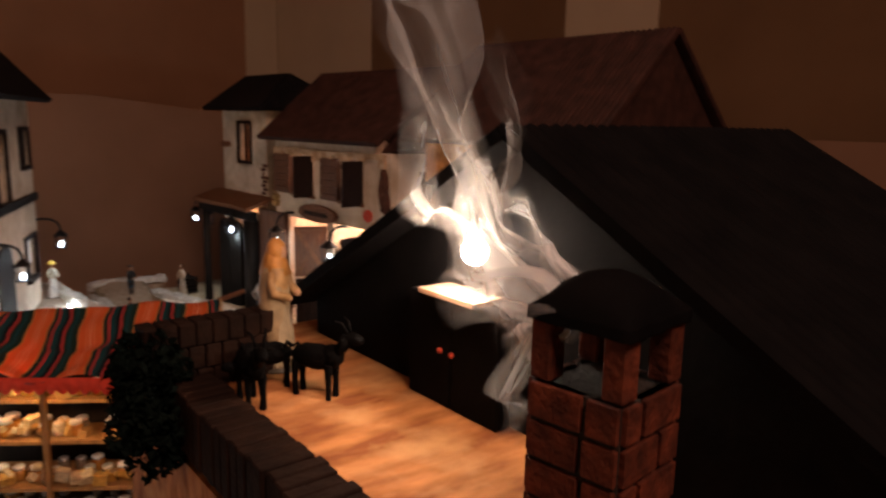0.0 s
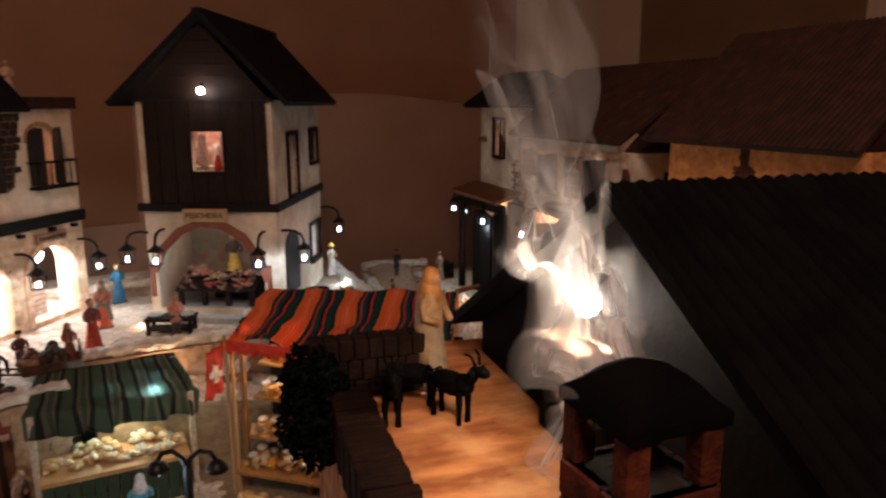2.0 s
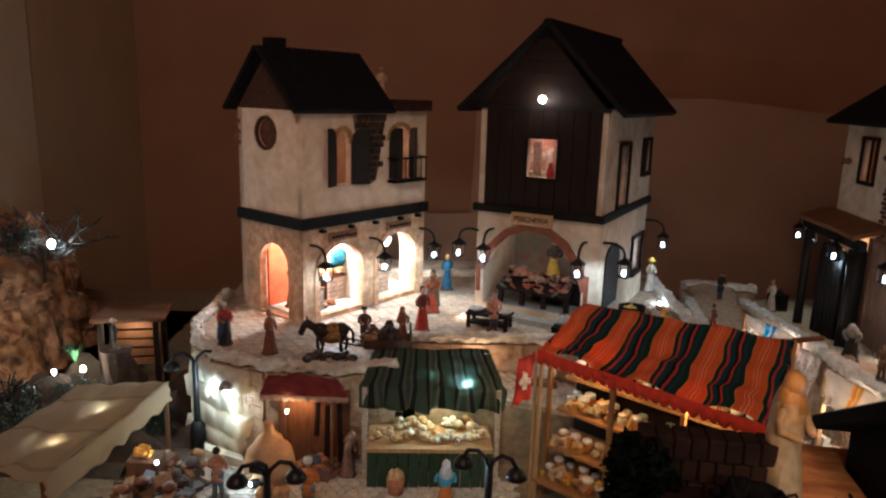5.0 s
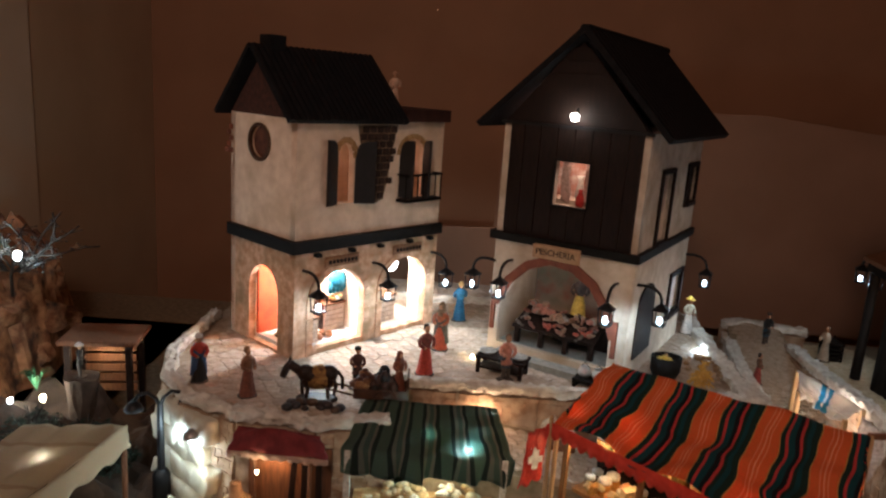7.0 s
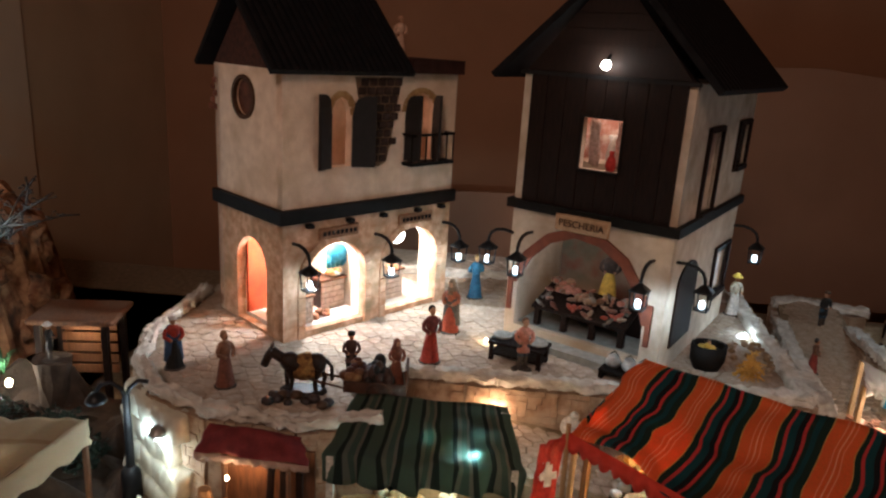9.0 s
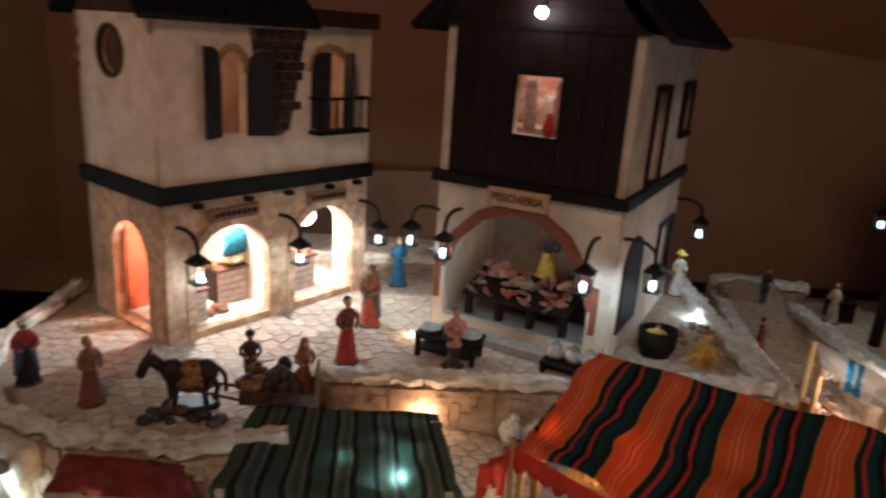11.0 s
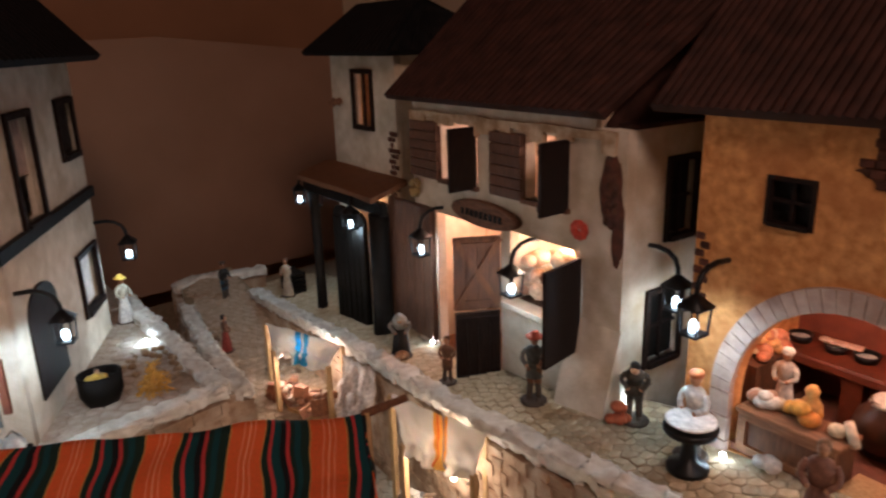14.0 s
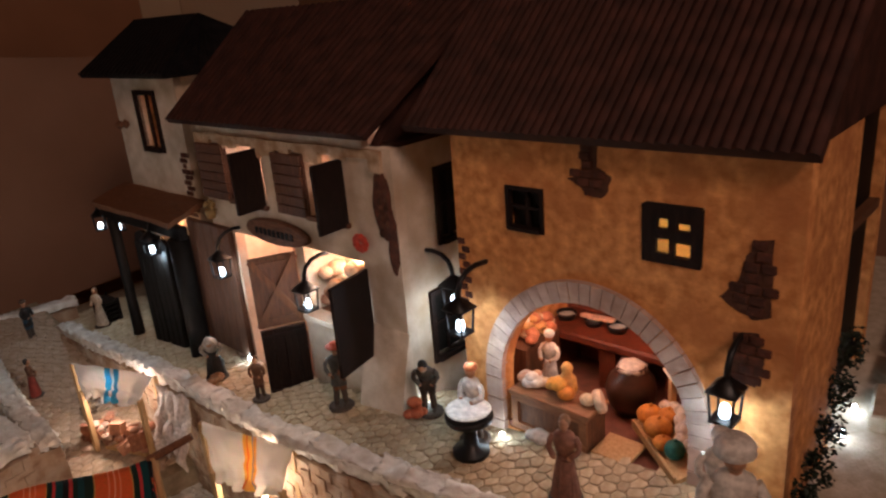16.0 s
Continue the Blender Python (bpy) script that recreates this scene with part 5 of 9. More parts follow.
for i in range(46):
    x, y = rnd.uniform(0.01, 0.19), rnd.uniform(0.006, 0.08)
    bm = B()
    lathe(bm, [(0.001, -0.012), (0.0042, -0.005), (0.0050, 0.002), (0.0030, 0.009), (0.0012, 0.012), (0.004, 0.017)], seg=7)
    bm.transform(Matrix.Rotation(math.radians(90), 4, "X"))
    o = part("fish", bm, FISH[i % 5], counter)
    o.matrix_basis = pose(x, y, 0.045 + y * 0.33, 18, 0, rnd.uniform(0, 360))
bm = B()
box(bm, 0.12, 0.26, 0.100, 0.16, 0.03, 0.080)
part("podium", bm, DARKWOOD, tower)
for i, (x, y, n) in enumerate(((0.075, 0.095, 18), (0.105, 0.075, 16), (0.235, 0.080, 16), (0.150, 0.060, 14))):
    heap("fish_basket", TOWER @ pose(x, y, 0.034 + 0.036 + 0.33 * y * 0.9), n, 0.0085, (0.024, 0.016, 0.014), [(0.36, 0.24, 0.16), (0.46, 0.20, 0.15), (0.30, 0.27, 0.23), (0.22, 0.12, 0.07)], "baskets of pink and grey fish on the counter", "food", 120 + i)
lamp("fish_light", TOWER @ Vector((0.15, 0.07, 0.24)), 0.05, (1.0, 0.76, 0.62))
bm = B()
box(bm, T, W - T, 0.20, 0.21, 0.03, BAND - 0.02)
part("partition", bm, mat("dim_back_wall", (0.34, 0.22, 0.16), (0.18, 0.16, 0.11), 18, 0.9, 0.3, dirt=(0.28, 0.10, 0.06), dirt_scale=20), tower)
bm = B()
box(bm, 0.010, 0.022, 0.016, 0.20, 0.03, 0.22)
part("side_lining", bm, WHITEWASH, tower)


# ---- fittings of the whitewashed house ----
UP = 0.060
DOORWOOD = mat("stained_door_boards", (0.13, 0.06, 0.033), (0.075, 0.035, 0.02), 45, 0.6, 0.5, 180, stretch=(5, 5, 0.8))
for hx, w, ang in ((0.089, 0.086, -176), (0.189, 0.054, -88), (0.305, 0.075, -174), (0.396, 0.056, -86)):
    z0 = 0.300 if hx < 0.2 else 0.299
    if ang < -120:
        leaf = part("shutter", box(B(), hx - w, hx, -0.004, 0.0, z0 + UP, z0 + UP + 0.099), DOORWOOD, middle, "brown boarded shutter folded back on the wall")
        for i in range(6):
            part("board", box(B(), hx - w, hx - 0.001, -0.010, -0.004, z0 + UP + i * 0.0165, z0 + UP + i * 0.0165 + 0.0155, bevel=0.0012), DOORWOOD, leaf)
    else:
        shutter(middle, (hx, -0.002), w, z0 + UP, z0 + UP + 0.100, ang, DARKWOOD)
for x0, x1, z0, z1 in ((0.090, 0.190, 0.303, 0.399), (0.306, 0.394, 0.303, 0.401)):
    bm = B()
    box(bm, x0 - 0.004, x1 + 0.004, -0.008, 0.012, z0 + UP - 0.007, z0 + UP)
    part("window_sill", bm, BROWNWOOD, middle)
# stable door: broad leaf folded back on the wall, upper leaf with a cross, lower leaf swung out
bm = B()
box(bm, -0.084, 0.064, -0.006, -0.001, 0.050, 0.246 + UP)
leaf = part("door_leaf", bm, DOORWOOD, middle, "wide brown plank door leaf folded back")
for i in range(5):
    part("board", box(B(), -0.084 + i * 0.0296, -0.0555 + i * 0.0296, -0.010, -0.006, 0.050, 0.245 + UP, bevel=0.001), DOORWOOD, leaf)
lf = shutter(middle, (0.250, -0.004), 0.076, 0.176, 0.236 + UP, -117, DOORWOOD, cross=True, flip=True)
lf.name = "upper_door"
lf = shutter(middle, (0.248, -0.004), 0.074, 0.046, 0.171, -115, DARKWOOD, flip=True)
lf.name = "lower_door"
lf = shutter(middle, (0.424, -0.002), 0.085, 0.100 + UP, 0.238 + UP, -78, DARKWOOD, cross=True)
bm = B()
box(bm, 0.262, 0.424, -0.014, 0.016, 0.122 + UP, 0.131 + UP)
part("shop_sill", bm, WHITEWASH, middle)
bm = B()
lathe(bm, [(0.086, 0), (0.086, 0.006), (0.080, 0.010)], seg=24, squash=0.25)
bm.transform(pose(0.212, -0.002, 0.262 + UP, 90, 0, 0))
sg = part("sign", bm, mat("dark_sign_wood", (0.20, 0.095, 0.050), (0.10, 0.045, 0.025), 70, 0.8, 0.8, stretch=(0.8, 5, 5)), middle, "oval brown wooden sign")
for k in range(9):
    bm = B()
    box(bm, 0.160 + k * 0.012, 0.167 + k * 0.012, -0.0135, -0.0115, 0.256 + UP, 0.267 + UP)
    part("letter_bar", bm, BLACKWOOD, sg)
bm = B()
for i in range(9):
    a = i * 0.7
    ball(bm, (0.425 + 0.010 * math.cos(a), -0.010, 0.280 + UP + 0.008 * math.sin(a)), 0.007, (1, 0.6, 1), 7)
part("wall_flower", bm, paint(0.55, 0.06, 0.03), middle, "red flower pot on the wall")
bm = B()
lathe(bm, [(0.008, 0), (0.011, 0.014), (0.009, 0.016)], (0.020, -0.012, 0.262 + UP), 10)
for i in range(6):
    ball(bm, (0.020 + 0.008 * math.cos(i), -0.012 + 0.006 * math.sin(i), 0.282 + UP + 0.004 * (i % 3)), 0.005, seg=6)
part("flower_pot", bm, paint(0.34, 0.24, 0.10), middle, "small potted plant on a bracket")
STONE = mat("bare_stones", (0.13, 0.055, 0.03), (0.07, 0.03, 0.018), 70, 0.9, 0.8, vary=0.3)
for px, pz, rx, rz in ((0.470, 0.340, 0.018, 0.052), (0.4845, 0.288, 0.010, 0.052)):
    bm = B()
    lathe(bm, [(1.0, 0.0), (0.95, 0.0016), (0.6, 0.002)], seg=22)
    bm.transform(Matrix.Translation((px, 0, pz + UP)) @ Matrix.Rotation(math.radians(90), 4, "X") @ Matrix.Diagonal((rx, rz, 1, 1)))
    rough_edges(bm, 0.003, px * 40, 90)
    part("bare_patch", bm, DARKBRICK, middle, "dark patch where plaster has fallen")
rnd = random.Random(11)
for r in range(8):
    for c in range(2):
        if abs(r - 3.5) < 3.3 or c == 0:
            bm = B()
            ball(bm, (0.4645 + c * 0.0125 + rnd.uniform(-0.001, 0.001) + 0.0006 * r, -0.001, 0.297 + UP + r * 0.0122 + c * 0.003), 0.0066, (0.95, 0.4, 0.85), 8)
            part("stone", bm, STONE, middle)
# sloping buttress at the corner
bm = B()
prism(bm, [(-0.055, -0.01), (0.0, 0.21), (0.004, 0.21), (0.004, -0.01)], 0.405, 0.497)
bm.transform(Matrix(((0, 1, 0, 0), (1, 0, 0, 0), (0, 0, 1, 0), (0, 0, 0, 1))))
bmesh.ops.subdivide_edges(bm, edges=bm.edges, cuts=3, use_grid_fill=True)
rough_edges(bm, 0.003, 4, 30)
part("buttress", bm, WHITEWASH, middle)
frm = frame_round(middle, 0.055, 0.12, 0.09 + UP, 0.19 + UP, 0.008, DARKWOOD, 0.0, 0.005)
frm.matrix_basis = Matrix.Translation((0.495, 0, 0)) @ side_m
frm = frame_round(middle, 0.085, 0.135, 0.27 + UP, 0.37 + UP, 0.008, DARKWOOD, 0.0, 0.005)
frm.matrix_basis = Matrix.Translation((0.495, 0, 0)) @ side_m
for x0, x1, z0, z1 in ((0.055, 0.12, 0.09 + UP, 0.19 + UP), (0.085, 0.135, 0.27 + UP, 0.37 + UP)):
    xm, zm = (x0 + x1) / 2, (z0 + z1) / 2
    pane = part("pane", box(B(), x0, x1, 0.008, 0.010, z0, z1), BLACKWOOD, middle, "dark window pane")
    pane.matrix_basis = Matrix.Translation((0.495, 0, 0)) @ side_m
    for bar in (box(B(), xm - 0.002, xm + 0.002, 0.002, 0.007, z0, z1), box(B(), x0, x1, 0.003, 0.0075, zm - 0.002, zm + 0.002)):
        o = part("glazing_bar", bar, DARKWOOD, middle)
        o.matrix_basis = Matrix.Translation((0.495, 0, 0)) @ side_m
bm = B()
box(bm, 0.018, 0.477, 0.150, 0.158, 0.03, 0.44)
part("partition", bm, mat("warm_inner_wall", (0.62, 0.44, 0.30), (0.48, 0.30, 0.18), 30, 0.9, 0.3), middle)
M_F = middle.matrix_world
for i, (x, z) in enumerate(((0.32, 0.20), (0.36, 0.20), (0.39, 0.205), (0.30, 0.19))):
    heap("loaves", M_F @ pose(x, 0.05 + 0.01 * i, 0.131 + UP - 0.004), 12, 0.009, (0.018, 0.015, 0.030), [(0.62, 0.40, 0.20), (0.5, 0.26, 0.12), (0.70, 0.56, 0.40)],
         "bread and sacks heaped behind the shop window", "food", 20 + i)
for i, (x, y, z, n) in enumerate(((0.288, 0.040, 0.150, 12), (0.300, 0.085, 0.150, 14), (0.340, 0.060, 0.150, 12))):
    heap("bundles", M_F @ pose(x, y, z + UP - 0.02), n, 0.015, (0.022, 0.015, 0.075), [(0.74, 0.60, 0.46), (0.66, 0.42, 0.28), (0.50, 0.24, 0.14), (0.76, 0.70, 0.62)],
         "pale sacks and brown bundles piled up in the shop window", "goods", 150 + i, flat=0.85)
bm = B()
box(bm, 0.263, 0.425, 0.022, 0.125, 0.03, 0.128 + UP)
part("window_bench", bm, BROWNWOOD, middle)
bm = B()
for k in range(4):
    box(bm, 0.308, 0.392, 0.050, 0.075, 0.306 + UP + k * 0.023, 0.309 + UP + k * 0.023)
for k in range(4):
    for i in range(6):
        ball(bm, (0.316 + i * 0.0138, 0.060, 0.3155 + UP + k * 0.023), 0.006, (1, 1, 1.1), 6, 1)
part("shelf", bm, [PALEWOOD, paint(0.70, 0.66, 0.60)], middle, "shelves of white jars upstairs")
lamp("room_glow", M_F @ Vector((0.125, 0.07, 0.236 + UP)), 0.42, (1.0, 0.55, 0.38))
lamp("room_glow", M_F @ Vector((0.345, 0.06, 0.236 + UP)), 0.42, (1.0, 0.68, 0.50))
lamp("room_glow", M_F @ Vector((0.125, 0.08, 0.405 + UP)), 0.20, (1.0, 0.58, 0.44))
lamp("room_glow", M_F @ Vector((0.340, 0.08, 0.405 + UP)), 0.20, (1.0, 0.62, 0.50))
# plaster carried up to the roof, with its broken edge
bm = B()
box(bm, 0.0, 0.440, 0.001, 0.012, E0 - 0.001, E0 + 0.019)
part("eave_plaster", bm, WHITEWASH, middle)
bm = B()
x = 0.0
rnd = random.Random(9)
while x < 0.46:
    w = rnd.uniform(0.012, 0.03)
    box(bm, x, x + w, -0.006, 0.004, E0 - 0.008 - rnd.uniform(0.004, 0.026), E0 - 0.002)
    x += w
rough_edges(bm, 0.003, 2, 60)
eave = part("eave_patch", bm, mat("bare_eave_stone", (0.62, 0.48, 0.34), (0.36, 0.23, 0.13), 60, 0.95, 0.9), middle)
tagged(eave, "broken tan stones along the eave", kind="stuff")

# ---- fittings of the ochre house ----
O_F = ochre.matrix_world
W1 = 0.392
fr = frame_round(ochre, 0.087, 0.131, 0.338, 0.382, 0.005, DARKWOOD, 0.0, 0.002)
bm = B()
box(bm, 0.083, 0.135, 0.012, 0.016, 0.334, 0.386)
part("pane", bm, BLACKWOOD, ochre, "dark window pane")
bm = B()
box(bm, 0.107, 0.111, 0.004, 0.010, 0.334, 0.386)
box(bm, 0.083, 0.135, 0.004, 0.010, 0.358, 0.362)
part("glazing_bar", bm, DARKWOOD, ochre)
part_mesh("window_board", pierced([(0.258, 0.325), (0.257, 0.386), (0.262, 0.389), (0.318, 0.388), (0.322, 0.383), (0.321, 0.325)],
                                  [rect(0.274, 0.286, 0.362, 0.373), rect(0.295, 0.309, 0.362, 0.370), rect(0.273, 0.287, 0.336, 0.352), rect(0.293, 0.310, 0.334, 0.349)], 0.006,
                                  Matrix.Translation((0, -0.002, 0))), DARKWOOD, ochre, "dark board window with four small lights")
bm = B()
box(bm, 0.261, 0.319, 0.010, 0.011, 0.328, 0.386)
part("paper_blind", bm, striped("oiled_paper", [(0, (0.75, 0.60, 0.36)), (0.5, (0.72, 0.56, 0.32))], 0, 1.0), ochre, "pale paper behind the window board")
lamp("attic_light", O_F @ Vector((0.295, 0.045, 0.358)), 0.14, (1.0, 0.70, 0.40))


def bare_patch(parent, outline, material, seed, y=-0.0008):
    """A ragged hollow of bare wall with a thin dark bed, for bricks to stand in."""
    bm = B()
    prism(bm, outline, y, 0.003)
    bmesh.ops.subdivide_edges(bm, edges=bm.edges, cuts=3, use_grid_fill=True)
    for v in bm.verts:
        d = 0.003 * noise.noise_vector(Vector((v.co.x * 120, seed, v.co.z * 120)))
        v.co.x, v.co.z = v.co.x + d.x, v.co.z + d.z
    part("bare_patch", bm, material, parent, "dark ragged patch where plaster has fallen")


BED = mat("brown_brick_bed", (0.115, 0.048, 0.026), (0.06, 0.026, 0.016), 70, 0.95, 0.8)
bare_patch(ochre, [(0.168, 0.404), (0.186, 0.410), (0.185, 0.452), (0.206, 0.452), (0.205, 0.418), (0.221, 0.410), (0.219, 0.396), (0.210, 0.384), (0.194, 0.388), (0.180, 0.397)], BED, 2)
brick_patch(ochre, [(0, 1.6, 2.4), (1, 0.6, 2.2), (2, 0.4, 2.6), (3, 0.9, 1.6), (4, 1.2, 1.9), (5, 0.8, 1.6)], 0.0150, 0.0098, (0.165, 0.386), DARKBRICK, -0.001)
bare_patch(ochre, [(0.340, 0.302), (0.356, 0.318), (0.362, 0.342), (0.374, 0.366), (0.388, 0.368), (0.389, 0.290), (0.372, 0.284), (0.354, 0.292)], BED, 3)
brick_patch(ochre, [(r, a, b) for r, (a, b) in enumerate([(1.6, 2.4), (0.2, 2.2), (0.4, 2.6), (0.8, 2.2), (1.2, 2.6), (1.4, 2.2), (1.6, 2.6)])], 0.0158, 0.0112, (0.342, 0.287), DARKBRICK, -0.001)
bare_patch(ochre, [(0.354, 0.214), (0.352, 0.244), (0.362, 0.268), (0.380, 0.270), (0.386, 0.240), (0.380, 0.212)], BED, 4)
brick_patch(ochre, [(r, 0.0, 1.6) for r in range(5)], 0.0155, 0.0108, (0.355, 0.214), DARKBRICK, -0.001)
brick_patch(ochre, [(r, 0, 0.9) for r in range(9)], 0.014, 0.0105, (-0.001, 0.215), DARKBRICK, 0.0)
# the kitchen behind the arch
KITCHEN = mat("terracotta_wall", (0.22, 0.06, 0.030), (0.14, 0.038, 0.020), 40, 0.9, 0.4)
bm = B()
box(bm, 0.018, 0.374, 0.226, 0.234, 0.055, 0.300)
part("partition", bm, KITCHEN, ochre)
bm = B()
box(bm, 0.019, 0.373, 0.003, 0.225, 0.002, 0.0585)
part("kitchen_floor", bm, mat("red_clay_floor", (0.20, 0.075, 0.045), (0.13, 0.05, 0.03), 50, 0.8, 0.4), ochre)
hearth = thing("hearth", O_F @ pose(0.026, 0.138, 0.0585), "red-brown masonry hearth with pans on top", "hearth")
HEARTH = mat("red_hearth", (0.15, 0.036, 0.016), (0.09, 0.022, 0.010), 60, 0.5, 0.4)
bm = B()
box(bm, 0.0, 0.22, 0.0, 0.085, 0.062, 0.076, bevel=0.003)
part("hearth_top", bm, HEARTH, hearth)
for x in (0.0, 0.095, 0.195):
    bm = B()
    box(bm, x, x + 0.025, 0.006, 0.085, 0.0, 0.062)
    part("pier", bm, HEARTH, hearth)
bm = B()
box(bm, 0.025, 0.195, 0.070, 0.085, 0.0, 0.062)
part("hearth_back", bm, HEARTH, hearth)
for x, r in ((0.020, 0.016), (0.066, 0.015), (0.104, 0.016)):
    pan = thing("pan", O_F @ pose(0.026 + x, 0.180, 0.1345), "small black iron pan on the hearth", "pan", "pans on the hearth")
    bm = B()
    lathe(bm, [(r * 0.8, 0), (r, 0.010), (r * 0.9, 0.010), (r * 0.72, 0.003)], seg=14)
    part("bowl", bm, BLACKIRON, pan)
    bm = B()
    lathe(bm, [(r * 0.82, 0.004), (r * 0.80, 0.0055)], seg=14)
    part("food", bm, paint(0.45, 0.50, 0.48), pan)
bm = B()
box(bm, -0.022, 0.022, -0.006, 0.006, 0.0, 0.003)
ball(bm, (-0.022, 0, 0.002), 0.009, (1, 0.8, 0.35), 8)
o = part("wooden_paddle", bm, paint(0.66, 0.45, 0.34), None)
o.matrix_world = O_F @ pose(0.102, 0.180, 0.1460, 0, 0, 8)
tagged(o, "pale wooden paddle resting on the pans", "paddle")
heap("cheese_rounds", O_F @ pose(0.042, 0.095, 0.14), 30, 0.010, (0.016, 0.034, 0.036), [(0.66, 0.34, 0.12), (0.70, 0.52, 0.34), (0.55, 0.20, 0.10)], "stacked yellow and orange cheese rounds at the arch", "food", 31)
bm = B()
box(bm, 0.020, 0.064, 0.050, 0.132, 0.055, 0.14)
box(bm, 0.066, 0.120, 0.050, 0.084, 0.055, 0.080)
part("cheese_bench", bm, BROWNWOOD, ochre)
jar = thing("storage_jar", O_F @ pose(0.188, 0.112, 0.0585), "big brown clay jar with a cloth cover", "jar")
bm = B()
lathe(bm, [(0.018, 0), (0.031, 0.018), (0.034, 0.036), (0.030, 0.052), (0.020, 0.062), (0.0185, 0.070)], seg=18)
part("body", bm, mat("brown_glaze", (0.075, 0.034, 0.020), (0.035, 0.018, 0.012), 40, 0.35, 0.2), jar)
bm = B()
lathe(bm, [(0.0200, 0.0640), (0.0190, 0.0690), (0.0140, 0.0730), (0.003, 0.0745)], seg=18)
rough_edges(bm, 0.002, 3, 120)
part("cloth_cover", bm, paint(0.70, 0.62, 0.52), jar)
COUNTERWOOD = mat("reddish_counter_wood", (0.30, 0.145, 0.070), (0.19, 0.085, 0.040), 60, 0.7, 0.4, stretch=(1, 6, 6))
counter = thing("cook_counter", facing(1.021, 0.640, street_z(0.60) + 0.003, *ROW), "wooden counter with a framed front before the arch", "counter")
bm = B()
box(bm, 0, 0.120, 0.0, 0.050, 0.048, 0.054, bevel=0.001)
part("counter_top", bm, COUNTERWOOD, counter)
bm = B()
box(bm, 0.004, 0.116, 0.006, 0.046, 0.0, 0.048)
part("body", bm, BROWNWOOD, counter)
bm = B()
for x0, x1, z0, z1 in ((0.004, 0.014, 0, 0.048), (0.106, 0.116, 0, 0.048), (0.014, 0.106, 0, 0.008), (0.014, 0.106, 0.040, 0.048)):
    box(bm, x0, x1, 0.001, 0.006, z0, z1)
part("front_frame", bm, COUNTERWOOD, counter)
for i, (x, y, r, c) in enumerate(((0.02, 0.02, 0.010, C_WHITE), (0.035, 0.032, 0.009, (0.66, 0.5, 0.35)), (0.075, 0.022, 0.012, (0.66, 0.24, 0.04)), (0.070, 0.036, 0.012, (0.70, 0.30, 0.05)), (0.104, 0.025, 0.010, (0.70, 0.55, 0.36)))):
    bm = B()
    ball(bm, (0, 0, r * 0.7), r, (1, 1, 0.75), 12)
    rod(bm, (0, 0, r * 1.2), (0.001, 0, r * 1.6), r * 0.15, r * 0.1, 6)
    o = part("gourd", bm, paint(*c), None)
    o.matrix_world = counter.matrix_world @ pose(x, y, 0.054)
    tagged(o, "small round gourd or bread on the counter", "food", "gourds on the counter")
for i, (x, y, n, r, cols, what) in enumerate(((0.018, 0.030, 10, 0.008, [(0.70, 0.60, 0.48), (0.5, 0.3, 0.2), (0.72, 0.66, 0.58)], "rolls and small bowls on the cook's counter"),
                                               (0.060, 0.030, 7, 0.010, [(0.70, 0.34, 0.06), (0.62, 0.22, 0.04), (0.68, 0.52, 0.34)], "orange squashes piled on the cook's counter"))):
    heap("counter_food", counter.matrix_world @ pose(x, y, 0.054), n, r, (0.014, 0.010, 0.014), cols, what, "food", 140 + i)
big_jug = thing("gourd_jug", counter.matrix_world @ pose(0.068, 0.036, 0.054), "tall orange gourd-shaped jug on the counter", "jug")
bm = B()
lathe(bm, [(0.009, 0), (0.013, 0.008), (0.012, 0.020), (0.006, 0.028), (0.008, 0.036), (0.004, 0.042)], seg=14)
part("body", bm, paint(0.66, 0.34, 0.10), big_jug)
wheel = thing("cheese_round", counter.matrix_world @ pose(0.106, 0.028, 0.054, 0, 70, 30), "pale cheese wheel leaning on the counter", "cheese")
bm = B()
lathe(bm, [(0.014, -0.005), (0.0155, 0.0), (0.014, 0.005)], (0, 0, 0.012), 18)
part("body", bm, paint(0.72, 0.58, 0.42), wheel)
heap("garlic_bulbs", facing(1.004, 0.600, street_z(0.60), *ROW), 5, 0.009, (0.016, 0.006, 0.008), [(0.72, 0.66, 0.60)], "white garlic bulbs leaning on the counter's front", "food", 33)
# stall with ladder rail and pumpkins
stand = thing("produce_stand", O_F @ pose(0.218, 0.064, 0.072, 0, 0, -40.6), "slanted wooden stand with pumpkins, onions and a green jug", "market stall")
bm = B()
prism(bm, [(0.0, 0.002), (0.0, 0.008), (0.050, 0.026), (0.050, 0.020)], 0.0, 0.121)
bm.transform(Matrix(((0, 1, 0, 0), (1, 0, 0, 0), (0, 0, 1, 0), (0, 0, 0, 1))))
part("shelf", bm, PALEWOOD, stand)
bm = B()
box(bm, 0.0, 0.121, -0.004, 0.0, 0.0, 0.012, bevel=0.0008)
part("front_board", bm, PALEWOOD, stand)
for x, y, z0, z1, w in ((0.114, 0.037, 0, 0.066, 0.007), (0.006, 0.046, -0.013, 0.066, 0.004)):
    bm = B()
    box(bm, x - w, x + w, y - w, y + w, z0, z1, bevel=0.0008)
    part("post", bm, PALEWOOD, stand)
bm = B()
rod(bm, (-0.016, 0.046, 0.066), (0.116, 0.037, 0.066), 0.0030, 0.0030, 8)
part("rail", bm, WHITEWASH, stand)
ORANGE, PALE = (0.62, 0.25, 0.04), (0.74, 0.65, 0.55)
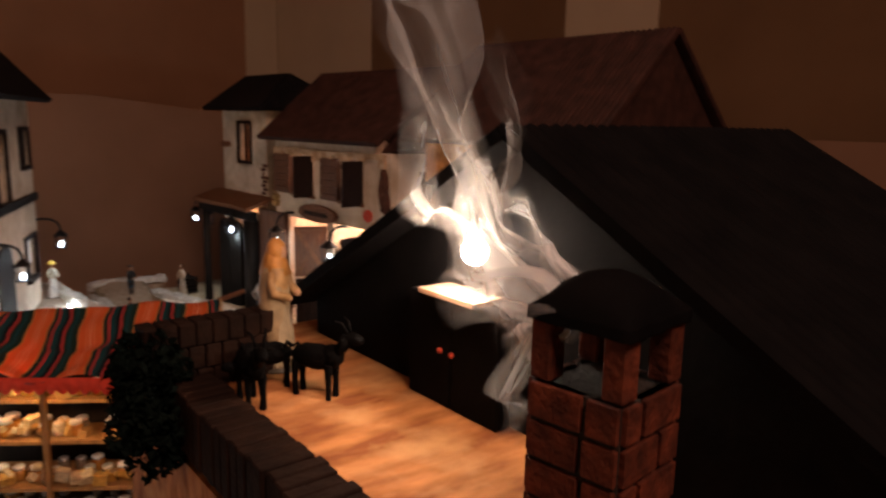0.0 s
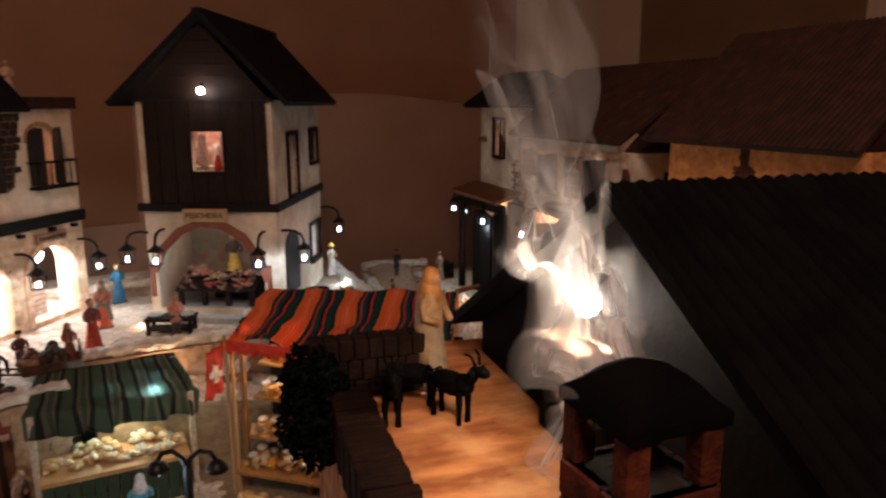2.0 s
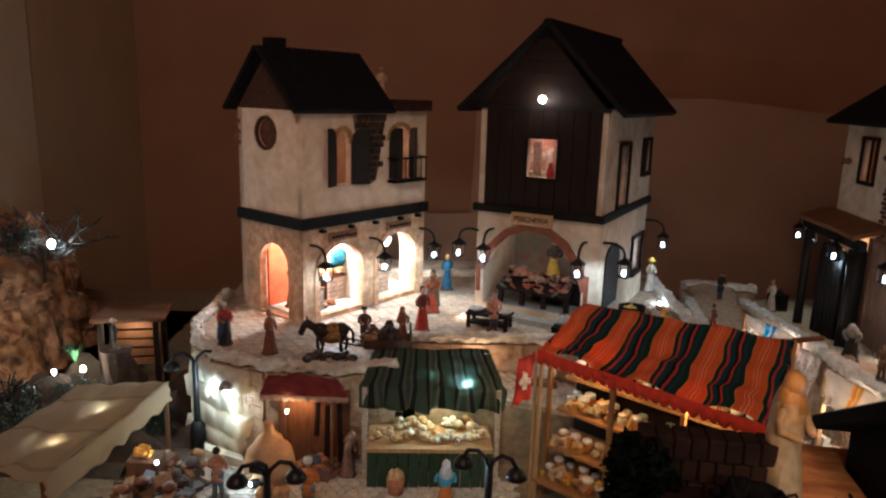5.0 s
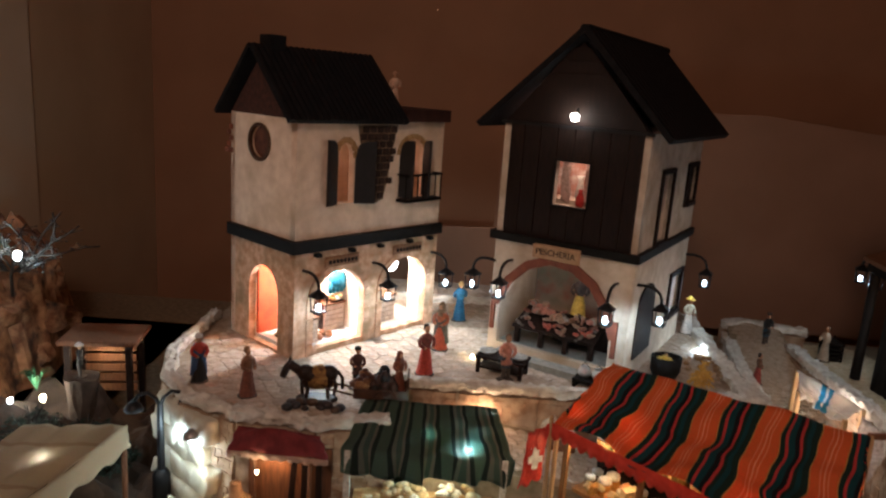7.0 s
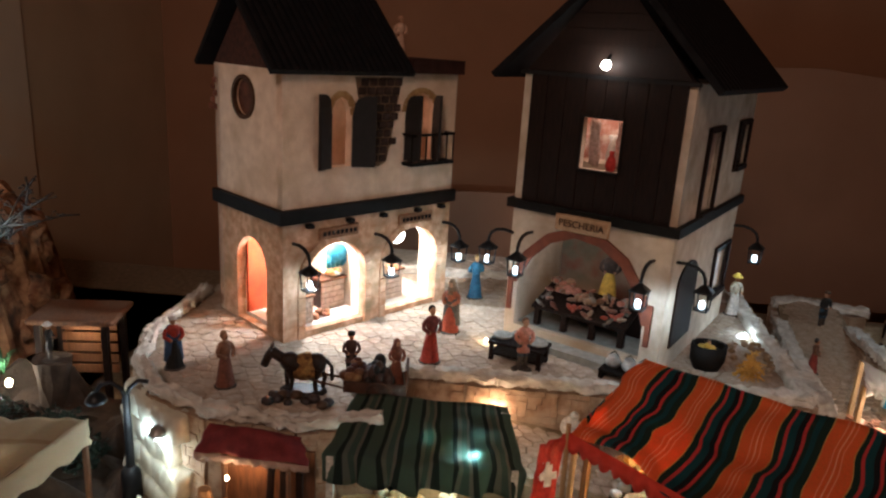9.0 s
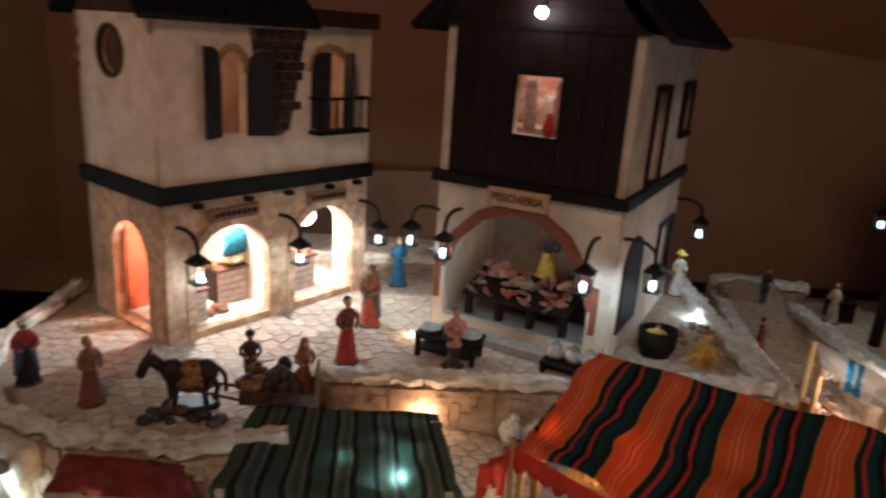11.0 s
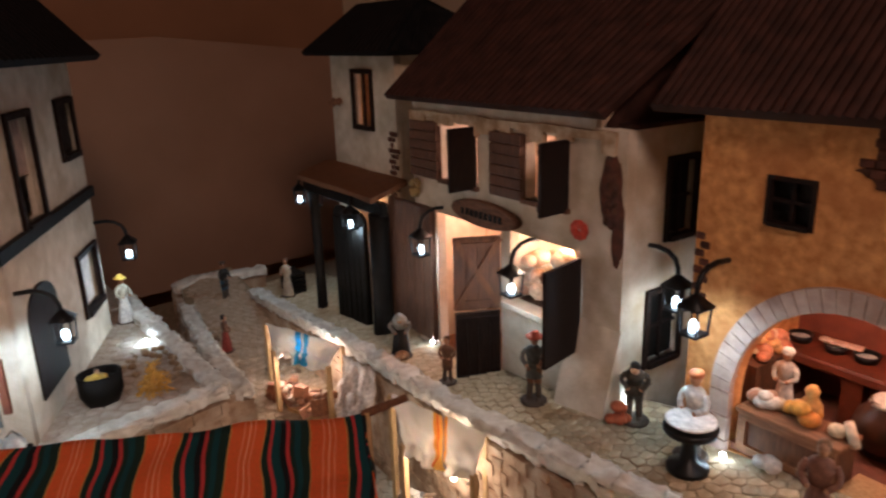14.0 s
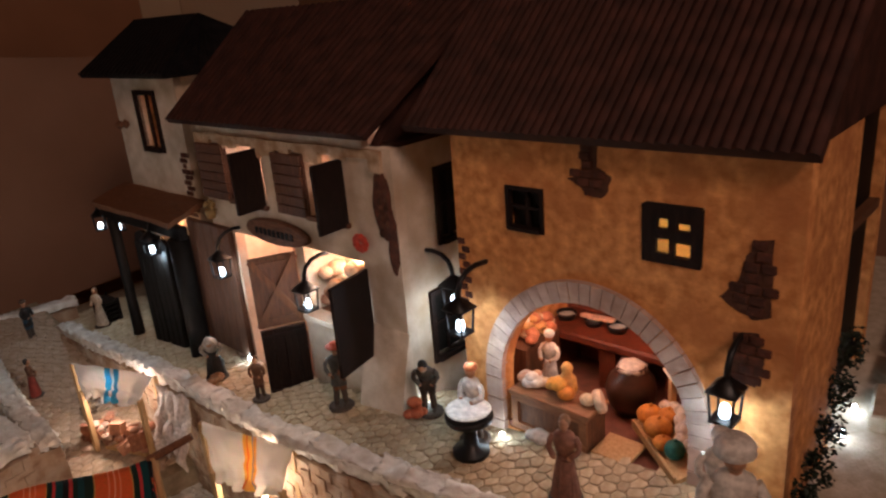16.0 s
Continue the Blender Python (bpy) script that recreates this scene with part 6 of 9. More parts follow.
for x, y, r, c, what in ((0.014, 0.014, 0.0165, ORANGE, "pumpkin"), (0.043, 0.012, 0.0175, ORANGE, "pumpkin"), (0.066, 0.008, 0.0120, ORANGE, "pumpkin"), (0.030, 0.031, 0.0140, ORANGE, "pumpkin"),
                         (0.008, 0.036, 0.0080, PALE, "onion"), (0.020, 0.042, 0.0090, PALE, "onion"), (0.034, 0.044, 0.0100, PALE, "onion"), (0.048, 0.040, 0.0105, PALE, "onion"),
                         (0.062, 0.034, 0.0095, PALE, "onion"), (0.060, 0.045, 0.0100, PALE, "onion"), (0.076, 0.026, 0.0090, PALE, "onion"), (0.090, 0.030, 0.0085, PALE, "onion"),
                         (0.078, 0.042, 0.0095, PALE, "onion"), (0.044, 0.045, 0.0090, PALE, "onion"), (0.088, 0.012, 0.0120, (0.02, 0.14, 0.12), "jug")):
    bm = B()
    f = 0.72 if what == "pumpkin" else 1.0
    ball(bm, (0, 0, r * f), r, (1, 1, f), 12)
    rod(bm, (0, 0, r * f * 1.8), (0.001, 0.001, r * f * 1.8 + r * 0.4), r * 0.3 if what == "jug" else r * 0.18, r * 0.1, 6)
    o = part(what, bm, paint(*c), None)
    o.matrix_world = stand.matrix_world @ pose(x, y, 0.007 + y * 0.36)
    tagged(o, {"pumpkin": "orange pumpkin on the slanted produce stand", "onion": "pale round onion on the slanted produce stand", "jug": "round green jug on the produce stand"}[what], "jug" if what == "jug" else "food", "produce on the stand")
bm = B()
box(bm, 0.0, 0.050, 0.0, 0.048, 0.0, 0.004, bevel=0.0008)
o = part("loose_board", bm, PALEWOOD, None)
o.matrix_world = counter.matrix_world @ pose(0.121, 0.002, 0.004)
tagged(o, "pale loose board lying beside the cook's counter", "board")
heap("loaves", O_F @ pose(0.205, 0.180, 0.1345), 9, 0.010, (0.020, 0.014, 0.014), [(0.68, 0.36, 0.08), (0.60, 0.26, 0.06)], "orange loaves heaped at the hearth's end", "food", 61)
lamp("kitchen_light", O_F @ Vector((0.20, 0.08, 0.285)), 0.37, (1.0, 0.56, 0.40), 0.01)
lamp("kitchen_light", O_F @ Vector((0.10, 0.05, 0.240)), 0.14, (1.0, 0.70, 0.54))
# round black table with a dish and its keeper
tbl = thing("round_table", pose(0.956, 0.660, street_z(0.66)), "black round pedestal table with a white dish", "table")
bm = B()
lathe(bm, [(0.024, 0), (0.024, 0.006), (0.010, 0.012), (0.008, 0.040), (0.020, 0.050)], seg=16)
part("pedestal", bm, BLACKIRON, tbl)
bm = B()
lathe(bm, [(0.030, 0.050), (0.031, 0.055), (0.030, 0.058)], seg=22)
part("tabletop", bm, BLACKIRON, tbl)
bm = B()
lathe(bm, [(0.020, 0), (0.029, 0.006), (0.027, 0.007), (0.012, 0.003)], seg=22)
o = part("dish", bm, paint(0.78, 0.74, 0.68, 0.3), None)
o.matrix_world = pose(0.956, 0.660, street_z(0.66) + 0.058)
tagged(o, "round white dish on the black table", "dish")
figurine("seller_figurine", (0.985, 0.672, street_z(0.67)), 0.112, C_BLACK, C_WHITE, (0.62, 0.20, 0.08), "small painted seller with a red cap behind the round table", -95, "cap", skirt=False)
heap("red_bundle", pose(1.005, 0.787, street_z(0.78)), 5, 0.010, (0.010, 0.010, 0.020), [(0.40, 0.10, 0.04)], "red cloth bundle beside the stooping man", "bundle", 8)
heap("basket_load", pose(0.990, 1.220, street_z(1.22)), 8, 0.009, (0.014, 0.010, 0.014), [(0.30, 0.15, 0.07), (0.36, 0.20, 0.10)], "brown basket load on the street", "basket", 9)

# ---- the far house's porch ----
F_F = far_house.matrix_world
fr = frame_round(far_house, 0.106, 0.176, 0.465, 0.570, 0.009, DARKWOOD, 0.0, 0.005)
bm = B()
box(bm, 0.139, 0.143, 0.0, 0.006, 0.465, 0.570)
part("glazing_bar", bm, DARKWOOD, far_house)
lamp("room_glow", F_F @ Vector((0.13, 0.09, 0.52)), 0.022, (1.0, 0.30, 0.10))
porch = thing("porch", facing(1.164, 1.671, -0.185, *ROW), "black timber porch with thick posts and a small plank roof", "porch")
bm = B()
prism(bm, [(-0.062, 0.322), (-0.062, 0.332), (0.020, 0.358), (0.020, 0.346)], -0.045, 0.300)
bm.transform(Matrix(((0, 1, 0, 0), (1, 0, 0, 0), (0, 0, 1, 0), (0, 0, 0, 1))))
bmesh.ops.subdivide_edges(bm, edges=bm.edges, cuts=4, use_grid_fill=True)
rough_edges(bm, 0.003, 6, 40)
part("porch_roof", bm, BROWNWOOD, porch, "sagging brown plank roof")
bm = B()
box(bm, -0.040, 0.315, -0.050, -0.034, 0.296, 0.322, bevel=0.002)
part("beam", bm, BLACKWOOD, porch)
for x, w in ((-0.012, 0.022), (0.268, 0.040)):
    bm = B()
    lathe(bm, [(w * 0.62, 0.0), (w * 0.55, 0.03), (w * 0.5, 0.15), (w * 0.52, 0.296)], (x + w / 2, -0.042, 0.0), 10)
    part("post", bm, BLACKWOOD, porch)
for x0, x1, y in ((0.085, 0.150, -0.040), (0.153, 0.222, -0.040)):
    bm = B()
    prism(bm, arch(x0, x1, 0.0, 0.262, 0.284, 8), y, y + 0.008)
    leaf = part("door_leaf", bm, BLACKWOOD, porch, "black boarded door leaf")
    for k in range(3):
        w = (x1 - x0) / 3
        bm = B()
        box(bm, x0 + k * w + 0.001, x0 + (k + 1) * w - 0.001, y - 0.003, y, 0.006, 0.258, bevel=0.0008)
        part("board", bm, BLACKWOOD, leaf)
lamp("porch_light", porch.matrix_world @ Vector((0.17, -0.012, 0.300)), 0.08, (1.0, 0.45, 0.18))
bm = B()
for i in range(5):
    box(bm, -0.02, 0.05, -0.02, 0.02, i * 0.012, i * 0.012 + 0.006)
for sx in (-0.02, 0.046):
    for sy in (-0.02, 0.016):
        box(bm, sx, sx + 0.004, sy, sy + 0.004, 0, 0.06)
o = part("crate", bm, BLACKWOOD, None)
o.matrix_world = pose(1.170, 1.900, street_z(1.9), 0, 0, -97)
tagged(o, "dark slatted crate beside the far house", "crate")
figurine("woman_figurine", (1.130, 1.850, street_z(1.85)), 0.100, (0.50, 0.40, 0.30), (0.55, 0.42, 0.30), C_BROWN, "small painted woman in pale clothes by the porch", -80)
bm = B()
lathe(bm, [(0.006, 0), (0.010, 0.006), (0.006, 0.012), (0.011, 0.02), (0.001, 0.03)], seg=8)
bm.transform(pose(0.055, -0.006, 0.51, 90, 0, 0))
part("wall_boss", bm, BROWNWOOD, far_house)
brick_patch(far_house, [(r, 0, 1.5 + 0.3 * (r % 3)) for r in range(12)], 0.014, 0.011, (0.235, 0.33), DARKBRICK, 0.0)

# ---- the near terrace ----
C_F = cabin.matrix_world
door = thing("cabin_door", C_F, "black double door with two small red knobs under a plank hood", "door")
for y0, y1 in ((0.036, 0.070), (0.0705, 0.105)):
    bm = B()
    box(bm, FX - 0.010, FX - 0.001, y0, y1, 0.0, 0.056, bevel=0.001)
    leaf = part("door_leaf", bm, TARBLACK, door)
    bm = B()
    ball(bm, (FX - 0.013, 0.066 if y0 < 0.05 else 0.075, 0.030), 0.0015, seg=8)
    part("knob", bm, paint(0.55, 0.06, 0.03), leaf, "small red knob")
bm = B()
box(bm, FX - 0.020, FX, 0.044, 0.084, 0.0590, 0.0612)
part("hood", bm, mat("pale_plank", (0.62, 0.40, 0.28), (0.48, 0.28, 0.18), 50, 0.8, 0.4, stretch=(5, 1, 5)), door, "pale plank hood")
bm = B()
ball(bm, (FX - 0.012, 0.052, 0.083), 0.0062, seg=16)
part("bulb", bm, glowing("cabin_bulb_white", (1.0, 0.90, 0.76), 160.0), cabin, "bare glowing bulb over the door")
bm = B()
rod(bm, (FX - 0.001, 0.052, 0.100), (FX - 0.012, 0.052, 0.089), 0.0030, 0.0030, 8)
part("bulb_holder", bm, BLACKIRON, cabin)
lamp("cabin_light", C_F @ Vector((FX - 0.026, 0.052, 0.083)), 0.082, (1.0, 0.70, 0.46), 0.006)

chim = thing("brick_chimney", C_F @ pose(0.029, -0.055, 0, 0, 0, -84), "small red brick chimney with a black domed cap", "chimney")
CHIMBRICK = mat("sooty_red_brick", (0.13, 0.030, 0.014), (0.045, 0.012, 0.007), 120, 0.85, 0.6, 400, vary=0.2, specular=0.15)
CW, CH = 0.0166, 0.0640
bm = B()
box(bm, -CW + 0.0008, CW - 0.0008, -CW + 0.0008, CW - 0.0008, 0, CH - 0.001)
part("core", bm, MORTAR, chim)
rows = 5
for r in range(rows):
    z0, z1 = CH * r / rows + 0.0010, CH * (r + 1) / rows - 0.0010
    for side in range(4):
        m = Matrix.Rotation(side * math.pi / 2, 4, "Z")
        cuts = [-CW, -CW + 0.6 * CW * (1 + (r % 2)), CW] if (r + side) % 2 else [-CW, 0.25 * CW, CW]
        for xa, xb in zip(cuts, cuts[1:]):
            bm = B()
            box(bm, xa + 0.0011, xb - 0.0011, -CW - 0.0010, -CW + 0.004, z0, z1, m)
            part("brick", bm, CHIMBRICK, chim)
for sx in (-1, 1):
    for sy in (-1, 1):
        bm = B()
        box(bm, sx * 0.0128 - 0.0038, sx * 0.0128 + 0.0038, sy * 0.0128 - 0.0038, sy * 0.0128 + 0.0038, CH, CH + 0.0185, bevel=0.0006)
        part("cap_post", bm, CHIMBRICK, chim)
bm = B()
box(bm, -CW - 0.001, CW + 0.001, -CW - 0.001, CW + 0.001, CH + 0.0185, CH + 0.0225)
bmesh.ops.subdivide_edges(bm, edges=bm.edges, cuts=7, use_grid_fill=True)
for v in bm.verts:
    if v.co.z > CH + 0.022:
        v.co.z += 0.0115 * (max(0.0, 1 - (v.co.x / (CW + 0.001)) ** 2) * max(0.0, 1 - (v.co.y / (CW + 0.001)) ** 2)) ** 0.6
rough_edges(bm, 0.0006, 3, 120)
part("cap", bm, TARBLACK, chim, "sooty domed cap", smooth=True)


def goat(place, turn, h, label, down=False):
    bm = B()
    ball(bm, (0, 0, 0.62 * h), 0.24 * h, (1.75, 0.75, 0.85), 12)
    ball(bm, (0.30 * h, 0, 0.66 * h), 0.19 * h, (1.0, 0.8, 1.0), 10)
    for x in (-0.28, 0.28):
        for y in (-0.10, 0.10):
            rod(bm, (x * h, y * h, 0.55 * h), (x * h * 1.05, y * h, 0.25 * h), 0.075 * h, 0.045 * h, 7)
            rod(bm, (x * h * 1.05, y * h, 0.26 * h), (x * h * 1.02, y * h, 0.0), 0.042 * h, 0.05 * h, 7)
    hz = 0.45 if down else 0.98
    tube(bm, [(0.36 * h, 0, 0.70 * h), (0.48 * h, 0, (0.70 + hz) / 2 * h), (0.56 * h, 0, hz * h)], 0.10 * h, 8)
    ball(bm, (0.66 * h, 0, (hz - 0.02) * h), 0.11 * h, (1.6, 0.8, 0.9), 9)
    for y in (-1, 1):
        tube(bm, [(0.58 * h, y * 0.05 * h, (hz + 0.08) * h), (0.52 * h, y * 0.09 * h, (hz + 0.22) * h), (0.42 * h, y * 0.13 * h, (hz + 0.26) * h)], 0.022 * h, 6)
        ball(bm, (0.56 * h, y * 0.13 * h, (hz + 0.02) * h), 0.05 * h, (0.6, 1.6, 0.5), 6)
    tube(bm, [(-0.40 * h, 0, 0.72 * h), (-0.50 * h, 0, 0.78 * h), (-0.53 * h, 0, 0.70 * h)], 0.03 * h, 6)
    rough_edges(bm, 0.02 * h, 3, 5 / h)
    ob = part("goat_figurine", bm, mat("black_goat", (0.0035, 0.003, 0.003), None, 120, 0.8, 0.5, specular=0.05), None)
    ob.matrix_world = C_F @ pose(*place, 0, 0, turn)
    return tagged(ob, label, "figurine", "black goats")


goat((0.026, 0.126, 0), -60, 0.034, "black painted goat standing on the terrace")
goat((-0.006, 0.133, 0), -100, 0.034, "black painted goat standing near the parapet")
goat((0.012, 0.150, 0), 160, 0.030, "black painted goat with lowered head on the terrace", True)


def leaf_bush(name, m, n, radius, squash, leaf, materials, label, category, seed=1, stems=8):
    rnd = random.Random(seed)
    bush = thing(name, m, label, category)
    bm = B()
    for i in range(stems):
        a, e = rnd.uniform(0, 6.28), rnd.uniform(0.2, 1.4)
        tip = Vector((math.cos(a) * math.cos(e), math.sin(a) * math.cos(e), math.sin(e))) * radius * 0.9
        tube(bm, [(0, 0, 0), tip * 0.5 + Vector((0, 0, 0.1 * radius)), tip], leaf * 0.12, 5)
    part("stem", bm, BLACKWOOD, bush)
    verts, faces = [], []
    for i in range(n):
        d = Vector((rnd.gauss(0, 1), rnd.gauss(0, 1), rnd.gauss(0, 1))).normalized() * radius * rnd.random() ** 0.4
        d += radius * 0.35 * noise.noise_vector(d / radius * 1.6 + Vector((seed, 0, 0)))
        d.z *= squash
        q = Euler((rnd.uniform(0, 6.3), rnd.uniform(0, 6.3), rnd.uniform(0, 6.3))).to_matrix()
        s = leaf * rnd.uniform(0.6, 1.3)
        base = len(verts)
        verts += [d + q @ Vector(p) * s for p in ((0, -0.5, 0), (0.28, 0, 0.08), (0, 0.5, 0), (-0.28, 0, 0.08))]
        faces += [(base, base + 1, base + 2), (base, base + 2, base + 3)]
    me = bpy.data.meshes.new("leaves")
    me.from_pydata(verts, [], faces)
    tagged(part_mesh("leaves", me, materials, bush), kind="stuff")
    return bush


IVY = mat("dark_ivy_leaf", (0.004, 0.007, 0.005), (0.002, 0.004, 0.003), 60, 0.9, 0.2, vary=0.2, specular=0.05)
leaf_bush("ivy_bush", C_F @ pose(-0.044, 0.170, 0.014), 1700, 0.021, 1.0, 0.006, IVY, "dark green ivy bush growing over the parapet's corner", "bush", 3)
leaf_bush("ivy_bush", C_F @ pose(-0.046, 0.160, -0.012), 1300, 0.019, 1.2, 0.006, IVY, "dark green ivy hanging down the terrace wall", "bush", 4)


# ---- smoke from the chimney ----
def smoke_material():
    m = bpy.data.materials.new("white_smoke")
    m.use_nodes = True
    nt = m.node_tree
    nt.nodes.remove(nt.nodes["Principled BSDF"])
    out = nt.nodes["Material Output"]
    uv = nt.nodes.new("ShaderNodeUVMap")
    sep = nt.nodes.new("ShaderNodeSeparateXYZ")
    nt.links.new(uv.outputs[0], sep.inputs[0])
    # thin towards both edges and both ends of the wisp
    def bump_of(socket, power):
        a = nt.nodes.new("ShaderNodeMath")
        a.operation = "SUBTRACT"
        a.inputs[0].default_value = 1.0
        nt.links.new(socket, a.inputs[1])
        b = nt.nodes.new("ShaderNodeMath")
        b.operation = "MULTIPLY"
        nt.links.new(socket, b.inputs[0])
        nt.links.new(a.outputs[0], b.inputs[1])
        c = nt.nodes.new("ShaderNodeMath")
        c.operation = "POWER"
        c.inputs[1].default_value = power
        nt.links.new(b.outputs[0], c.inputs[0])
        return c.outputs[0]
    across, along = bump_of(sep.outputs[0], 1.3), bump_of(sep.outputs[1], 0.4)
    wisps = nt.nodes.new("ShaderNodeTexNoise")
    wisps.inputs["Scale"].default_value, wisps.inputs["Detail"].default_value, wisps.inputs["Distortion"].default_value = 2.2, 2.5, 1.2
    stretch = nt.nodes.new("ShaderNodeMapping")
    stretch.inputs["Scale"].default_value = (1.3, 0.9, 1)
    nt.links.new(uv.outputs[0], stretch.inputs[0])
    nt.links.new(stretch.outputs[0], wisps.inputs["Vector"])
    cut = nt.nodes.new("ShaderNodeMapRange")
    cut.inputs["From Min"].default_value, cut.inputs["From Max"].default_value = 0.26, 0.62
    nt.links.new(wisps.outputs["Fac"], cut.inputs["Value"])
    p = nt.nodes.new("ShaderNodeMath")
    p.operation = "MULTIPLY"
    nt.links.new(across, p.inputs[0])
    nt.links.new(along, p.inputs[1])
    q = nt.nodes.new("ShaderNodeMath")
    q.operation = "MULTIPLY"
    nt.links.new(p.outputs[0], q.inputs[0])
    nt.links.new(cut.outputs[0], q.inputs[1])
    k = nt.nodes.new("ShaderNodeMath")
    k.operation, k.use_clamp = "MULTIPLY", True
    k.inputs[1].default_value = 11.5
    fade = nt.nodes.new("ShaderNodeMapRange")
    fade.inputs["To Min"].default_value, fade.inputs["To Max"].default_value = 1.0, 0.10
    nt.links.new(sep.outputs[1], fade.inputs["Value"])
    thin = nt.nodes.new("ShaderNodeMath")
    thin.operation = "MULTIPLY"
    nt.links.new(q.outputs[0], thin.inputs[0])
    nt.links.new(fade.outputs[0], thin.inputs[1])
    nt.links.new(thin.outputs[0], k.inputs[0])
    clear = nt.nodes.new("ShaderNodeBsdfTransparent")
    front = nt.nodes.new("ShaderNodeBsdfDiffuse")
    front.inputs[0].default_value = (0.85, 0.85, 0.85, 1)
    through_light = nt.nodes.new("ShaderNodeBsdfTranslucent")
    through_light.inputs[0].default_value = (0.85, 0.85, 0.85, 1)
    scatter = nt.nodes.new("ShaderNodeMixShader")
    nt.links.new(front.outputs[0], scatter.inputs[1])
    nt.links.new(through_light.outputs[0], scatter.inputs[2])
    mix = nt.nodes.new("ShaderNodeMixShader")
    nt.links.new(k.outputs[0], mix.inputs[0])
    nt.links.new(clear.outputs[0], mix.inputs[1])
    nt.links.new(scatter.outputs[0], mix.inputs[2])
    nt.links.new(mix.outputs[0], out.inputs[0])
    return m


SMOKE = smoke_material()
smoke = thing("smoke_plume", C_F @ pose(0.027, -0.0550, 0.088), "thin white smoke curling up from the chimney", "smoke", kind="stuff")


def wisp(points, width, twist, seed):
    """A curling veil of smoke through the points (local to the chimney's mouth)."""
    pts = [Vector(p) for p in points]
    bm = B()
    uv = bm.loops.layers.uv.new("UVMap")
    n, mcount = 40, 8
    rows = []
    for i in range(n + 1):
        f = i / n * (len(pts) - 1)
        k = min(int(f), len(pts) - 2)
        t = f - k
        t = t * t * (3 - 2 * t)
        c = pts[k].lerp(pts[k + 1], t)
        c += 0.010 * noise.noise_vector(Vector((i * 0.12, seed, 0))) * min(1, i / 8)
        a = twist * i / n + seed
        w = width * (0.75 + 0.6 * i / n) * (0.8 + 0.4 * noise.noise(Vector((i * 0.15, seed * 2, 3))))
        row = []
        for j in range(mcount + 1):
            s = j / mcount - 0.5
            off = Vector((math.cos(a) * s, math.sin(a) * s, 0.12 * math.sin(6 * s + i * 0.2))) * w
            row.append((bm.verts.new(c + off + 0.15 * w * noise.noise_vector(Vector((s * 3, i * 0.2, seed)))), (j / mcount, i / n)))
        rows.append(row)
    for i in range(n):
        for j in range(mcount):
            q = (rows[i][j], rows[i][j + 1], rows[i + 1][j + 1], rows[i + 1][j])
            f = bm.faces.new([x[0] for x in q])
            f.smooth = True
            for loop, x in zip(f.loops, q):
                loop[uv].uv = x[1]
    me = bpy.data.meshes.new("wisp")
    bm.to_mesh(me)
    bm.free()
    return part_mesh("wisp", me, SMOKE, smoke)


# dense veil from under the cap to the bulb, then up past the gable
wisp([(-0.004, 0.010, -0.006), (0.008, 0.035, -0.006), (0.026, 0.072, 0.000), (0.028, 0.090, 0.028), (0.028, 0.106, 0.060), (0.024, 0.120, 0.100), (0.014, 0.134, 0.150), (0.004, 0.146, 0.205)], 0.050, 1.6, 0.4)
wisp([(0.004, 0.006, 0.000), (0.016, 0.045, 0.006), (0.028, 0.082, 0.018), (0.020, 0.098, 0.060), (0.022, 0.112, 0.105), (0.010, 0.130, 0.170)], 0.050, -2.0, 1.7)
wisp([(-0.006, 0.006, -0.004), (0.004, 0.040, 0.004), (0.020, 0.078, 0.006), (0.016, 0.094, 0.040), (0.002, 0.110, 0.090), (-0.006, 0.124, 0.130)], 0.055, 1.2, 3.1)
wisp([(0.000, 0.010, -0.012), (0.004, 0.040, -0.014), (0.018, 0.076, -0.006), (0.024, 0.092, 0.020), (0.022, 0.100, 0.060)], 0.045, 2.4, 5.2)
wisp([(0.006, 0.008, -0.002), (0.016, 0.040, 0.008), (0.028, 0.070, 0.022), (0.026, 0.066, 0.046), (0.020, 0.074, 0.080)], 0.045, 0.8, 6.6)
wisp([(-0.010, 0.018, -0.022), (-0.008, 0.026, -0.012), (0.006, 0.052, -0.012), (0.018, 0.080, 0.002), (0.020, 0.094, 0.030)], 0.026, -1.5, 9.3)
# a thin curl down past the openings and one round the bulb
wisp([(-0.006, 0.006, -0.004), (-0.014, 0.014, -0.014), (-0.018, 0.020, -0.030), (-0.016, 0.020, -0.042), (-0.022, 0.022, -0.050)], 0.014, 1.0, 11.2)
wisp([(0.022, 0.080, 0.008), (0.014, 0.100, 0.014), (0.010, 0.114, 0.026), (0.022, 0.112, 0.046), (0.016, 0.124, 0.080), (0.010, 0.136, 0.120)], 0.034, 0.7, 15.5)


# ---- the market stalls ----
def bulb_spot(place, watts, colour=COOL, r=0.004, label="tiny bright bulb lying among the stalls"):
    """A bare miniature bulb with its light."""
    bm = B()
    lathe(bm, [(r * 0.5, -r * 1.5), (r, -r * 0.6), (r, r * 0.4), (r * 0.5, r)], seg=8)
    ob = part("miniature_bulb", bm, LED if colour is COOL else LED_WARM, None)
    ob.location = place
    tagged(ob, label, "light bulb", "miniature bulbs")
    lamp("bulb_light", (place[0], place[1], place[2] + r * 2.2), watts, colour, 0.004)
    return ob


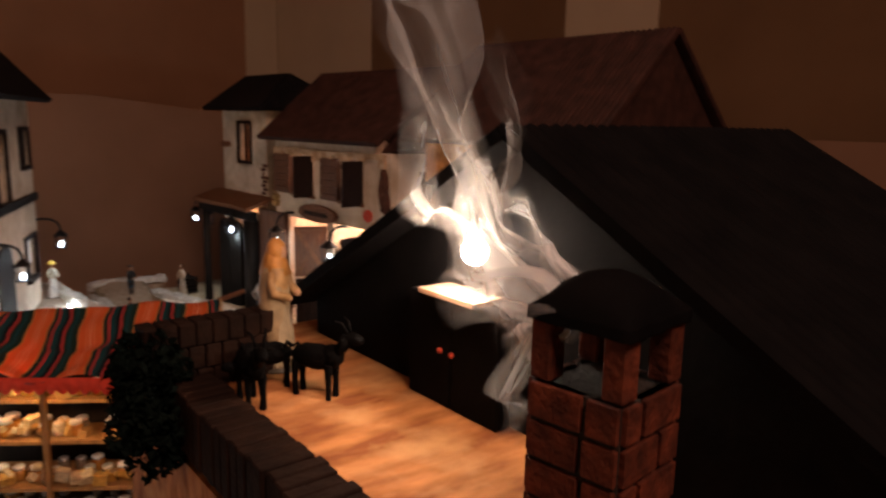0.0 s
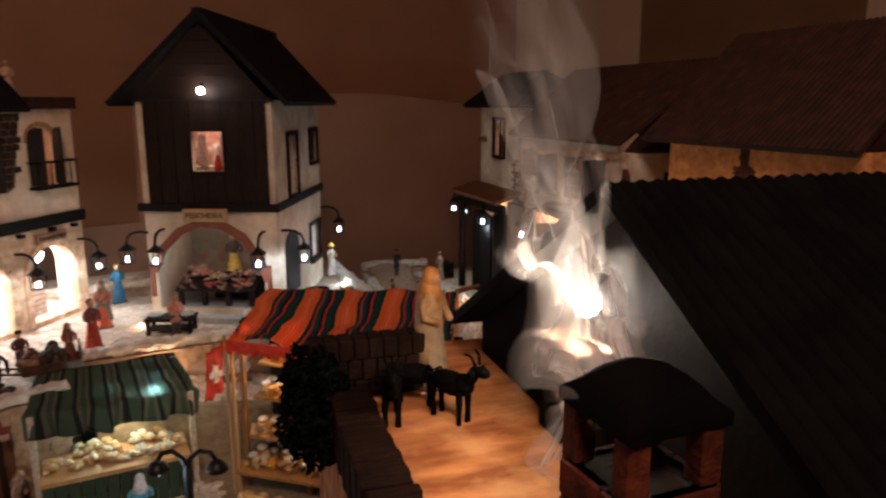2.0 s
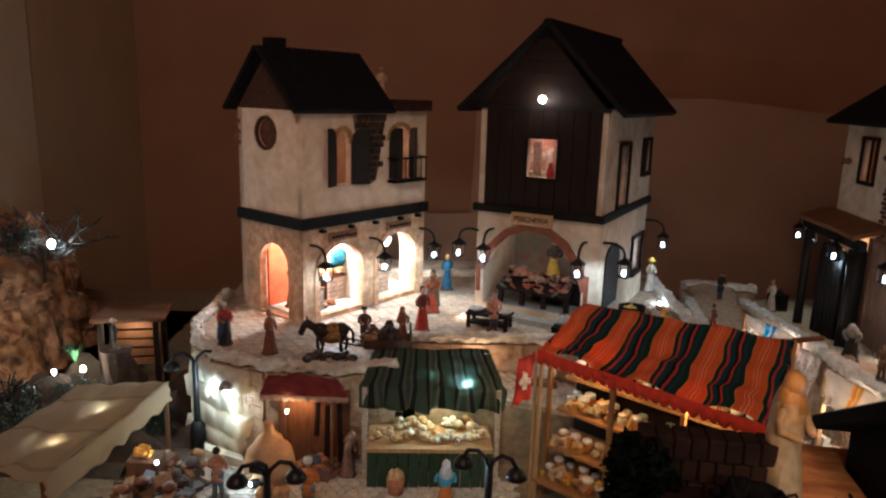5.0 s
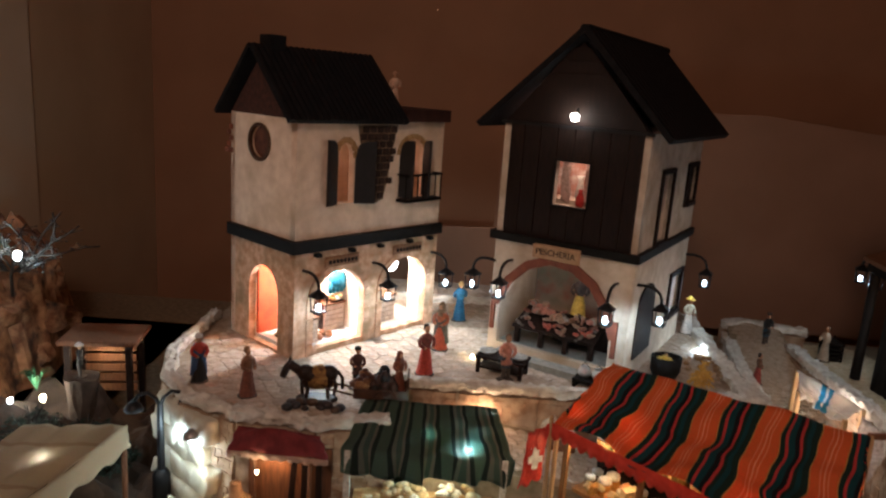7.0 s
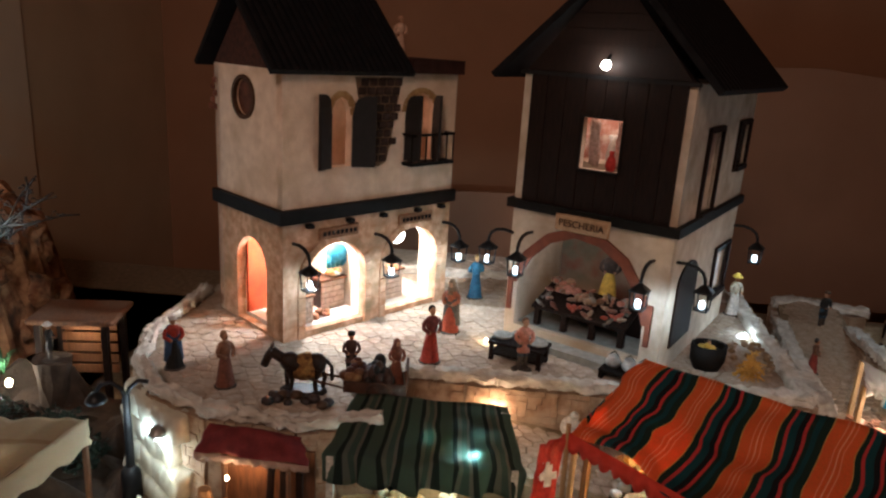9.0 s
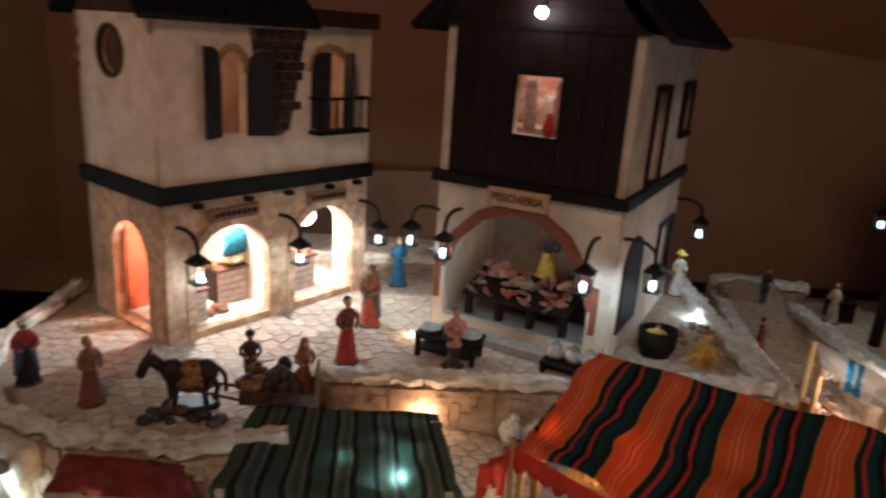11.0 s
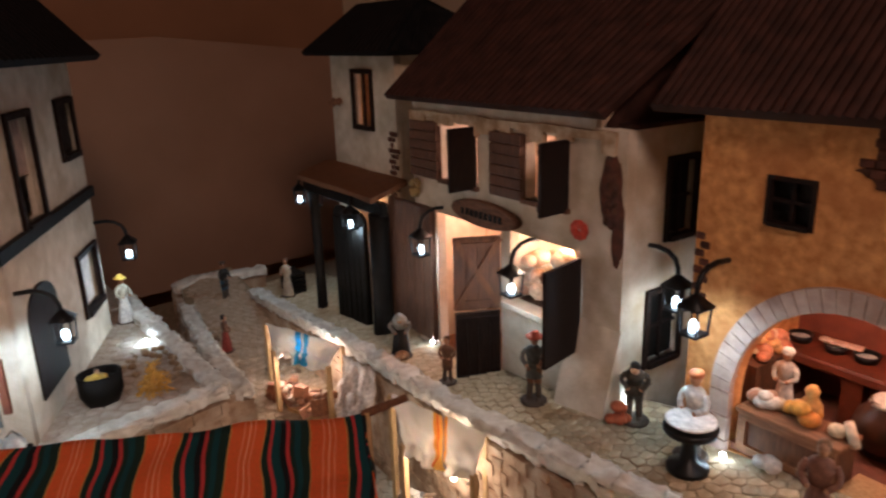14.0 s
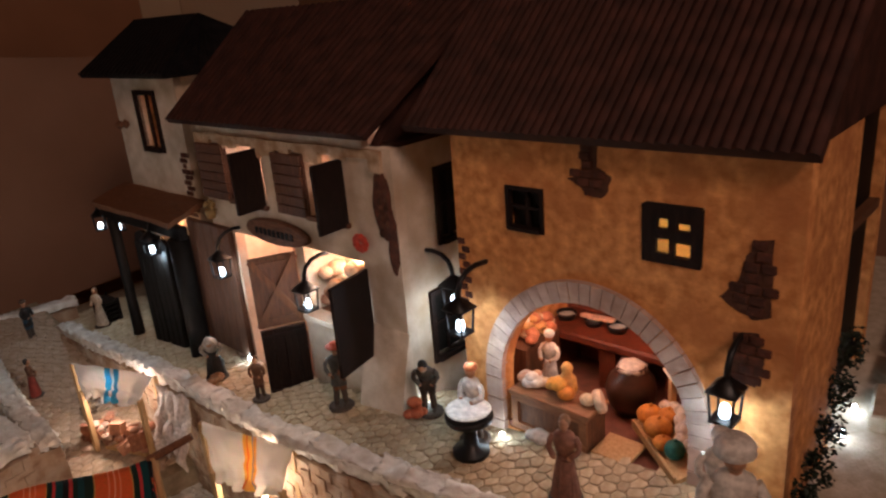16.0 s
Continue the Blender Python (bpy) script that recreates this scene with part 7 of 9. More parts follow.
AMBER_WARM = (1.0, 0.66, 0.32)
ORG, PINKRED, DKGREEN, TEAL, INK = (0.70, 0.135, 0.034), (0.50, 0.05, 0.05), (0.012, 0.030, 0.022), (0.008, 0.055, 0.065), (0.010, 0.010, 0.012)
STRIPES = striped("striped_wool", [(0, ORG), (0.12, (0.80, 0.30, 0.16)), (0.135, ORG), (0.185, (0.85, 0.42, 0.25)), (0.20, ORG), (0.25, (0.80, 0.30, 0.16)), (0.265, ORG),
                                   (0.40, (0.55, 0.36, 0.10)), (0.412, DKGREEN), (0.49, PINKRED), (0.535, TEAL), (0.63, INK), (0.70, PINKRED), (0.745, DKGREEN),
                                   (0.80, TEAL), (0.87, DKGREEN), (0.965, (0.55, 0.36, 0.10)), (0.978, ORG)], 0, 0.0815, sheer_share=0.22)
RED_CLOTH = mat("red_felt", (0.62, 0.055, 0.03), (0.48, 0.04, 0.02), 90, 0.95, 0.3)
stall = thing("striped_stall", Matrix(), "market stall under an orange, teal and black striped woven canopy", "market stall", "market stalls")
CORN = [(0.350, 1.095, 0.055), (0.655, 0.865, 0.060), (0.528, 0.660, 0.002), (0.236, 0.960, 0.004)]
canopy = cloth("canopy", CORN, STRIPES, sag=0.020, wave=0.019, waves=3, nu=70, nv=30, drop=0.0, seed=2, parent=stall)
tagged(canopy, "orange, teal and black striped cloth")


def valance(parent, a, b, drop, n, material, label, name="valance"):
    """A strip hanging from a to b with a scalloped hem."""
    a, b = Vector(a), Vector(b)
    bm = B()
    k = n * 6
    rows = []
    for i in range(k + 1):
        p = a.lerp(b, i / k)
        out = Vector((-(b - a).y, (b - a).x, 0)).normalized() * (-0.002 * math.sin(i * 0.7))
        low = drop * (0.72 + 0.28 * abs(math.sin(math.pi * i / 6)))
        rows.append([bm.verts.new(p + out * (s * 1.2) - Vector((0, 0, low * s))) for s in (0, 0.5, 1)])
    for p, q in zip(rows, rows[1:]):
        for j in (0, 1):
            f = bm.faces.new((p[j], q[j], q[j + 1], p[j + 1]))
            f.smooth = True
    ob = part(name, bm, material, parent, label)
    ob.modifiers.new("thickness", "SOLIDIFY").thickness = 0.0012
    return ob


valance(stall, (0.234, 0.957, 0.005), (0.527, 0.657, 0.003), 0.026, 26, RED_CLOTH, "scalloped red felt valance")
cloth("side_flap", [(0.655, 0.865, 0.060), (0.530, 0.662, 0.003), (0.535, 0.668, -0.03), (0.648, 0.860, 0.0)], STRIPES, 0.0, 0.006, 3, 20, 8, seed=4, parent=stall)
cloth("side_flap", [(0.236, 0.960, 0.004), (0.350, 1.095, 0.055), (0.352, 1.093, 0.0), (0.240, 0.964, -0.03)], STRIPES, 0.0, 0.006, 3, 20, 8, seed=5, parent=stall)
for x, y, z in ((0.352, 1.088, 0.053), (0.655, 0.862, 0.066), (0.528, 0.668, 0.0), (0.243, 0.958, 0.0)):
    bm = B()
    rod(bm, (x, y, MZ), (x, y, z), 0.0045, 0.004, 7)
    part("pole", bm, PALEWOOD, stall)
bm = B()
rod(bm, (0.652, 0.866, 0.062), (0.690, 0.838, 0.078), 0.005, 0.004, 7)
part("ridge_pole", bm, BROWNWOOD, stall)
bm = B()
rod(bm, (0.640, 0.868, 0.046), (0.356, 1.08, 0.040), 0.0042, 0.0042, 7)
part("ridge_pole", bm, BROWNWOOD, stall)
HONEYWOOD = mat("honey_wood", (0.34, 0.17, 0.055), (0.20, 0.095, 0.03), 40, 0.6, 0.4, 200, stretch=(6, 6, 0.8), vary=0.15)
S_F = facing(0.243, 0.958, MZ, 0.716, -0.698)      # x along the counter, y to the back
for z, y0, y1 in ((0.225, 0.085, 0.135), (0.165, 0.060, 0.130), (0.100, 0.030, 0.125), (0.045, -0.01, 0.12)):
    bm = B()
    box(bm, 0.0, 0.39, y0, y1, z, z + 0.006)
    bm.transform(S_F)
    part("shelf", bm, HONEYWOOD, stall)
for x in (0.0, 0.13, 0.26, 0.385):
    bm = B()
    box(bm, x - 0.004, x + 0.004, 0.028, 0.036, 0.0, 0.275)
    bm.transform(S_F)
    part("upright", bm, HONEYWOOD, stall)
bm = B()
box(bm, -0.005, 0.395, 0.137, 0.142, 0.0, 0.30)
bm.transform(S_F)
part("back_board", bm, DARKWOOD, stall)
GLASSY = mat("honey_jar", (0.40, 0.18, 0.035), (0.26, 0.10, 0.02), 80, 0.25, 0.0, specular=0.6)
CLEARJAR = mat("grey_glass_jar", (0.20, 0.15, 0.10), (0.12, 0.09, 0.06), 80, 0.2, 0.0, specular=0.7)
LID = mat("silver_lid", (0.75, 0.75, 0.74), (0.6, 0.6, 0.58), 120, 0.3, 0.1, metal=0.8)
rnd = random.Random(11)
jars = []
for kind_i, (body, lid, label) in enumerate(((GLASSY, C_WHITE, "small honey jar with a cream lid on the stall"), (CLEARJAR, None, "small glass jar with a silver lid on the stall"),
                                             (paint(0.66, 0.50, 0.30), (0.72, 0.62, 0.42), "small cream pot on the stall"))):
    jar = thing("jar", Matrix(), label, "jar", "stall jars")
    bm = B()
    lathe(bm, [(0.0085, 0), (0.0105, 0.003), (0.0105, 0.014), (0.0078, 0.018)], seg=12)
    part("body", bm, body, jar)
    bm = B()
    lathe(bm, [(0.009, 0.018), (0.009, 0.0225), (0.007, 0.024)], seg=12)
    part("lid", bm, LID if lid is None else paint(*lid), jar)
    jars.append(jar)
used = set()
for z, y0, y1, rows in ((0.231, 0.098, 0.122, 1), (0.171, 0.075, 0.115, 2), (0.106, 0.045, 0.11, 2), (0.051, 0.005, 0.10, 3)):
    for r in range(rows):
        for i in range(14):
            if rnd.random() < 0.16:
                continue
            x = 0.018 + i * 0.0272 + rnd.uniform(-0.002, 0.002)
            y = y0 + (y1 - y0) * (r + 0.5) / rows
            k = 0 if z > 0.2 else (rnd.choice((0, 1, 2)) if z > 0.15 else rnd.choice((0, 1, 1, 1)))
            m = S_F @ Matrix.Translation((x, y, z)) @ Matrix.Scale(rnd.uniform(0.9, 1.12), 4)
            if k in used:
                copy_thing(jars[k], m)
            else:
                jars[k].matrix_world = m
                used.add(k)
for k in range(3):
    if k not in used:
        jars[k].matrix_world = S_F @ Matrix.Translation((0.02 + 0.03 * k, -0.005, 0.051))
heap("pots", S_F @ pose(0.06, -0.035, 0.0), 26, 0.011, (0.06, 0.022, 0.02), [(0.62, 0.40, 0.14), (0.70, 0.58, 0.36), (0.45, 0.30, 0.16)], "round cream and honey coloured pots heaped before the stall", "pots", 31)
for z, y, cols, n in ((0.231, 0.105, [(0.50, 0.30, 0.10), (0.56, 0.38, 0.16)], 40), (0.171, 0.080, [(0.52, 0.27, 0.06), (0.40, 0.20, 0.06), (0.50, 0.36, 0.18)], 46),
                      (0.106, 0.050, [(0.50, 0.26, 0.05), (0.22, 0.12, 0.06), (0.52, 0.38, 0.22)], 50), (0.051, 0.020, [(0.58, 0.30, 0.04), (0.30, 0.15, 0.06), (0.50, 0.36, 0.20)], 54)):
    for side in (0.10, 0.29):
        heap("goods_heap", S_F @ pose(side, y, z), n // 2, 0.008, (0.09, 0.012, 0.026), cols, "honey-coloured packets and fruit crowded on a stall shelf", "goods", int(z * 1000) + int(side * 100), mixed=True)
heap("fruit", S_F @ pose(0.165, -0.035, 0.0), 30, 0.009, (0.045, 0.022, 0.02), [(0.66, 0.40, 0.06), (0.60, 0.28, 0.04), (0.72, 0.60, 0.34)], "yellow and cream fruit heaped before the stall", "food", 32)
lamp("stall_light", S_F @ Vector((0.09, 0.035, 0.262)), 0.18, AMBER_WARM, 0.006)
lamp("stall_light", S_F @ Vector((0.28, 0.03, 0.262)), 0.15, AMBER_WARM, 0.006)
bulb_spot((0.275, 0.992, -0.004), 0.16, WARM, label="warm miniature bulb glowing under the canopy's corner")
bulb_spot((0.345, 0.970, 0.000), 0.16, WARM, label="warm miniature bulb glowing under the canopy")

flag = thing("flag", Matrix(), "red flag with a white cross on the stall pole", "flag")
cloth("cloth", [(0.231, 0.962, 0.0), (0.197, 0.948, -0.012), (0.190, 0.940, -0.105), (0.222, 0.950, -0.085)], paint(0.60, 0.05, 0.03), 0.0, 0.008, 2, 14, 14, seed=6, parent=flag)
bm = B()
F_M = facing(0.210, 0.9475, -0.052, -0.034, -0.014)
for s in (-1, 1):
    box(bm, -0.012, 0.012, s * 0.0035 - 0.0006, s * 0.0035 + 0.0006, -0.005, 0.005)
    box(bm, -0.005, -0.0051 + 0.0101, s * 0.0035 - 0.0005, s * 0.0035 + 0.0005, -0.016, 0.016)
bm.transform(F_M)
part("cross", bm, paint(0.78, 0.74, 0.70), flag, "white cross")
bm = B()
rod(bm, (0.236, 0.962, MZ), (0.233, 0.964, 0.012), 0.004, 0.0035, 7)
part("pole", bm, PALEWOOD, flag)

# green striped stall
GREENS = striped("green_striped_cloth", [(0, (0.070, 0.105, 0.078)), (0.36, (0.016, 0.026, 0.022)), (0.50, (0.12, 0.13, 0.10)), (0.62, (0.060, 0.095, 0.072)), (0.78, (0.14, 0.135, 0.105)), (0.86, (0.018, 0.030, 0.024))], 0, 0.046)
tent = thing("green_stall", Matrix(), "bread stall under a dark green striped cloth roof", "market stall", "market stalls")
tagged(cloth("canopy", [(-0.075, 1.17, -0.078), (0.165, 1.142, -0.066), (0.194, 1.044, -0.118), (-0.096, 1.019, -0.100)], GREENS, 0.006, 0.007, 4, 50, 18, drop=0.044, seed=3, parent=tent), "dark green striped cloth")
for x, y, z in ((-0.085, 1.022, -0.10), (0.178, 1.046, -0.115), (-0.072, 1.16, -0.08), (0.160, 1.135, -0.07)):
    bm = B()
    box(bm, x - 0.005, x + 0.005, y - 0.005, y + 0.005, MZ, z)
    part("post", bm, paint(0.62, 0.58, 0.48), tent, "whitish post")
bm = B()
box(bm, -0.080, 0.165, 0.99, 1.10, -0.222, -0.214)
part("counter_top", bm, PALEWOOD, tent)
for i in range(12):
    bm = B()
    box(bm, -0.079 + i * 0.0203, -0.0605 + i * 0.0203, 0.994, 0.999, MZ, -0.222)
    part("board", bm, paint(0.035, 0.075, 0.045), tent)
bm = B()
box(bm, -0.082, 0.172, 1.15, 1.155, MZ, -0.085)
part("back_board", bm, paint(0.05, 0.09, 0.06), tent)
BREADS = [(0.62, 0.44, 0.22), (0.70, 0.58, 0.38), (0.52, 0.30, 0.12), (0.74, 0.70, 0.58)]
for i, (x, y, n, rr, sp, cols) in enumerate(((-0.045, 1.035, 16, 0.0085, 0.028, BREADS[:2]), (0.02, 1.035, 26, 0.007, 0.03, BREADS), (0.085, 1.03, 30, 0.0055, 0.028, [(0.74, 0.70, 0.58), (0.66, 0.62, 0.50)]),
                                             (0.138, 1.04, 18, 0.007, 0.02, BREADS[1:]), (0.01, 1.085, 18, 0.009, 0.035, BREADS[:2]), (0.10, 1.085, 20, 0.009, 0.04, BREADS[1:]))):
    heap("bread", pose(x, y, -0.214), n, rr, (sp, 0.018, 0.018), cols, "small loaves and rolls heaped on the stall counter", "food", 40 + i)
bm = B()
lathe(bm, [(0.014, 0), (0.017, 0.02), (0.018, 0.034), (0.016, 0.036)], seg=14)
for i in range(5):
    a = i * 1.25
    ball(bm, (0.008 * math.cos(a), 0.008 * math.sin(a), 0.040), 0.008, (1, 1, 1.3), 8, 1)
basket = part("bread_basket", bm, [mat("pinkish_wicker", (0.50, 0.24, 0.14), (0.32, 0.14, 0.08), 200, 0.9, 0.8), paint(0.68, 0.50, 0.28)], None)
basket.location = (-0.022, 0.975, MZ)
tagged(basket, "pinkish wicker basket of bread before the green stall", "basket")
lamp("stall_light", (0.065, 1.075, -0.150), 0.12, (1.0, 0.86, 0.55), 0.006)
bulb_spot((-0.045, 1.12, -0.096), 0.40, (0.55, 0.95, 1.0), label="cool miniature bulb shining through the green cloth")
bulb_spot((0.045, 1.09, -0.114), 0.14, (0.45, 0.85, 1.0), label="cool miniature bulb shining through the green cloth")
bulb_spot((0.118, 1.062, -0.116), 0.34, (0.60, 0.95, 1.0), label="cool miniature bulb shining through the green cloth")

# the red awning with the clay oven
awn = thing("red_awning", Matrix(), "dark red scalloped awning with a pale fringe over a lit nook", "awning")
DARKRED = mat("wine_red_velvet", (0.20, 0.025, 0.025), (0.12, 0.012, 0.014), 60, 0.8, 0.3, specular=0.4)
cloth("canopy", [(-0.285, 1.086, -0.108), (-0.140, 1.072, -0.108), (-0.118, 1.030, -0.128), (-0.292, 1.040, -0.128)], DARKRED, -0.020, 0.006, 2, 40, 14, seed=7, parent=awn)
valance(awn, (-0.292, 1.039, -0.127), (-0.118, 1.029, -0.127), 0.012, 12, mat("pale_fringe", (0.55, 0.40, 0.32), (0.35, 0.2, 0.15), 300, 0.9, 0.8, stretch=(8, 8, 1)), "pale fringe", "fringe")
for x, y in ((-0.245, 1.040), (-0.150, 1.036)):
    bm = B()
    rod(bm, (x, y, MZ), (x, y, -0.128), 0.0035, 0.0035, 7)
    part("pole", bm, BROWNWOOD, awn)
bm = B()
box(bm, -0.262, -0.118, 1.068, 1.073, MZ, -0.130)
part("back_board", bm, BROWNWOOD, awn)
for x, z0, z1, a in ((-0.158, MZ, -0.155, 4), (-0.140, MZ, -0.150, -3), (-0.170, -0.220, -0.150, 12)):
    bm = B()
    box(bm, -0.005, 0.005, -0.003, 0.003, z0, z1, bevel=0.0008)
    ob = part("plank", bm, DARKWOOD, awn)
    ob.matrix_basis = pose(x, 1.052, 0, 0, a * 0.3, 0)
heap("pots", pose(-0.190, 1.040, MZ), 26, 0.011, (0.034, 0.016, 0.040), [(0.50, 0.24, 0.12), (0.34, 0.15, 0.08), (0.20, 0.12, 0.10), (0.10, 0.14, 0.20)], "clay pots and bundles heaped under the red awning", "pots", 57, mixed=True)
lamp("nook_light", (-0.215, 1.045, -0.150), 0.10, AMBER, 0.005)
bulb_spot((-0.235, 1.020, -0.152), 0.02, WARM, 0.003, "warm miniature bulb under the red awning")
oven = thing("clay_oven", pose(-0.272, 1.030, MZ, 0, 0, -15), "rounded tan clay oven with a dark mouth", "oven")
CLAY = mat("tan_clay", (0.55, 0.33, 0.17), (0.42, 0.23, 0.11), 60, 0.9, 0.6, dirt=(0.25, 0.13, 0.06), dirt_scale=30)
bm = B()
lathe(bm, [(0.048, 0), (0.050, 0.03), (0.042, 0.062), (0.026, 0.085), (0.012, 0.098), (0.010, 0.118), (0.007, 0.119)], seg=18)
rough_edges(bm, 0.004, 3, 50)
part("dome", bm, CLAY, oven)
bm = B()
prism(bm, arch(-0.018, 0.018, 0.036, 0.046, 0.060), -0.052, -0.030)
part("mouth", bm, BLACKWOOD, oven, "sooty black mouth")
bm = B()
prism(bm, arch(-0.018, 0.018, 0.006, 0.016, 0.026), -0.055, -0.030)
part("ash_door", bm, BLACKWOOD, oven)
for s in (-1, 1):
    bm = B()
    lathe(bm, [(0.006, 0), (0.007, 0.004), (0.004, 0.005)], (s * 0.014, -0.058, 0.030), 10)
    part("dish", bm, paint(0.66, 0.56, 0.42), oven)
heap("pottery", pose(-0.165, 1.04, MZ), 14, 0.012, (0.03, 0.02, 0.02), [(0.10, 0.05, 0.03), (0.05, 0.07, 0.10), (0.30, 0.14, 0.07)], "dark pots and bundles in the lit nook", "pots", 51)
stack = thing("stone_stack", pose(-0.255, 0.962, MZ), "rough tan stone table before the oven", "stones")
for i in range(4):
    bm = B()
    box(bm, -0.03 + 0.016 * i, -0.016 + 0.016 * i, -0.012, 0.012, 0, 0.016 + 0.004 * (i % 2), bevel=0.003)
    part("stone", bm, CLAY, stack)

# limewashed bastion under the plaza wall with its lit niche
niche = thing("bastion", Matrix(), "lumpy limewashed bastion of cracked stones below the plaza wall", "wall", kind="structure")
rnd = random.Random(5)
BAST = mat("cracked_limewash", (0.70, 0.66, 0.52), (0.52, 0.48, 0.36), 40, 0.92, 0.6, 140, dirt=(0.34, 0.30, 0.22), dirt_scale=20)
for r in range(4):
    for k in range(4):
        f = (k + 0.5 + 0.5 * (r % 2)) / 4.5
        p = Vector((-0.475, 1.215)).lerp(Vector((-0.335, 1.100)), f)
        bm = B()
        box(bm, -0.028, 0.028, -0.018, 0.018, -0.026, 0.026, bevel=0.006)
        bmesh.ops.subdivide_edges(bm, edges=bm.edges, cuts=1, use_grid_fill=True)
        rough_edges(bm, 0.008, r * 7 + k, 45)
        ob = part("stone", bm, BAST, niche, smooth=True)
        ob.matrix_basis = facing(p.x, p.y, -0.275 + r * 0.048, 0.77, -0.63) @ pose(0, 0, 0, rnd.uniform(-6, 6), rnd.uniform(-8, 8), rnd.uniform(-6, 6))
wl = thing("post_lantern", pose(-0.372, 1.095, -0.135), "silver wall lamp above the lit niche", "lantern")
bm = B()
lathe(bm, [(0.005, 0.010), (0.014, 0.0), (0.015, -0.004), (0.010, -0.005)], seg=12)
part("shade", bm, mat("grey_tin", (0.35, 0.34, 0.33), None, 60, 0.35, 0.2, metal=0.7), wl)
bm = B()
ball(bm, (0, 0, -0.010), 0.005, seg=8)
part("bulb", bm, LED, wl, "glowing white bulb")
lamp("niche_light", (-0.366, 1.085, -0.160), 0.07, COOL, 0.006)
lamp("niche_light", (-0.362, 1.070, -0.195), 0.06, (0.95, 1.0, 0.88), 0.006)
bm = B()
slab(bm, [(-0.43, 1.13), (-0.34, 1.08), (-0.33, 1.055), (-0.42, 1.10)], MZ, MZ + 0.022)
tagged(part("door_step", bm, BAST, None), "pale stone step before the niche", "step", kind="structure")
bulb_spot((0.150, 1.268, -0.150), 0.14, (1.0, 0.62, 0.38), label="warm bulb lighting the rubble parapet")

# the path between the plaza walls
ramp("ramp_path", [(0.015, 1.10), (0.40, 1.08), (0.46, 1.235), (0.385, 1.28), (0.005, 1.285)], lambda x, y: -0.135 - 0.16 * x, -0.30, JOINT, "sandy ramp climbing beside the rubble parapet")
for i, (x, y) in enumerate(((0.285, 1.268), (0.318, 1.262))):
    bm = B()
    ball(bm, (0, 0, 0.020), 0.018, (1.0, 0.85, 1.1), 12)
    ball(bm, (0.006, 0, 0.042), 0.008, (1, 1, 1), 8)
    rough_edges(bm, 0.003, i, 60)
    ob = part("sack", bm, paint(0.66, 0.60, 0.50), None)
    ob.location = (x, y, -0.135 - 0.16 * x)
    tagged(ob, "small tied cream sack on the ramp", "sack", "cream sacks")
bm = B()
box(bm, -0.03, 0.03, -0.012, 0.012, 0, 0.016, bevel=0.002)
ob = part("dark_crate", bm, BROWNWOOD, None)
ob.matrix_world = pose(0.30, 1.225, -0.183)
tagged(ob, "dark wooden crate below the sacks", "crate")

# ---- the plaza's horse, cart, table and tubs ----
HORSE = paint(0.032, 0.016, 0.010)
bm = B()
h = 0.064
lathe(bm, [(0.030, 0), (0.030, 0.004), (0.026, 0.006)], (0, 0, 0), 16, 2, 0.55)
ball(bm, (0, 0, 0.60 * h), 0.21 * h, (1.9, 0.85, 0.95), 12, 0)
ball(bm, (-0.26 * h, 0, 0.64 * h), 0.20 * h, (1, 0.85, 1), 10, 0)
ball(bm, (0.27 * h, 0, 0.64 * h), 0.20 * h, (1, 0.85, 1.05), 10, 0)
for x in (-0.29, 0.30):
    for y in (-0.10, 0.10):
        k = 0.10 if (x < 0) == (y < 0) else -0.06
        rod(bm, (x * h, y * h, 0.55 * h), ((x + k) * h, y * h, 0.30 * h), 0.080 * h, 0.045 * h, 7, 0)
        rod(bm, ((x + k) * h, y * h, 0.31 * h), ((x + k * 0.6) * h, y * h, 0.08 * h), 0.045 * h, 0.042 * h, 7, 0)
tube(bm, [(-0.34 * h, 0, 0.66 * h), (-0.50 * h, 0, 0.76 * h), (-0.62 * h, 0, 0.84 * h)], 0.11 * h, 8, 0)
tube(bm, [(-0.60 * h, 0, 0.86 * h), (-0.70 * h, 0, 0.70 * h), (-0.77 * h, 0, 0.54 * h)], 0.085 * h, 8, 0)
for s in (-1, 1):
    rod(bm, (-0.60 * h, s * 0.05 * h, 0.91 * h), (-0.61 * h, s * 0.07 * h, 1.03 * h), 0.03 * h, 0.006 * h, 5, 0)
tube(bm, [(0.44 * h, 0, 0.72 * h), (0.56 * h, 0, 0.58 * h), (0.57 * h, 0, 0.30 * h)], 0.04 * h, 6, 2)
lathe(bm, [(0.12 * h, 0.44 * h), (0.30 * h, 0.36 * h), (0.285 * h, 0.56 * h), (0.22 * h, 0.76 * h), (0.08 * h, 0.84 * h)], (0.06 * h, 0, 0), 14, 1, 0.72)
rough_edges(bm, 0.0014, 5, 90)
ob = part("horse_figurine", bm, [HORSE, mat("gold_brown_blanket", (0.36, 0.20, 0.06), (0.09, 0.035, 0.015), 130, 0.9, 0.5, stretch=(1, 1, 1.6)), paint(0.03, 0.025, 0.02)], None)
ob.matrix_world = pose(-0.172, 1.205, PG, 0, 0, 3) @ Matrix.Scale(1.32, 4)
tagged(ob, "brown painted horse under a gold blanket, harnessed to a cart", "figurine", "village figures")
DARKOAK = mat("dark_oak_boards", (0.085, 0.038, 0.020), (0.045, 0.020, 0.012), 60, 0.65, 0.5, 180)
cart = thing("cart", pose(-0.052, 1.200, PG, 0, 0, 2), "dark brown two-wheeled wooden cart loaded with sacks and jugs", "cart")
bm = B()
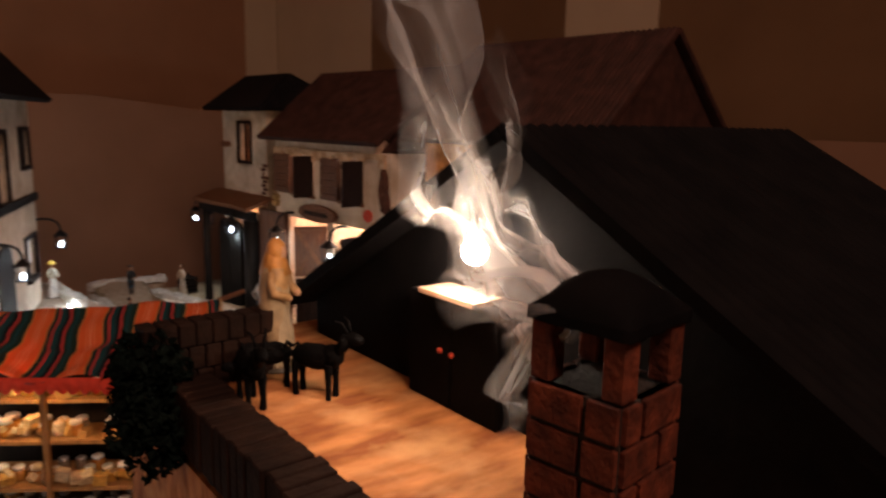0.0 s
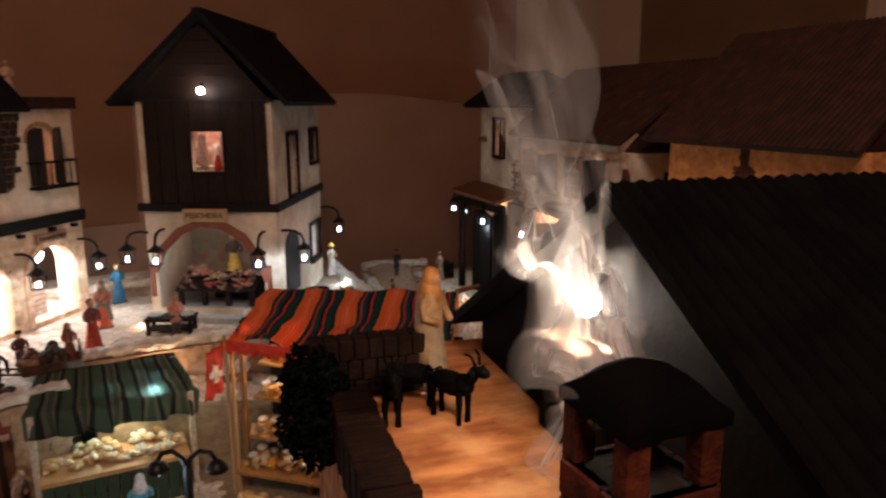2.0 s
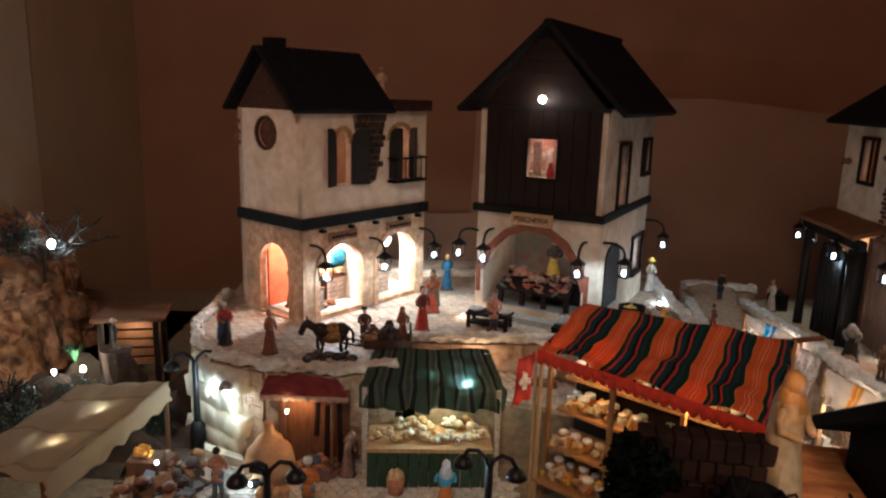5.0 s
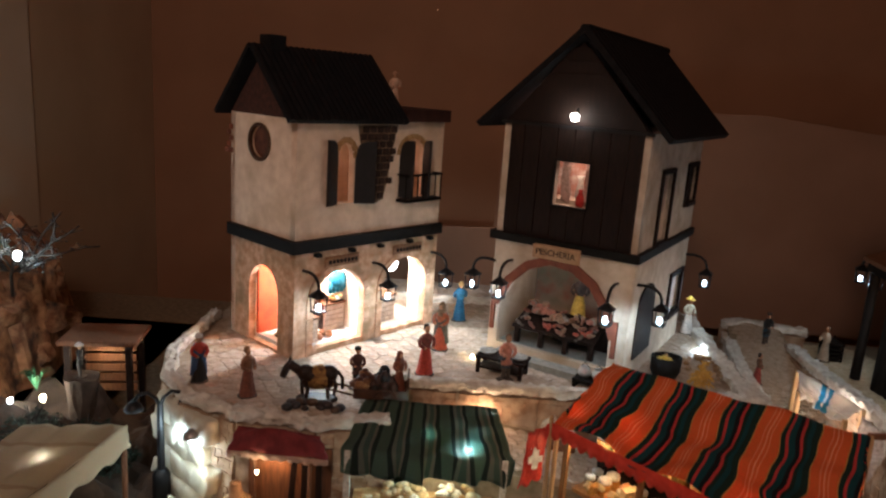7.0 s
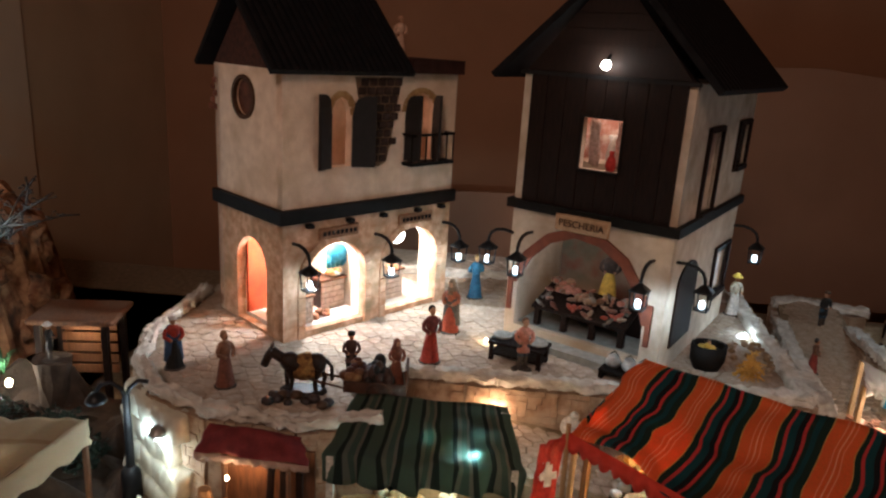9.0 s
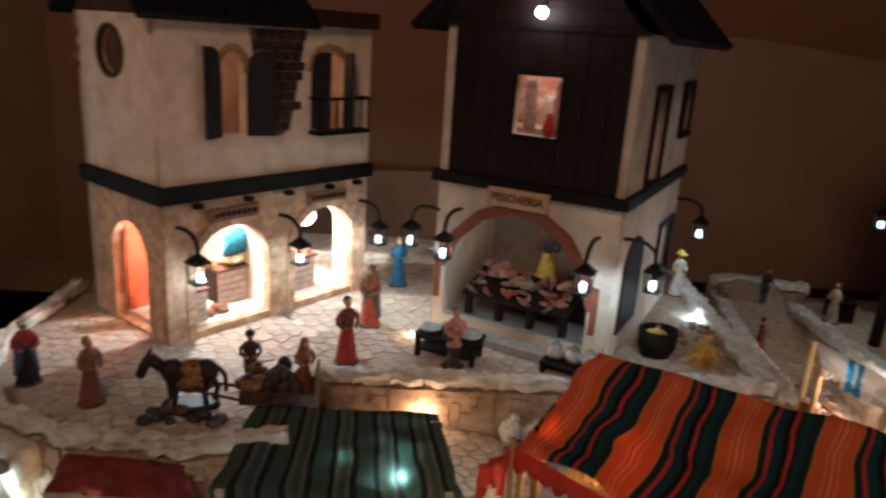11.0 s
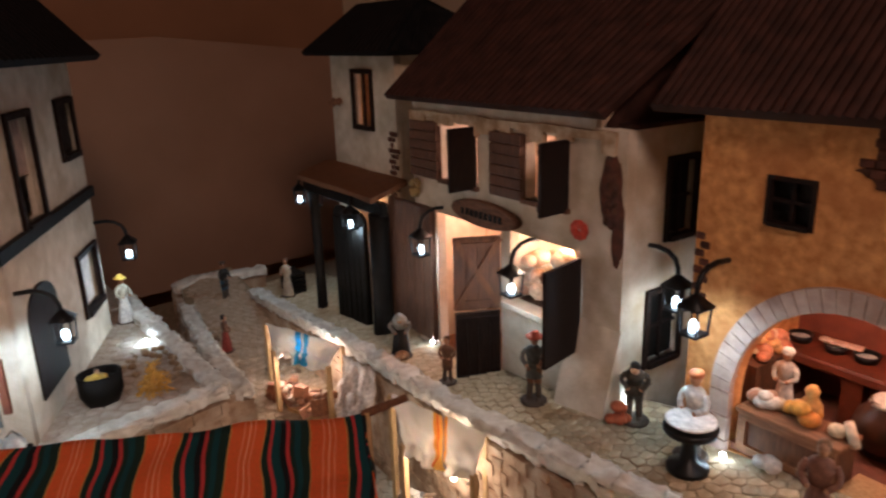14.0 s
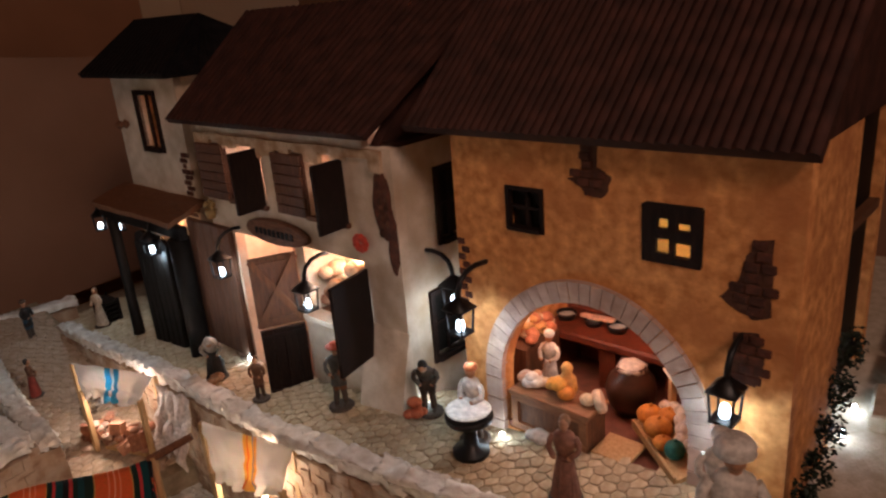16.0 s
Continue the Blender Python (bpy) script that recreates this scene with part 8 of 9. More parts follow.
box(bm, -0.048, 0.052, -0.024, 0.024, 0.022, 0.027)
part("bed", bm, DARKOAK, cart)
for s in (-1, 1):
    bm = B()
    box(bm, -0.048, 0.052, s * 0.024 - 0.0015, s * 0.024 + 0.0015, 0.027, 0.042)
    part("side_board", bm, DARKOAK, cart)
    bm = B()
    rod(bm, (-0.048, s * 0.018, 0.026), (-0.105, s * 0.014, 0.036), 0.002, 0.002, 6)
    part("shaft", bm, DARKOAK, cart)
    bm = B()
    pts = [(0.021 * math.cos(a * math.pi / 9), 0.0, 0.021 * math.sin(a * math.pi / 9)) for a in range(19)]
    tube(bm, pts, 0.0024, 6)
    for a in range(6):
        rod(bm, (0, 0, 0), (0.02 * math.cos(a * math.pi / 3), 0, 0.02 * math.sin(a * math.pi / 3)), 0.0012, 0.0012, 5)
    ball(bm, (0, 0, 0), 0.004, seg=6)
    bm.transform(Matrix.Translation((0.010, s * 0.029, 0.0235)))
    part("wheel", bm, DARKOAK, cart)
bm = B()
box(bm, 0.050, 0.054, -0.026, 0.026, 0.024, 0.068)
part("tailboard", bm, DARKOAK, cart)
heap("straw_load", pose(-0.083, 1.200, PG + 0.027), 30, 0.010, (0.022, 0.018, 0.034), [(0.26, 0.13, 0.05), (0.16, 0.07, 0.03), (0.10, 0.04, 0.025)], "golden brown straw and sacks on the cart", "load", 61)
heap("jug_load", pose(-0.045, 1.200, PG + 0.027), 22, 0.009, (0.024, 0.018, 0.034), [C_BLACK, (0.06, 0.03, 0.02)], "dark jugs packed on the cart", "jugs", 62, flat=1.3)
figurine("carter_figurine", (-0.018, 1.205, PG + 0.027), 0.082, (0.26, 0.09, 0.05), (0.26, 0.09, 0.05), (0.22, 0.08, 0.05), "small painted carter in a reddish brown hooded robe on the cart", 30, "hood", base=False)
figurine("man_figurine", (-0.105, 1.270, PG), 0.088, C_BLACK, (0.10, 0.05, 0.04), C_BLACK, "small painted dark man walking behind the horse", 20, "cap", skirt=False)
heap("bundle_heap", pose(-0.17, 1.165, PG), 16, 0.010, (0.05, 0.014, 0.004), [(0.04, 0.03, 0.025), (0.10, 0.06, 0.035), (0.06, 0.05, 0.05)], "dark bundles and pale pots lying beside the horse", "goods", 63)

table = thing("vendor_table", facing(0.192, 1.400, PG, 0.866, -0.35), "dark wooden street table set with pale trays", "table")
bm = B()
box(bm, -0.055, 0.055, -0.028, 0.028, 0.034, 0.040, bevel=0.001)
part("tabletop", bm, DARKWOOD, table)
for sx in (-1, 1):
    for sy in (-1, 1):
        bm = B()
        box(bm, sx * 0.047 - 0.004, sx * 0.047 + 0.004, sy * 0.022 - 0.004, sy * 0.022 + 0.004, 0, 0.034)
        part("leg", bm, DARKWOOD, table)
bm = B()
box(bm, -0.05, 0.05, -0.02, 0.02, 0.010, 0.014)
part("shelf", bm, DARKWOOD, table)
for x in (-0.034, 0.036):
    bm = B()
    lathe(bm, [(0.010, 0), (0.018, 0.004), (0.019, 0.007), (0.014, 0.0055)], seg=16)
    ob = part("tray", bm, paint(0.42, 0.40, 0.36), None)
    ob.matrix_world = table.matrix_world @ pose(x, 0.0, 0.040)
    tagged(ob, "shallow pale dish on the vendor's table", "dish", "vendor dishes")
bench = thing("pot_bench", facing(0.385, 1.350, PG, 0.866, -0.5), "low black bench with silver pots", "bench")
bm = B()
box(bm, -0.045, 0.045, -0.022, 0.022, 0.014, 0.020, bevel=0.001)
part("seat", bm, BLACKWOOD, bench)
for s in (-1, 1):
    bm = B()
    box(bm, s * 0.04 - 0.004, s * 0.04 + 0.004, -0.02, 0.02, 0, 0.014)
    part("leg", bm, BLACKWOOD, bench)
for i, x in enumerate((-0.026, 0.004, 0.030)):
    pot = thing("silver_pot", bench.matrix_world @ pose(x, 0.002, 0.020), "round shiny silver pot on the black bench", "pot", "silver pots")
    bm = B()
    lathe(bm, [(0.008, 0), (0.014, 0.006), (0.014, 0.014), (0.009, 0.020), (0.010, 0.023)], seg=14)
    part("body", bm, LID, pot)
    bm = B()
    tube(bm, [(-0.010, 0, 0.021), (0, 0, 0.032), (0.010, 0, 0.021)], 0.0012, 6)
    part("handle", bm, BLACKIRON, pot)
tub = thing("black_tub", pose(0.555, 1.437, PG), "black boat-shaped tub holding yellow fruit", "tub")
bm = B()
lathe(bm, [(0.024, 0), (0.033, 0.020), (0.034, 0.052), (0.029, 0.050), (0.026, 0.04)], seg=18, squash=0.8)
part("hull", bm, BLACKWOOD, tub)
heap("lemons", pose(0.548, 1.428, PG + 0.040), 10, 0.007, (0.012, 0.008, 0.008), [C_YEL, (0.72, 0.5, 0.1)], "yellow fruit piled in the black tub", "food", 65)
hay = thing("hay_heap", pose(0.625, 1.400, PG), "small heap of yellow hay in the tower's yard", "hay")
bm = B()
rnd = random.Random(9)
for i in range(90):
    a, r = rnd.uniform(0, 6.28), rnd.uniform(0, 0.022)
    z = rnd.uniform(0, 0.055) * (1 - r / 0.03)
    d = Vector((rnd.uniform(-1, 1), rnd.uniform(-1, 1), rnd.uniform(-0.4, 1))).normalized() * 0.014
    p = Vector((r * math.cos(a), r * math.sin(a), z + 0.006))
    rod(bm, p - d, p + d, 0.0016, 0.0008, 4)
part("straw", bm, mat("yellow_straw", (0.70, 0.42, 0.10), (0.5, 0.26, 0.05), 90, 0.9, 0.2), hay)
heap("gravel", pose(0.665, 1.50, PG), 40, 0.007, (0.05, 0.07, 0.006), [(0.32, 0.20, 0.10), (0.42, 0.30, 0.18)], "small tan stones scattered in the yard", "stones", 66, kind="stuff")
bulb_spot((0.690, 1.615, PG + 0.006), 0.07, COOL)
bulb_spot((0.47, 1.315, PG + 0.006), 0.05, COOL)
bulb_spot((0.13, 1.470, PG + 0.006), 0.04, WARM)

# ---- the stalls along the street wall ----
WHITE1 = (0.74, 0.70, 0.64)
BLUECL = striped("white_cloth_blue_bands", [(0, WHITE1), (0.40, (0.06, 0.28, 0.42)), (0.47, WHITE1), (0.51, (0.06, 0.28, 0.42)), (0.58, WHITE1)], 0, 0.21)
ORANGECL = striped("white_cloth_orange_bands", [(0, WHITE1), (0.42, (0.75, 0.45, 0.10)), (0.455, (0.70, 0.20, 0.05)), (0.47, (0.78, 0.52, 0.14)), (0.51, (0.25, 0.30, 0.40)), (0.52, (0.75, 0.40, 0.10)), (0.55, WHITE1), (0.93, (0.7, 0.3, 0.1)), (0.95, WHITE1)], 0, 0.215)


def wall_stall(label, corners, material, seed, goods, drop):
    st = thing("wall_stall", Matrix(), label, "market stall", "market stalls")
    tagged(cloth("canopy", corners, material, 0.010, 0.008, 3, 40, 12, drop=drop, seed=seed, parent=st), "white cloth with coloured bands")
    for i, (x, y, z) in enumerate(corners):
        bm = B()
        box(bm, x - 0.004, x + 0.004, y - 0.004, y + 0.004, MZ, z - 0.002)
        part("post", bm, PALEWOOD, st)
    a, b, c, d = (Vector(p) for p in corners)
    lo = [a.lerp(c, 0.12), b.lerp(d, 0.12), c.lerp(a, 0.12), d.lerp(b, 0.12)]
    bm = B()
    slab(bm, [(p.x, p.y) for p in lo][::-1], -0.235, -0.228)
    part("counter_top", bm, PALEWOOD, st)
    mid = (a + b + c + d) / 4
    turn = math.degrees(math.atan2((b - a).y, (b - a).x))
    for i, (f, n, rr, cols, what) in enumerate(goods):
        p = a.lerp(b, f).lerp(d.lerp(c, f), 0.5)
        heap("goods_heap", pose(p.x, p.y, -0.228, 0, 0, turn), n, rr, (0.026, 0.024, 0.040), cols, what, "goods", 70 + seed + i, mixed=True)
    return st


BROWNS = [(0.30, 0.12, 0.06), (0.46, 0.22, 0.13), (0.20, 0.09, 0.05), (0.62, 0.46, 0.36)]
wall_stall("market stall under a white cloth with blue bands", [(0.895, 1.530, -0.098), (0.938, 1.330, -0.098), (0.884, 1.296, -0.108), (0.853, 1.428, -0.108)], BLUECL, 1,
           [(0.2, 24, 0.009, BROWNS, "brown baskets and meats under the white cloth"), (0.5, 24, 0.009, BROWNS, "brown baskets and meats under the white cloth"), (0.8, 20, 0.010, BROWNS, "brown baskets and meats under the white cloth")], 0.012)
lamp("stall_light", (0.893, 1.40, -0.135), 0.28, (1.0, 0.72, 0.55), 0.006)
bulb_spot((0.905, 1.43, -0.122), 0.04, COOL, label="miniature bulb under the white cloth")
GREYS = [(0.42, 0.40, 0.37), (0.55, 0.52, 0.48), (0.34, 0.22, 0.15), (0.25, 0.24, 0.23)]
wall_stall("market stall under a white cloth with orange and yellow bands", [(0.858, 1.085, -0.074), (0.866, 0.895, -0.066), (0.815, 0.868, -0.088), (0.798, 0.985, -0.088)], ORANGECL, 2,
           [(0.2, 24, 0.008, GREYS, "grey jars crowded under the banded cloth"), (0.5, 24, 0.008, GREYS, "grey jars crowded under the banded cloth"), (0.8, 24, 0.008, BROWNS, "brown goods crowded under the banded cloth")], 0.014)
lamp("stall_light", (0.835, 0.96, -0.118), 0.26, (1.0, 0.78, 0.60), 0.006)
bulb_spot((0.815, 0.905, -0.110), 0.04, (1.0, 0.8, 0.65), label="miniature bulb under the banded cloth")
tagged(cloth("pale_cloth", [(0.938, 1.320, -0.112), (0.916, 1.20, -0.104), (0.868, 1.175, -0.200), (0.885, 1.290, -0.190)], paint(0.62, 0.52, 0.44), 0.01, 0.02, 4, 24, 14, seed=12), "crumpled pale cloth hung against the street wall", "cloth")
heap("jar_heap", pose(0.750, 1.02, MZ), 30, 0.010, (0.05, 0.03, 0.02), GREYS, "grey jars standing on the market ground", "jars", 80, flat=1.1)
wheel_frame = thing("iron_arch", pose(0.70, 1.14, MZ, 0, 0, -38), "curled black iron arch standing behind the striped stall", "iron frame")
for r in (0.042, 0.030):
    bm = B()
    tube(bm, [(r * math.cos(math.pi * i / 14), 0, 0.12 + r * math.sin(math.pi * i / 14)) for i in range(15)], 0.0035, 6)
    part("hoop", bm, BLACKIRON, wheel_frame)
for x in (-0.042, 0.042):
    bm = B()
    rod(bm, (x, 0, 0), (x, 0, 0.12), 0.0035, 0.0035, 6)
    part("leg", bm, BLACKIRON, wheel_frame)

# ---- the hill, the hut and the cream tent ----
HILL_ROCK = mat("ochre_rock", (0.60, 0.32, 0.16), (0.20, 0.08, 0.035), 30, 0.95, 1.0, 70, dirt=(0.05, 0.028, 0.02), dirt_scale=20)
hill = thing("hill", Matrix(), "rugged ochre cork-bark hill with dark hollows", "hill", kind="structure")
bm = B()
n = 56
grid = []
for j in range(n + 1):
    row = []
    for i in range(n + 1):
        x, y = -1.35 + 0.62 * i / n, 1.12 + 0.98 * j / n
        u, v = (x + 1.20) / 0.25, (y - 1.62) / 0.46
        k = max(0.0, 1 - u * u - v * v)
        ridge = noise.fractal(Vector((x * 9, y * 9, 2.0)), 0.9, 2.1, 5)
        z = -0.30 + 0.34 * min(1, k * 1.6) ** 0.6 + (0.05 * ridge + 0.03 * noise.cell(Vector((x * 22, y * 22, 0)))) * min(1, 4 * k)
        row.append(bm.verts.new((x + 0.012 * noise.noise(Vector((x * 30, y * 30, 1))), y, z)))
    grid.append(row)
for j in range(n):
    for i in range(n):
        bm.faces.new((grid[j][i], grid[j][i + 1], grid[j + 1][i + 1], grid[j + 1][i]))
part("slope", bm, HILL_ROCK, hill)
rnd = random.Random(21)
for i in range(26):
    bm = B()
    a = rnd.uniform(-0.6, 1.5)
    r = rnd.uniform(0.75, 1.02)
    x, y = -1.20 + 0.25 * r * math.cos(a) * 0.95, 1.62 - 0.46 * r * math.sin(a) * 0.95
    z = -0.30 + 0.34 * min(1, max(0, 1 - r * r) * 1.6) ** 0.6
    bmesh.ops.create_icosphere(bm, subdivisions=3, radius=rnd.uniform(0.025, 0.055))
    rough_edges(bm, 0.022, i * 3.3, 28)
    rough_edges(bm, 0.007, i * 1.3, 90)
    ob = part("boulder", bm, HILL_ROCK, hill)
    ob.matrix_basis = pose(x, y, z, rnd.uniform(0, 180), 0, rnd.uniform(0, 180))
bush = thing("dead_shrub", pose(-0.92, 1.52, 0.05), "bare tangled dark shrub on the hilltop", "shrub")
for k in range(22):
    bm = B()
    a = rnd.uniform(0, 6.28)
    p = Vector((0.03 * math.cos(a), 0.03 * math.sin(a), -0.03))
    pts = [p]
    d = Vector((math.cos(a) * 0.6 + 0.3, math.sin(a) * 0.6 - 0.2, 0.7)).normalized()
    for s in range(5):
        d = (d + Vector((rnd.uniform(-0.6, 0.6), rnd.uniform(-0.6, 0.6), rnd.uniform(-0.5, 0.35)))).normalized()
        pts.append(pts[-1] + d * 0.032)
    tube(bm, pts, 0.0024, 5)
    for s in (2, 3, 4):
        for w in range(3):
            q = pts[s] + Vector((rnd.uniform(-1, 1), rnd.uniform(-1, 1), rnd.uniform(-0.4, 0.8))) * 0.022
            rod(bm, pts[s], q, 0.0014, 0.0006, 4)
            ball(bm, q, 0.004, (1, 1, 0.5), 5)
    part("twig", bm, paint(0.05, 0.038, 0.028), bush)
bm = B()
tube(bm, [(0.01, -0.05, -0.08), (0.035, -0.09, -0.02), (0.060, -0.118, 0.020), (0.072, -0.123, 0.032)], 0.004, 6)
part("branch", bm, paint(0.05, 0.038, 0.028), bush, "stout dark branch that holds a bulb")
bulb_spot((-0.848, 1.397, 0.086), 0.42, COOL, 0.008, "bright white bulb shining on the hill")
palm = thing("grass_tuft", pose(-0.775, 1.315, -0.180), "small spiky green grass tuft at the hill's foot", "plant")
for k in range(26):
    bm = B()
    a = rnd.uniform(0, 6.28)
    t = rnd.uniform(0.25, 1.0)
    tip = Vector((math.cos(a) * t * 0.045, math.sin(a) * t * 0.045, 0.065 - 0.03 * t))
    midp = Vector((math.cos(a) * t * 0.02, math.sin(a) * t * 0.02, 0.04))
    side = Vector((-math.sin(a), math.cos(a), 0)) * 0.0022
    v = [bm.verts.new(c) for c in (side * 0.6, -side * 0.6, midp - side, midp + side, tip)]
    bm.faces.new((v[0], v[1], v[2], v[3]))
    bm.faces.new((v[3], v[2], v[4]))
    part("blade", bm, paint(0.06, 0.17, 0.07), palm)
bulb_spot((-0.745, 1.285, -0.180), 0.24, (1.0, 0.88, 0.70), 0.006, "warm white bulb at the hill's foot")
bulb_spot((-0.80, 1.265, -0.180), 0.05, COOL, 0.005)
hut = thing("plank_hut", facing(-0.74, 1.375, -0.30, 0.13, 0.02), "low plank hut with a flat roof and lit slats", "hut")
bm = B()
box(bm, -0.02, 0.145, -0.01, 0.11, 0.200, 0.212, bevel=0.003)
part("roof", bm, BROWNWOOD, hut, "flat brown plank roof")
for x in (0.0, 0.125):
    for y in (0.0, 0.095):
        bm = B()
        box(bm, x - 0.006, x + 0.006, y - 0.006, y + 0.006, 0, 0.20)
        part("post", bm, DARKWOOD, hut)
for i in range(6):
    bm = B()
    box(bm, 0.008, 0.118, 0.080, 0.084, 0.06 + i * 0.024, 0.078 + i * 0.024)
    part("slat", bm, BROWNWOOD, hut)
lamp("hut_light", facing(-0.74, 1.375, -0.30, 0.13, 0.02) @ Vector((0.06, 0.045, 0.170)), 0.14, (1.0, 0.72, 0.42), 0.006)
bm = B()
n = 30
grid = [[bm.verts.new((-0.98 + 0.52 * i / n, 1.02 + 0.36 * j / n, -0.298 + 0.10 * max(0, noise.noise(Vector((i * 0.25, j * 0.25, 4)))) + 0.07 * max(0, 1 - ((i / n - 0.45) / 0.5) ** 2) * (j / n)))
         for i in range(n + 1)] for j in range(n + 1)]
for j in range(n):
    for i in range(n):
        bm.faces.new((grid[j][i], grid[j][i + 1], grid[j + 1][i + 1], grid[j + 1][i]))
tagged(part("soil_bank", bm, SOIL, None), "dark damp soil bank with hollows", "ground", kind="structure")
DARKGREEN_LEAF = [paint(0.018, 0.032, 0.020), paint(0.035, 0.045, 0.022), paint(0.05, 0.03, 0.02)]
bm = B()
bmesh.ops.create_icosphere(bm, subdivisions=3, radius=0.034)
for v in bm.verts:
    v.co.z = max(-0.03, min(0.0, v.co.z)) * 4.6
rough_edges(bm, 0.008, 4, 40)
ledge = part("rock_ledge", bm, SOIL, None)
ledge.location = (-0.690, 1.335, -0.150)
tagged(ledge, "dark rock ledge beside the plank hut", "rock", kind="structure")
for i, (x, y, z, r) in enumerate(((-0.84, 1.15, -0.20, 0.07), (-0.72, 1.20, -0.21, 0.06), (-0.62, 1.22, -0.23, 0.055), (-0.95, 1.06, -0.20, 0.08), (-0.55, 1.18, -0.24, 0.045), (-0.78, 1.08, -0.22, 0.06), (-0.99, 1.50, 0.075, 0.05))):
    leaf_bush("dark_bush", pose(x, y, z), 420, r, 0.7, 0.011, DARKGREEN_LEAF, "low dark leafy bush on the soil bank", "bush", 30 + i)
bulb_spot((-0.725, 1.145, -0.19), 0.02, COOL, 0.003)
bulb_spot((-0.545, 1.135, -0.19), 0.03, COOL, 0.003)

cream = thing("cream_tent", Matrix(), "long cream cloth market tent lit from below", "market stall", "market stalls")
CREAMCL = striped("cream_cloth", [(0, (0.44, 0.36, 0.24)), (0.46, (0.36, 0.27, 0.17)), (0.54, (0.46, 0.38, 0.26))], 1, 0.11)
tagged(cloth("canopy", [(-0.662, 1.090, -0.138), (-0.492, 1.110, -0.132), (-0.566, 0.760, -0.150), (-0.745, 0.800, -0.150)], CREAMCL, 0.012, 0.014, 2, 30, 34, seed=8, parent=cream), "cream cloth roof")
tagged(cloth("side_flap", [(-0.492, 1.110, -0.132), (-0.566, 0.760, -0.150), (-0.556, 0.752, -0.188), (-0.482, 1.100, -0.172)], CREAMCL, 0, 0.010, 6, 40, 6, seed=13, parent=cream), "hanging cream flap")
for x, y, z in ((-0.655, 1.085, -0.145), (-0.496, 1.104, -0.14), (-0.570, 0.768, -0.155), (-0.740, 0.806, -0.155)):
    bm = B()
    rod(bm, (x, y, MZ), (x, y, z), 0.005, 0.005, 7)
    part("post", bm, BROWNWOOD, cream)
bulb_spot((-0.585, 1.012, -0.162), 0.12, (1.0, 0.95, 0.82), 0.005, "white bulb glowing through the cream cloth")
bulb_spot((-0.612, 0.890, -0.166), 0.12, (1.0, 0.95, 0.82), 0.005, "white bulb glowing through the cream cloth")
CLUT = [(0.16, 0.065, 0.035), (0.04, 0.03, 0.025), (0.26, 0.13, 0.06), (0.34, 0.25, 0.18), (0.06, 0.04, 0.035)]
for i, (x, y, n, rr) in enumerate(((-0.425, 1.02, 22, 0.013), (-0.44, 0.95, 24, 0.014), (-0.41, 0.89, 24, 0.014), (-0.46, 0.86, 22, 0.015), (-0.40, 0.82, 24, 0.013), (-0.44, 0.78, 20, 0.014), (-0.50, 0.94, 22, 0.013), (-0.52, 0.86, 24, 0.014), (-0.50, 0.79, 24, 0.013), (-0.36, 0.80, 20, 0.012), (-0.47, 1.03, 18, 0.012))):
    heap("goods_heap", pose(x, y, MZ, 0, 0, 20 * i), n, rr, (0.035, 0.03, 0.045), CLUT, "brown sacks, crates and pots crowded beside the tent", "goods", 90 + i, mixed=True)
heap("oranges", pose(-0.500, 0.995, -0.235), 16, 0.008, (0.018, 0.012, 0.012), [(0.72, 0.32, 0.03), (0.70, 0.24, 0.02)], "bright oranges heaped on a crate", "food", 97)
bm = B()
box(bm, -0.530, -0.470, 0.97, 1.02, MZ, -0.235, bevel=0.003)
tagged(part("crate", bm, BROWNWOOD, None), "wooden crate under the oranges", "crate")
tagged(cloth("maroon_cloth", [(-0.66, 0.66, -0.165), (-0.44, 0.715, -0.165), (-0.43, 0.60, -0.19), (-0.64, 0.56, -0.19)], mat("maroon_cloth_weave", (0.30, 0.06, 0.08), (0.16, 0.03, 0.05), 60, 0.8, 0.3), 0.01, 0.02, 5, 30, 12, seed=15), "shiny maroon cloth over the next stall", "cloth")
heap("goods_heap", pose(-0.54, 0.63, MZ), 30, 0.02, (0.08, 0.04, 0.09), CLUT, "dark goods under the maroon cloth", "goods", 99)
for i, (x, y) in enumerate(((-0.47, 0.97), (-0.36, 0.86), (-0.30, 0.98))):
    bulb_spot((x, y, -0.285 + 0.05 * (i == 0)), 0.03, COOL, 0.003)

# ---- beyond the ochre house: stone stairs, side street ----
ramp("side_street", [(1.02, 0.05), (1.75, 0.05), (1.75, 0.40), (1.48, 0.36), (1.02, 0.30)], lambda x, y: -0.045 + 0.06 * (x - 1.02), -0.30, COBBLE, "pale paved side street rising beside the ochre house")
for i in range(5):
    bm = B()
    box(bm, 1.20 + i * 0.085, 1.285 + i * 0.085, 0.05, 0.245 - 0.010 * i, -0.05, -0.012 + i * 0.013, bevel=0.003)
    rough_edges(bm, 0.002, i, 40)
    tagged(part("stair", bm, COBBLE, None), "broad pale stone step beside the ochre house", "step", kind="structure")
# added bulbs, standing in for the bright pools the lanterns cast
for x, y, watts in ((1.085, 1.245, 0.030), (1.056, 0.806, 0.030), (1.062, 0.945, 0.014), (1.000, 0.640, 0.012)):
    bulb_spot((x, y, street_z(y) + 0.005), watts, COOL, 0.003, "tiny bulb added on the cobbled street for a bright pool")
for x, y in ((1.17, 0.268), (1.23, 0.262), (1.37, 0.272)):
    bulb_spot((x, y, -0.036 + 0.06 * (x - 1.02)), 0.018, COOL, 0.003, "tiny bright bulb lying on the side street")
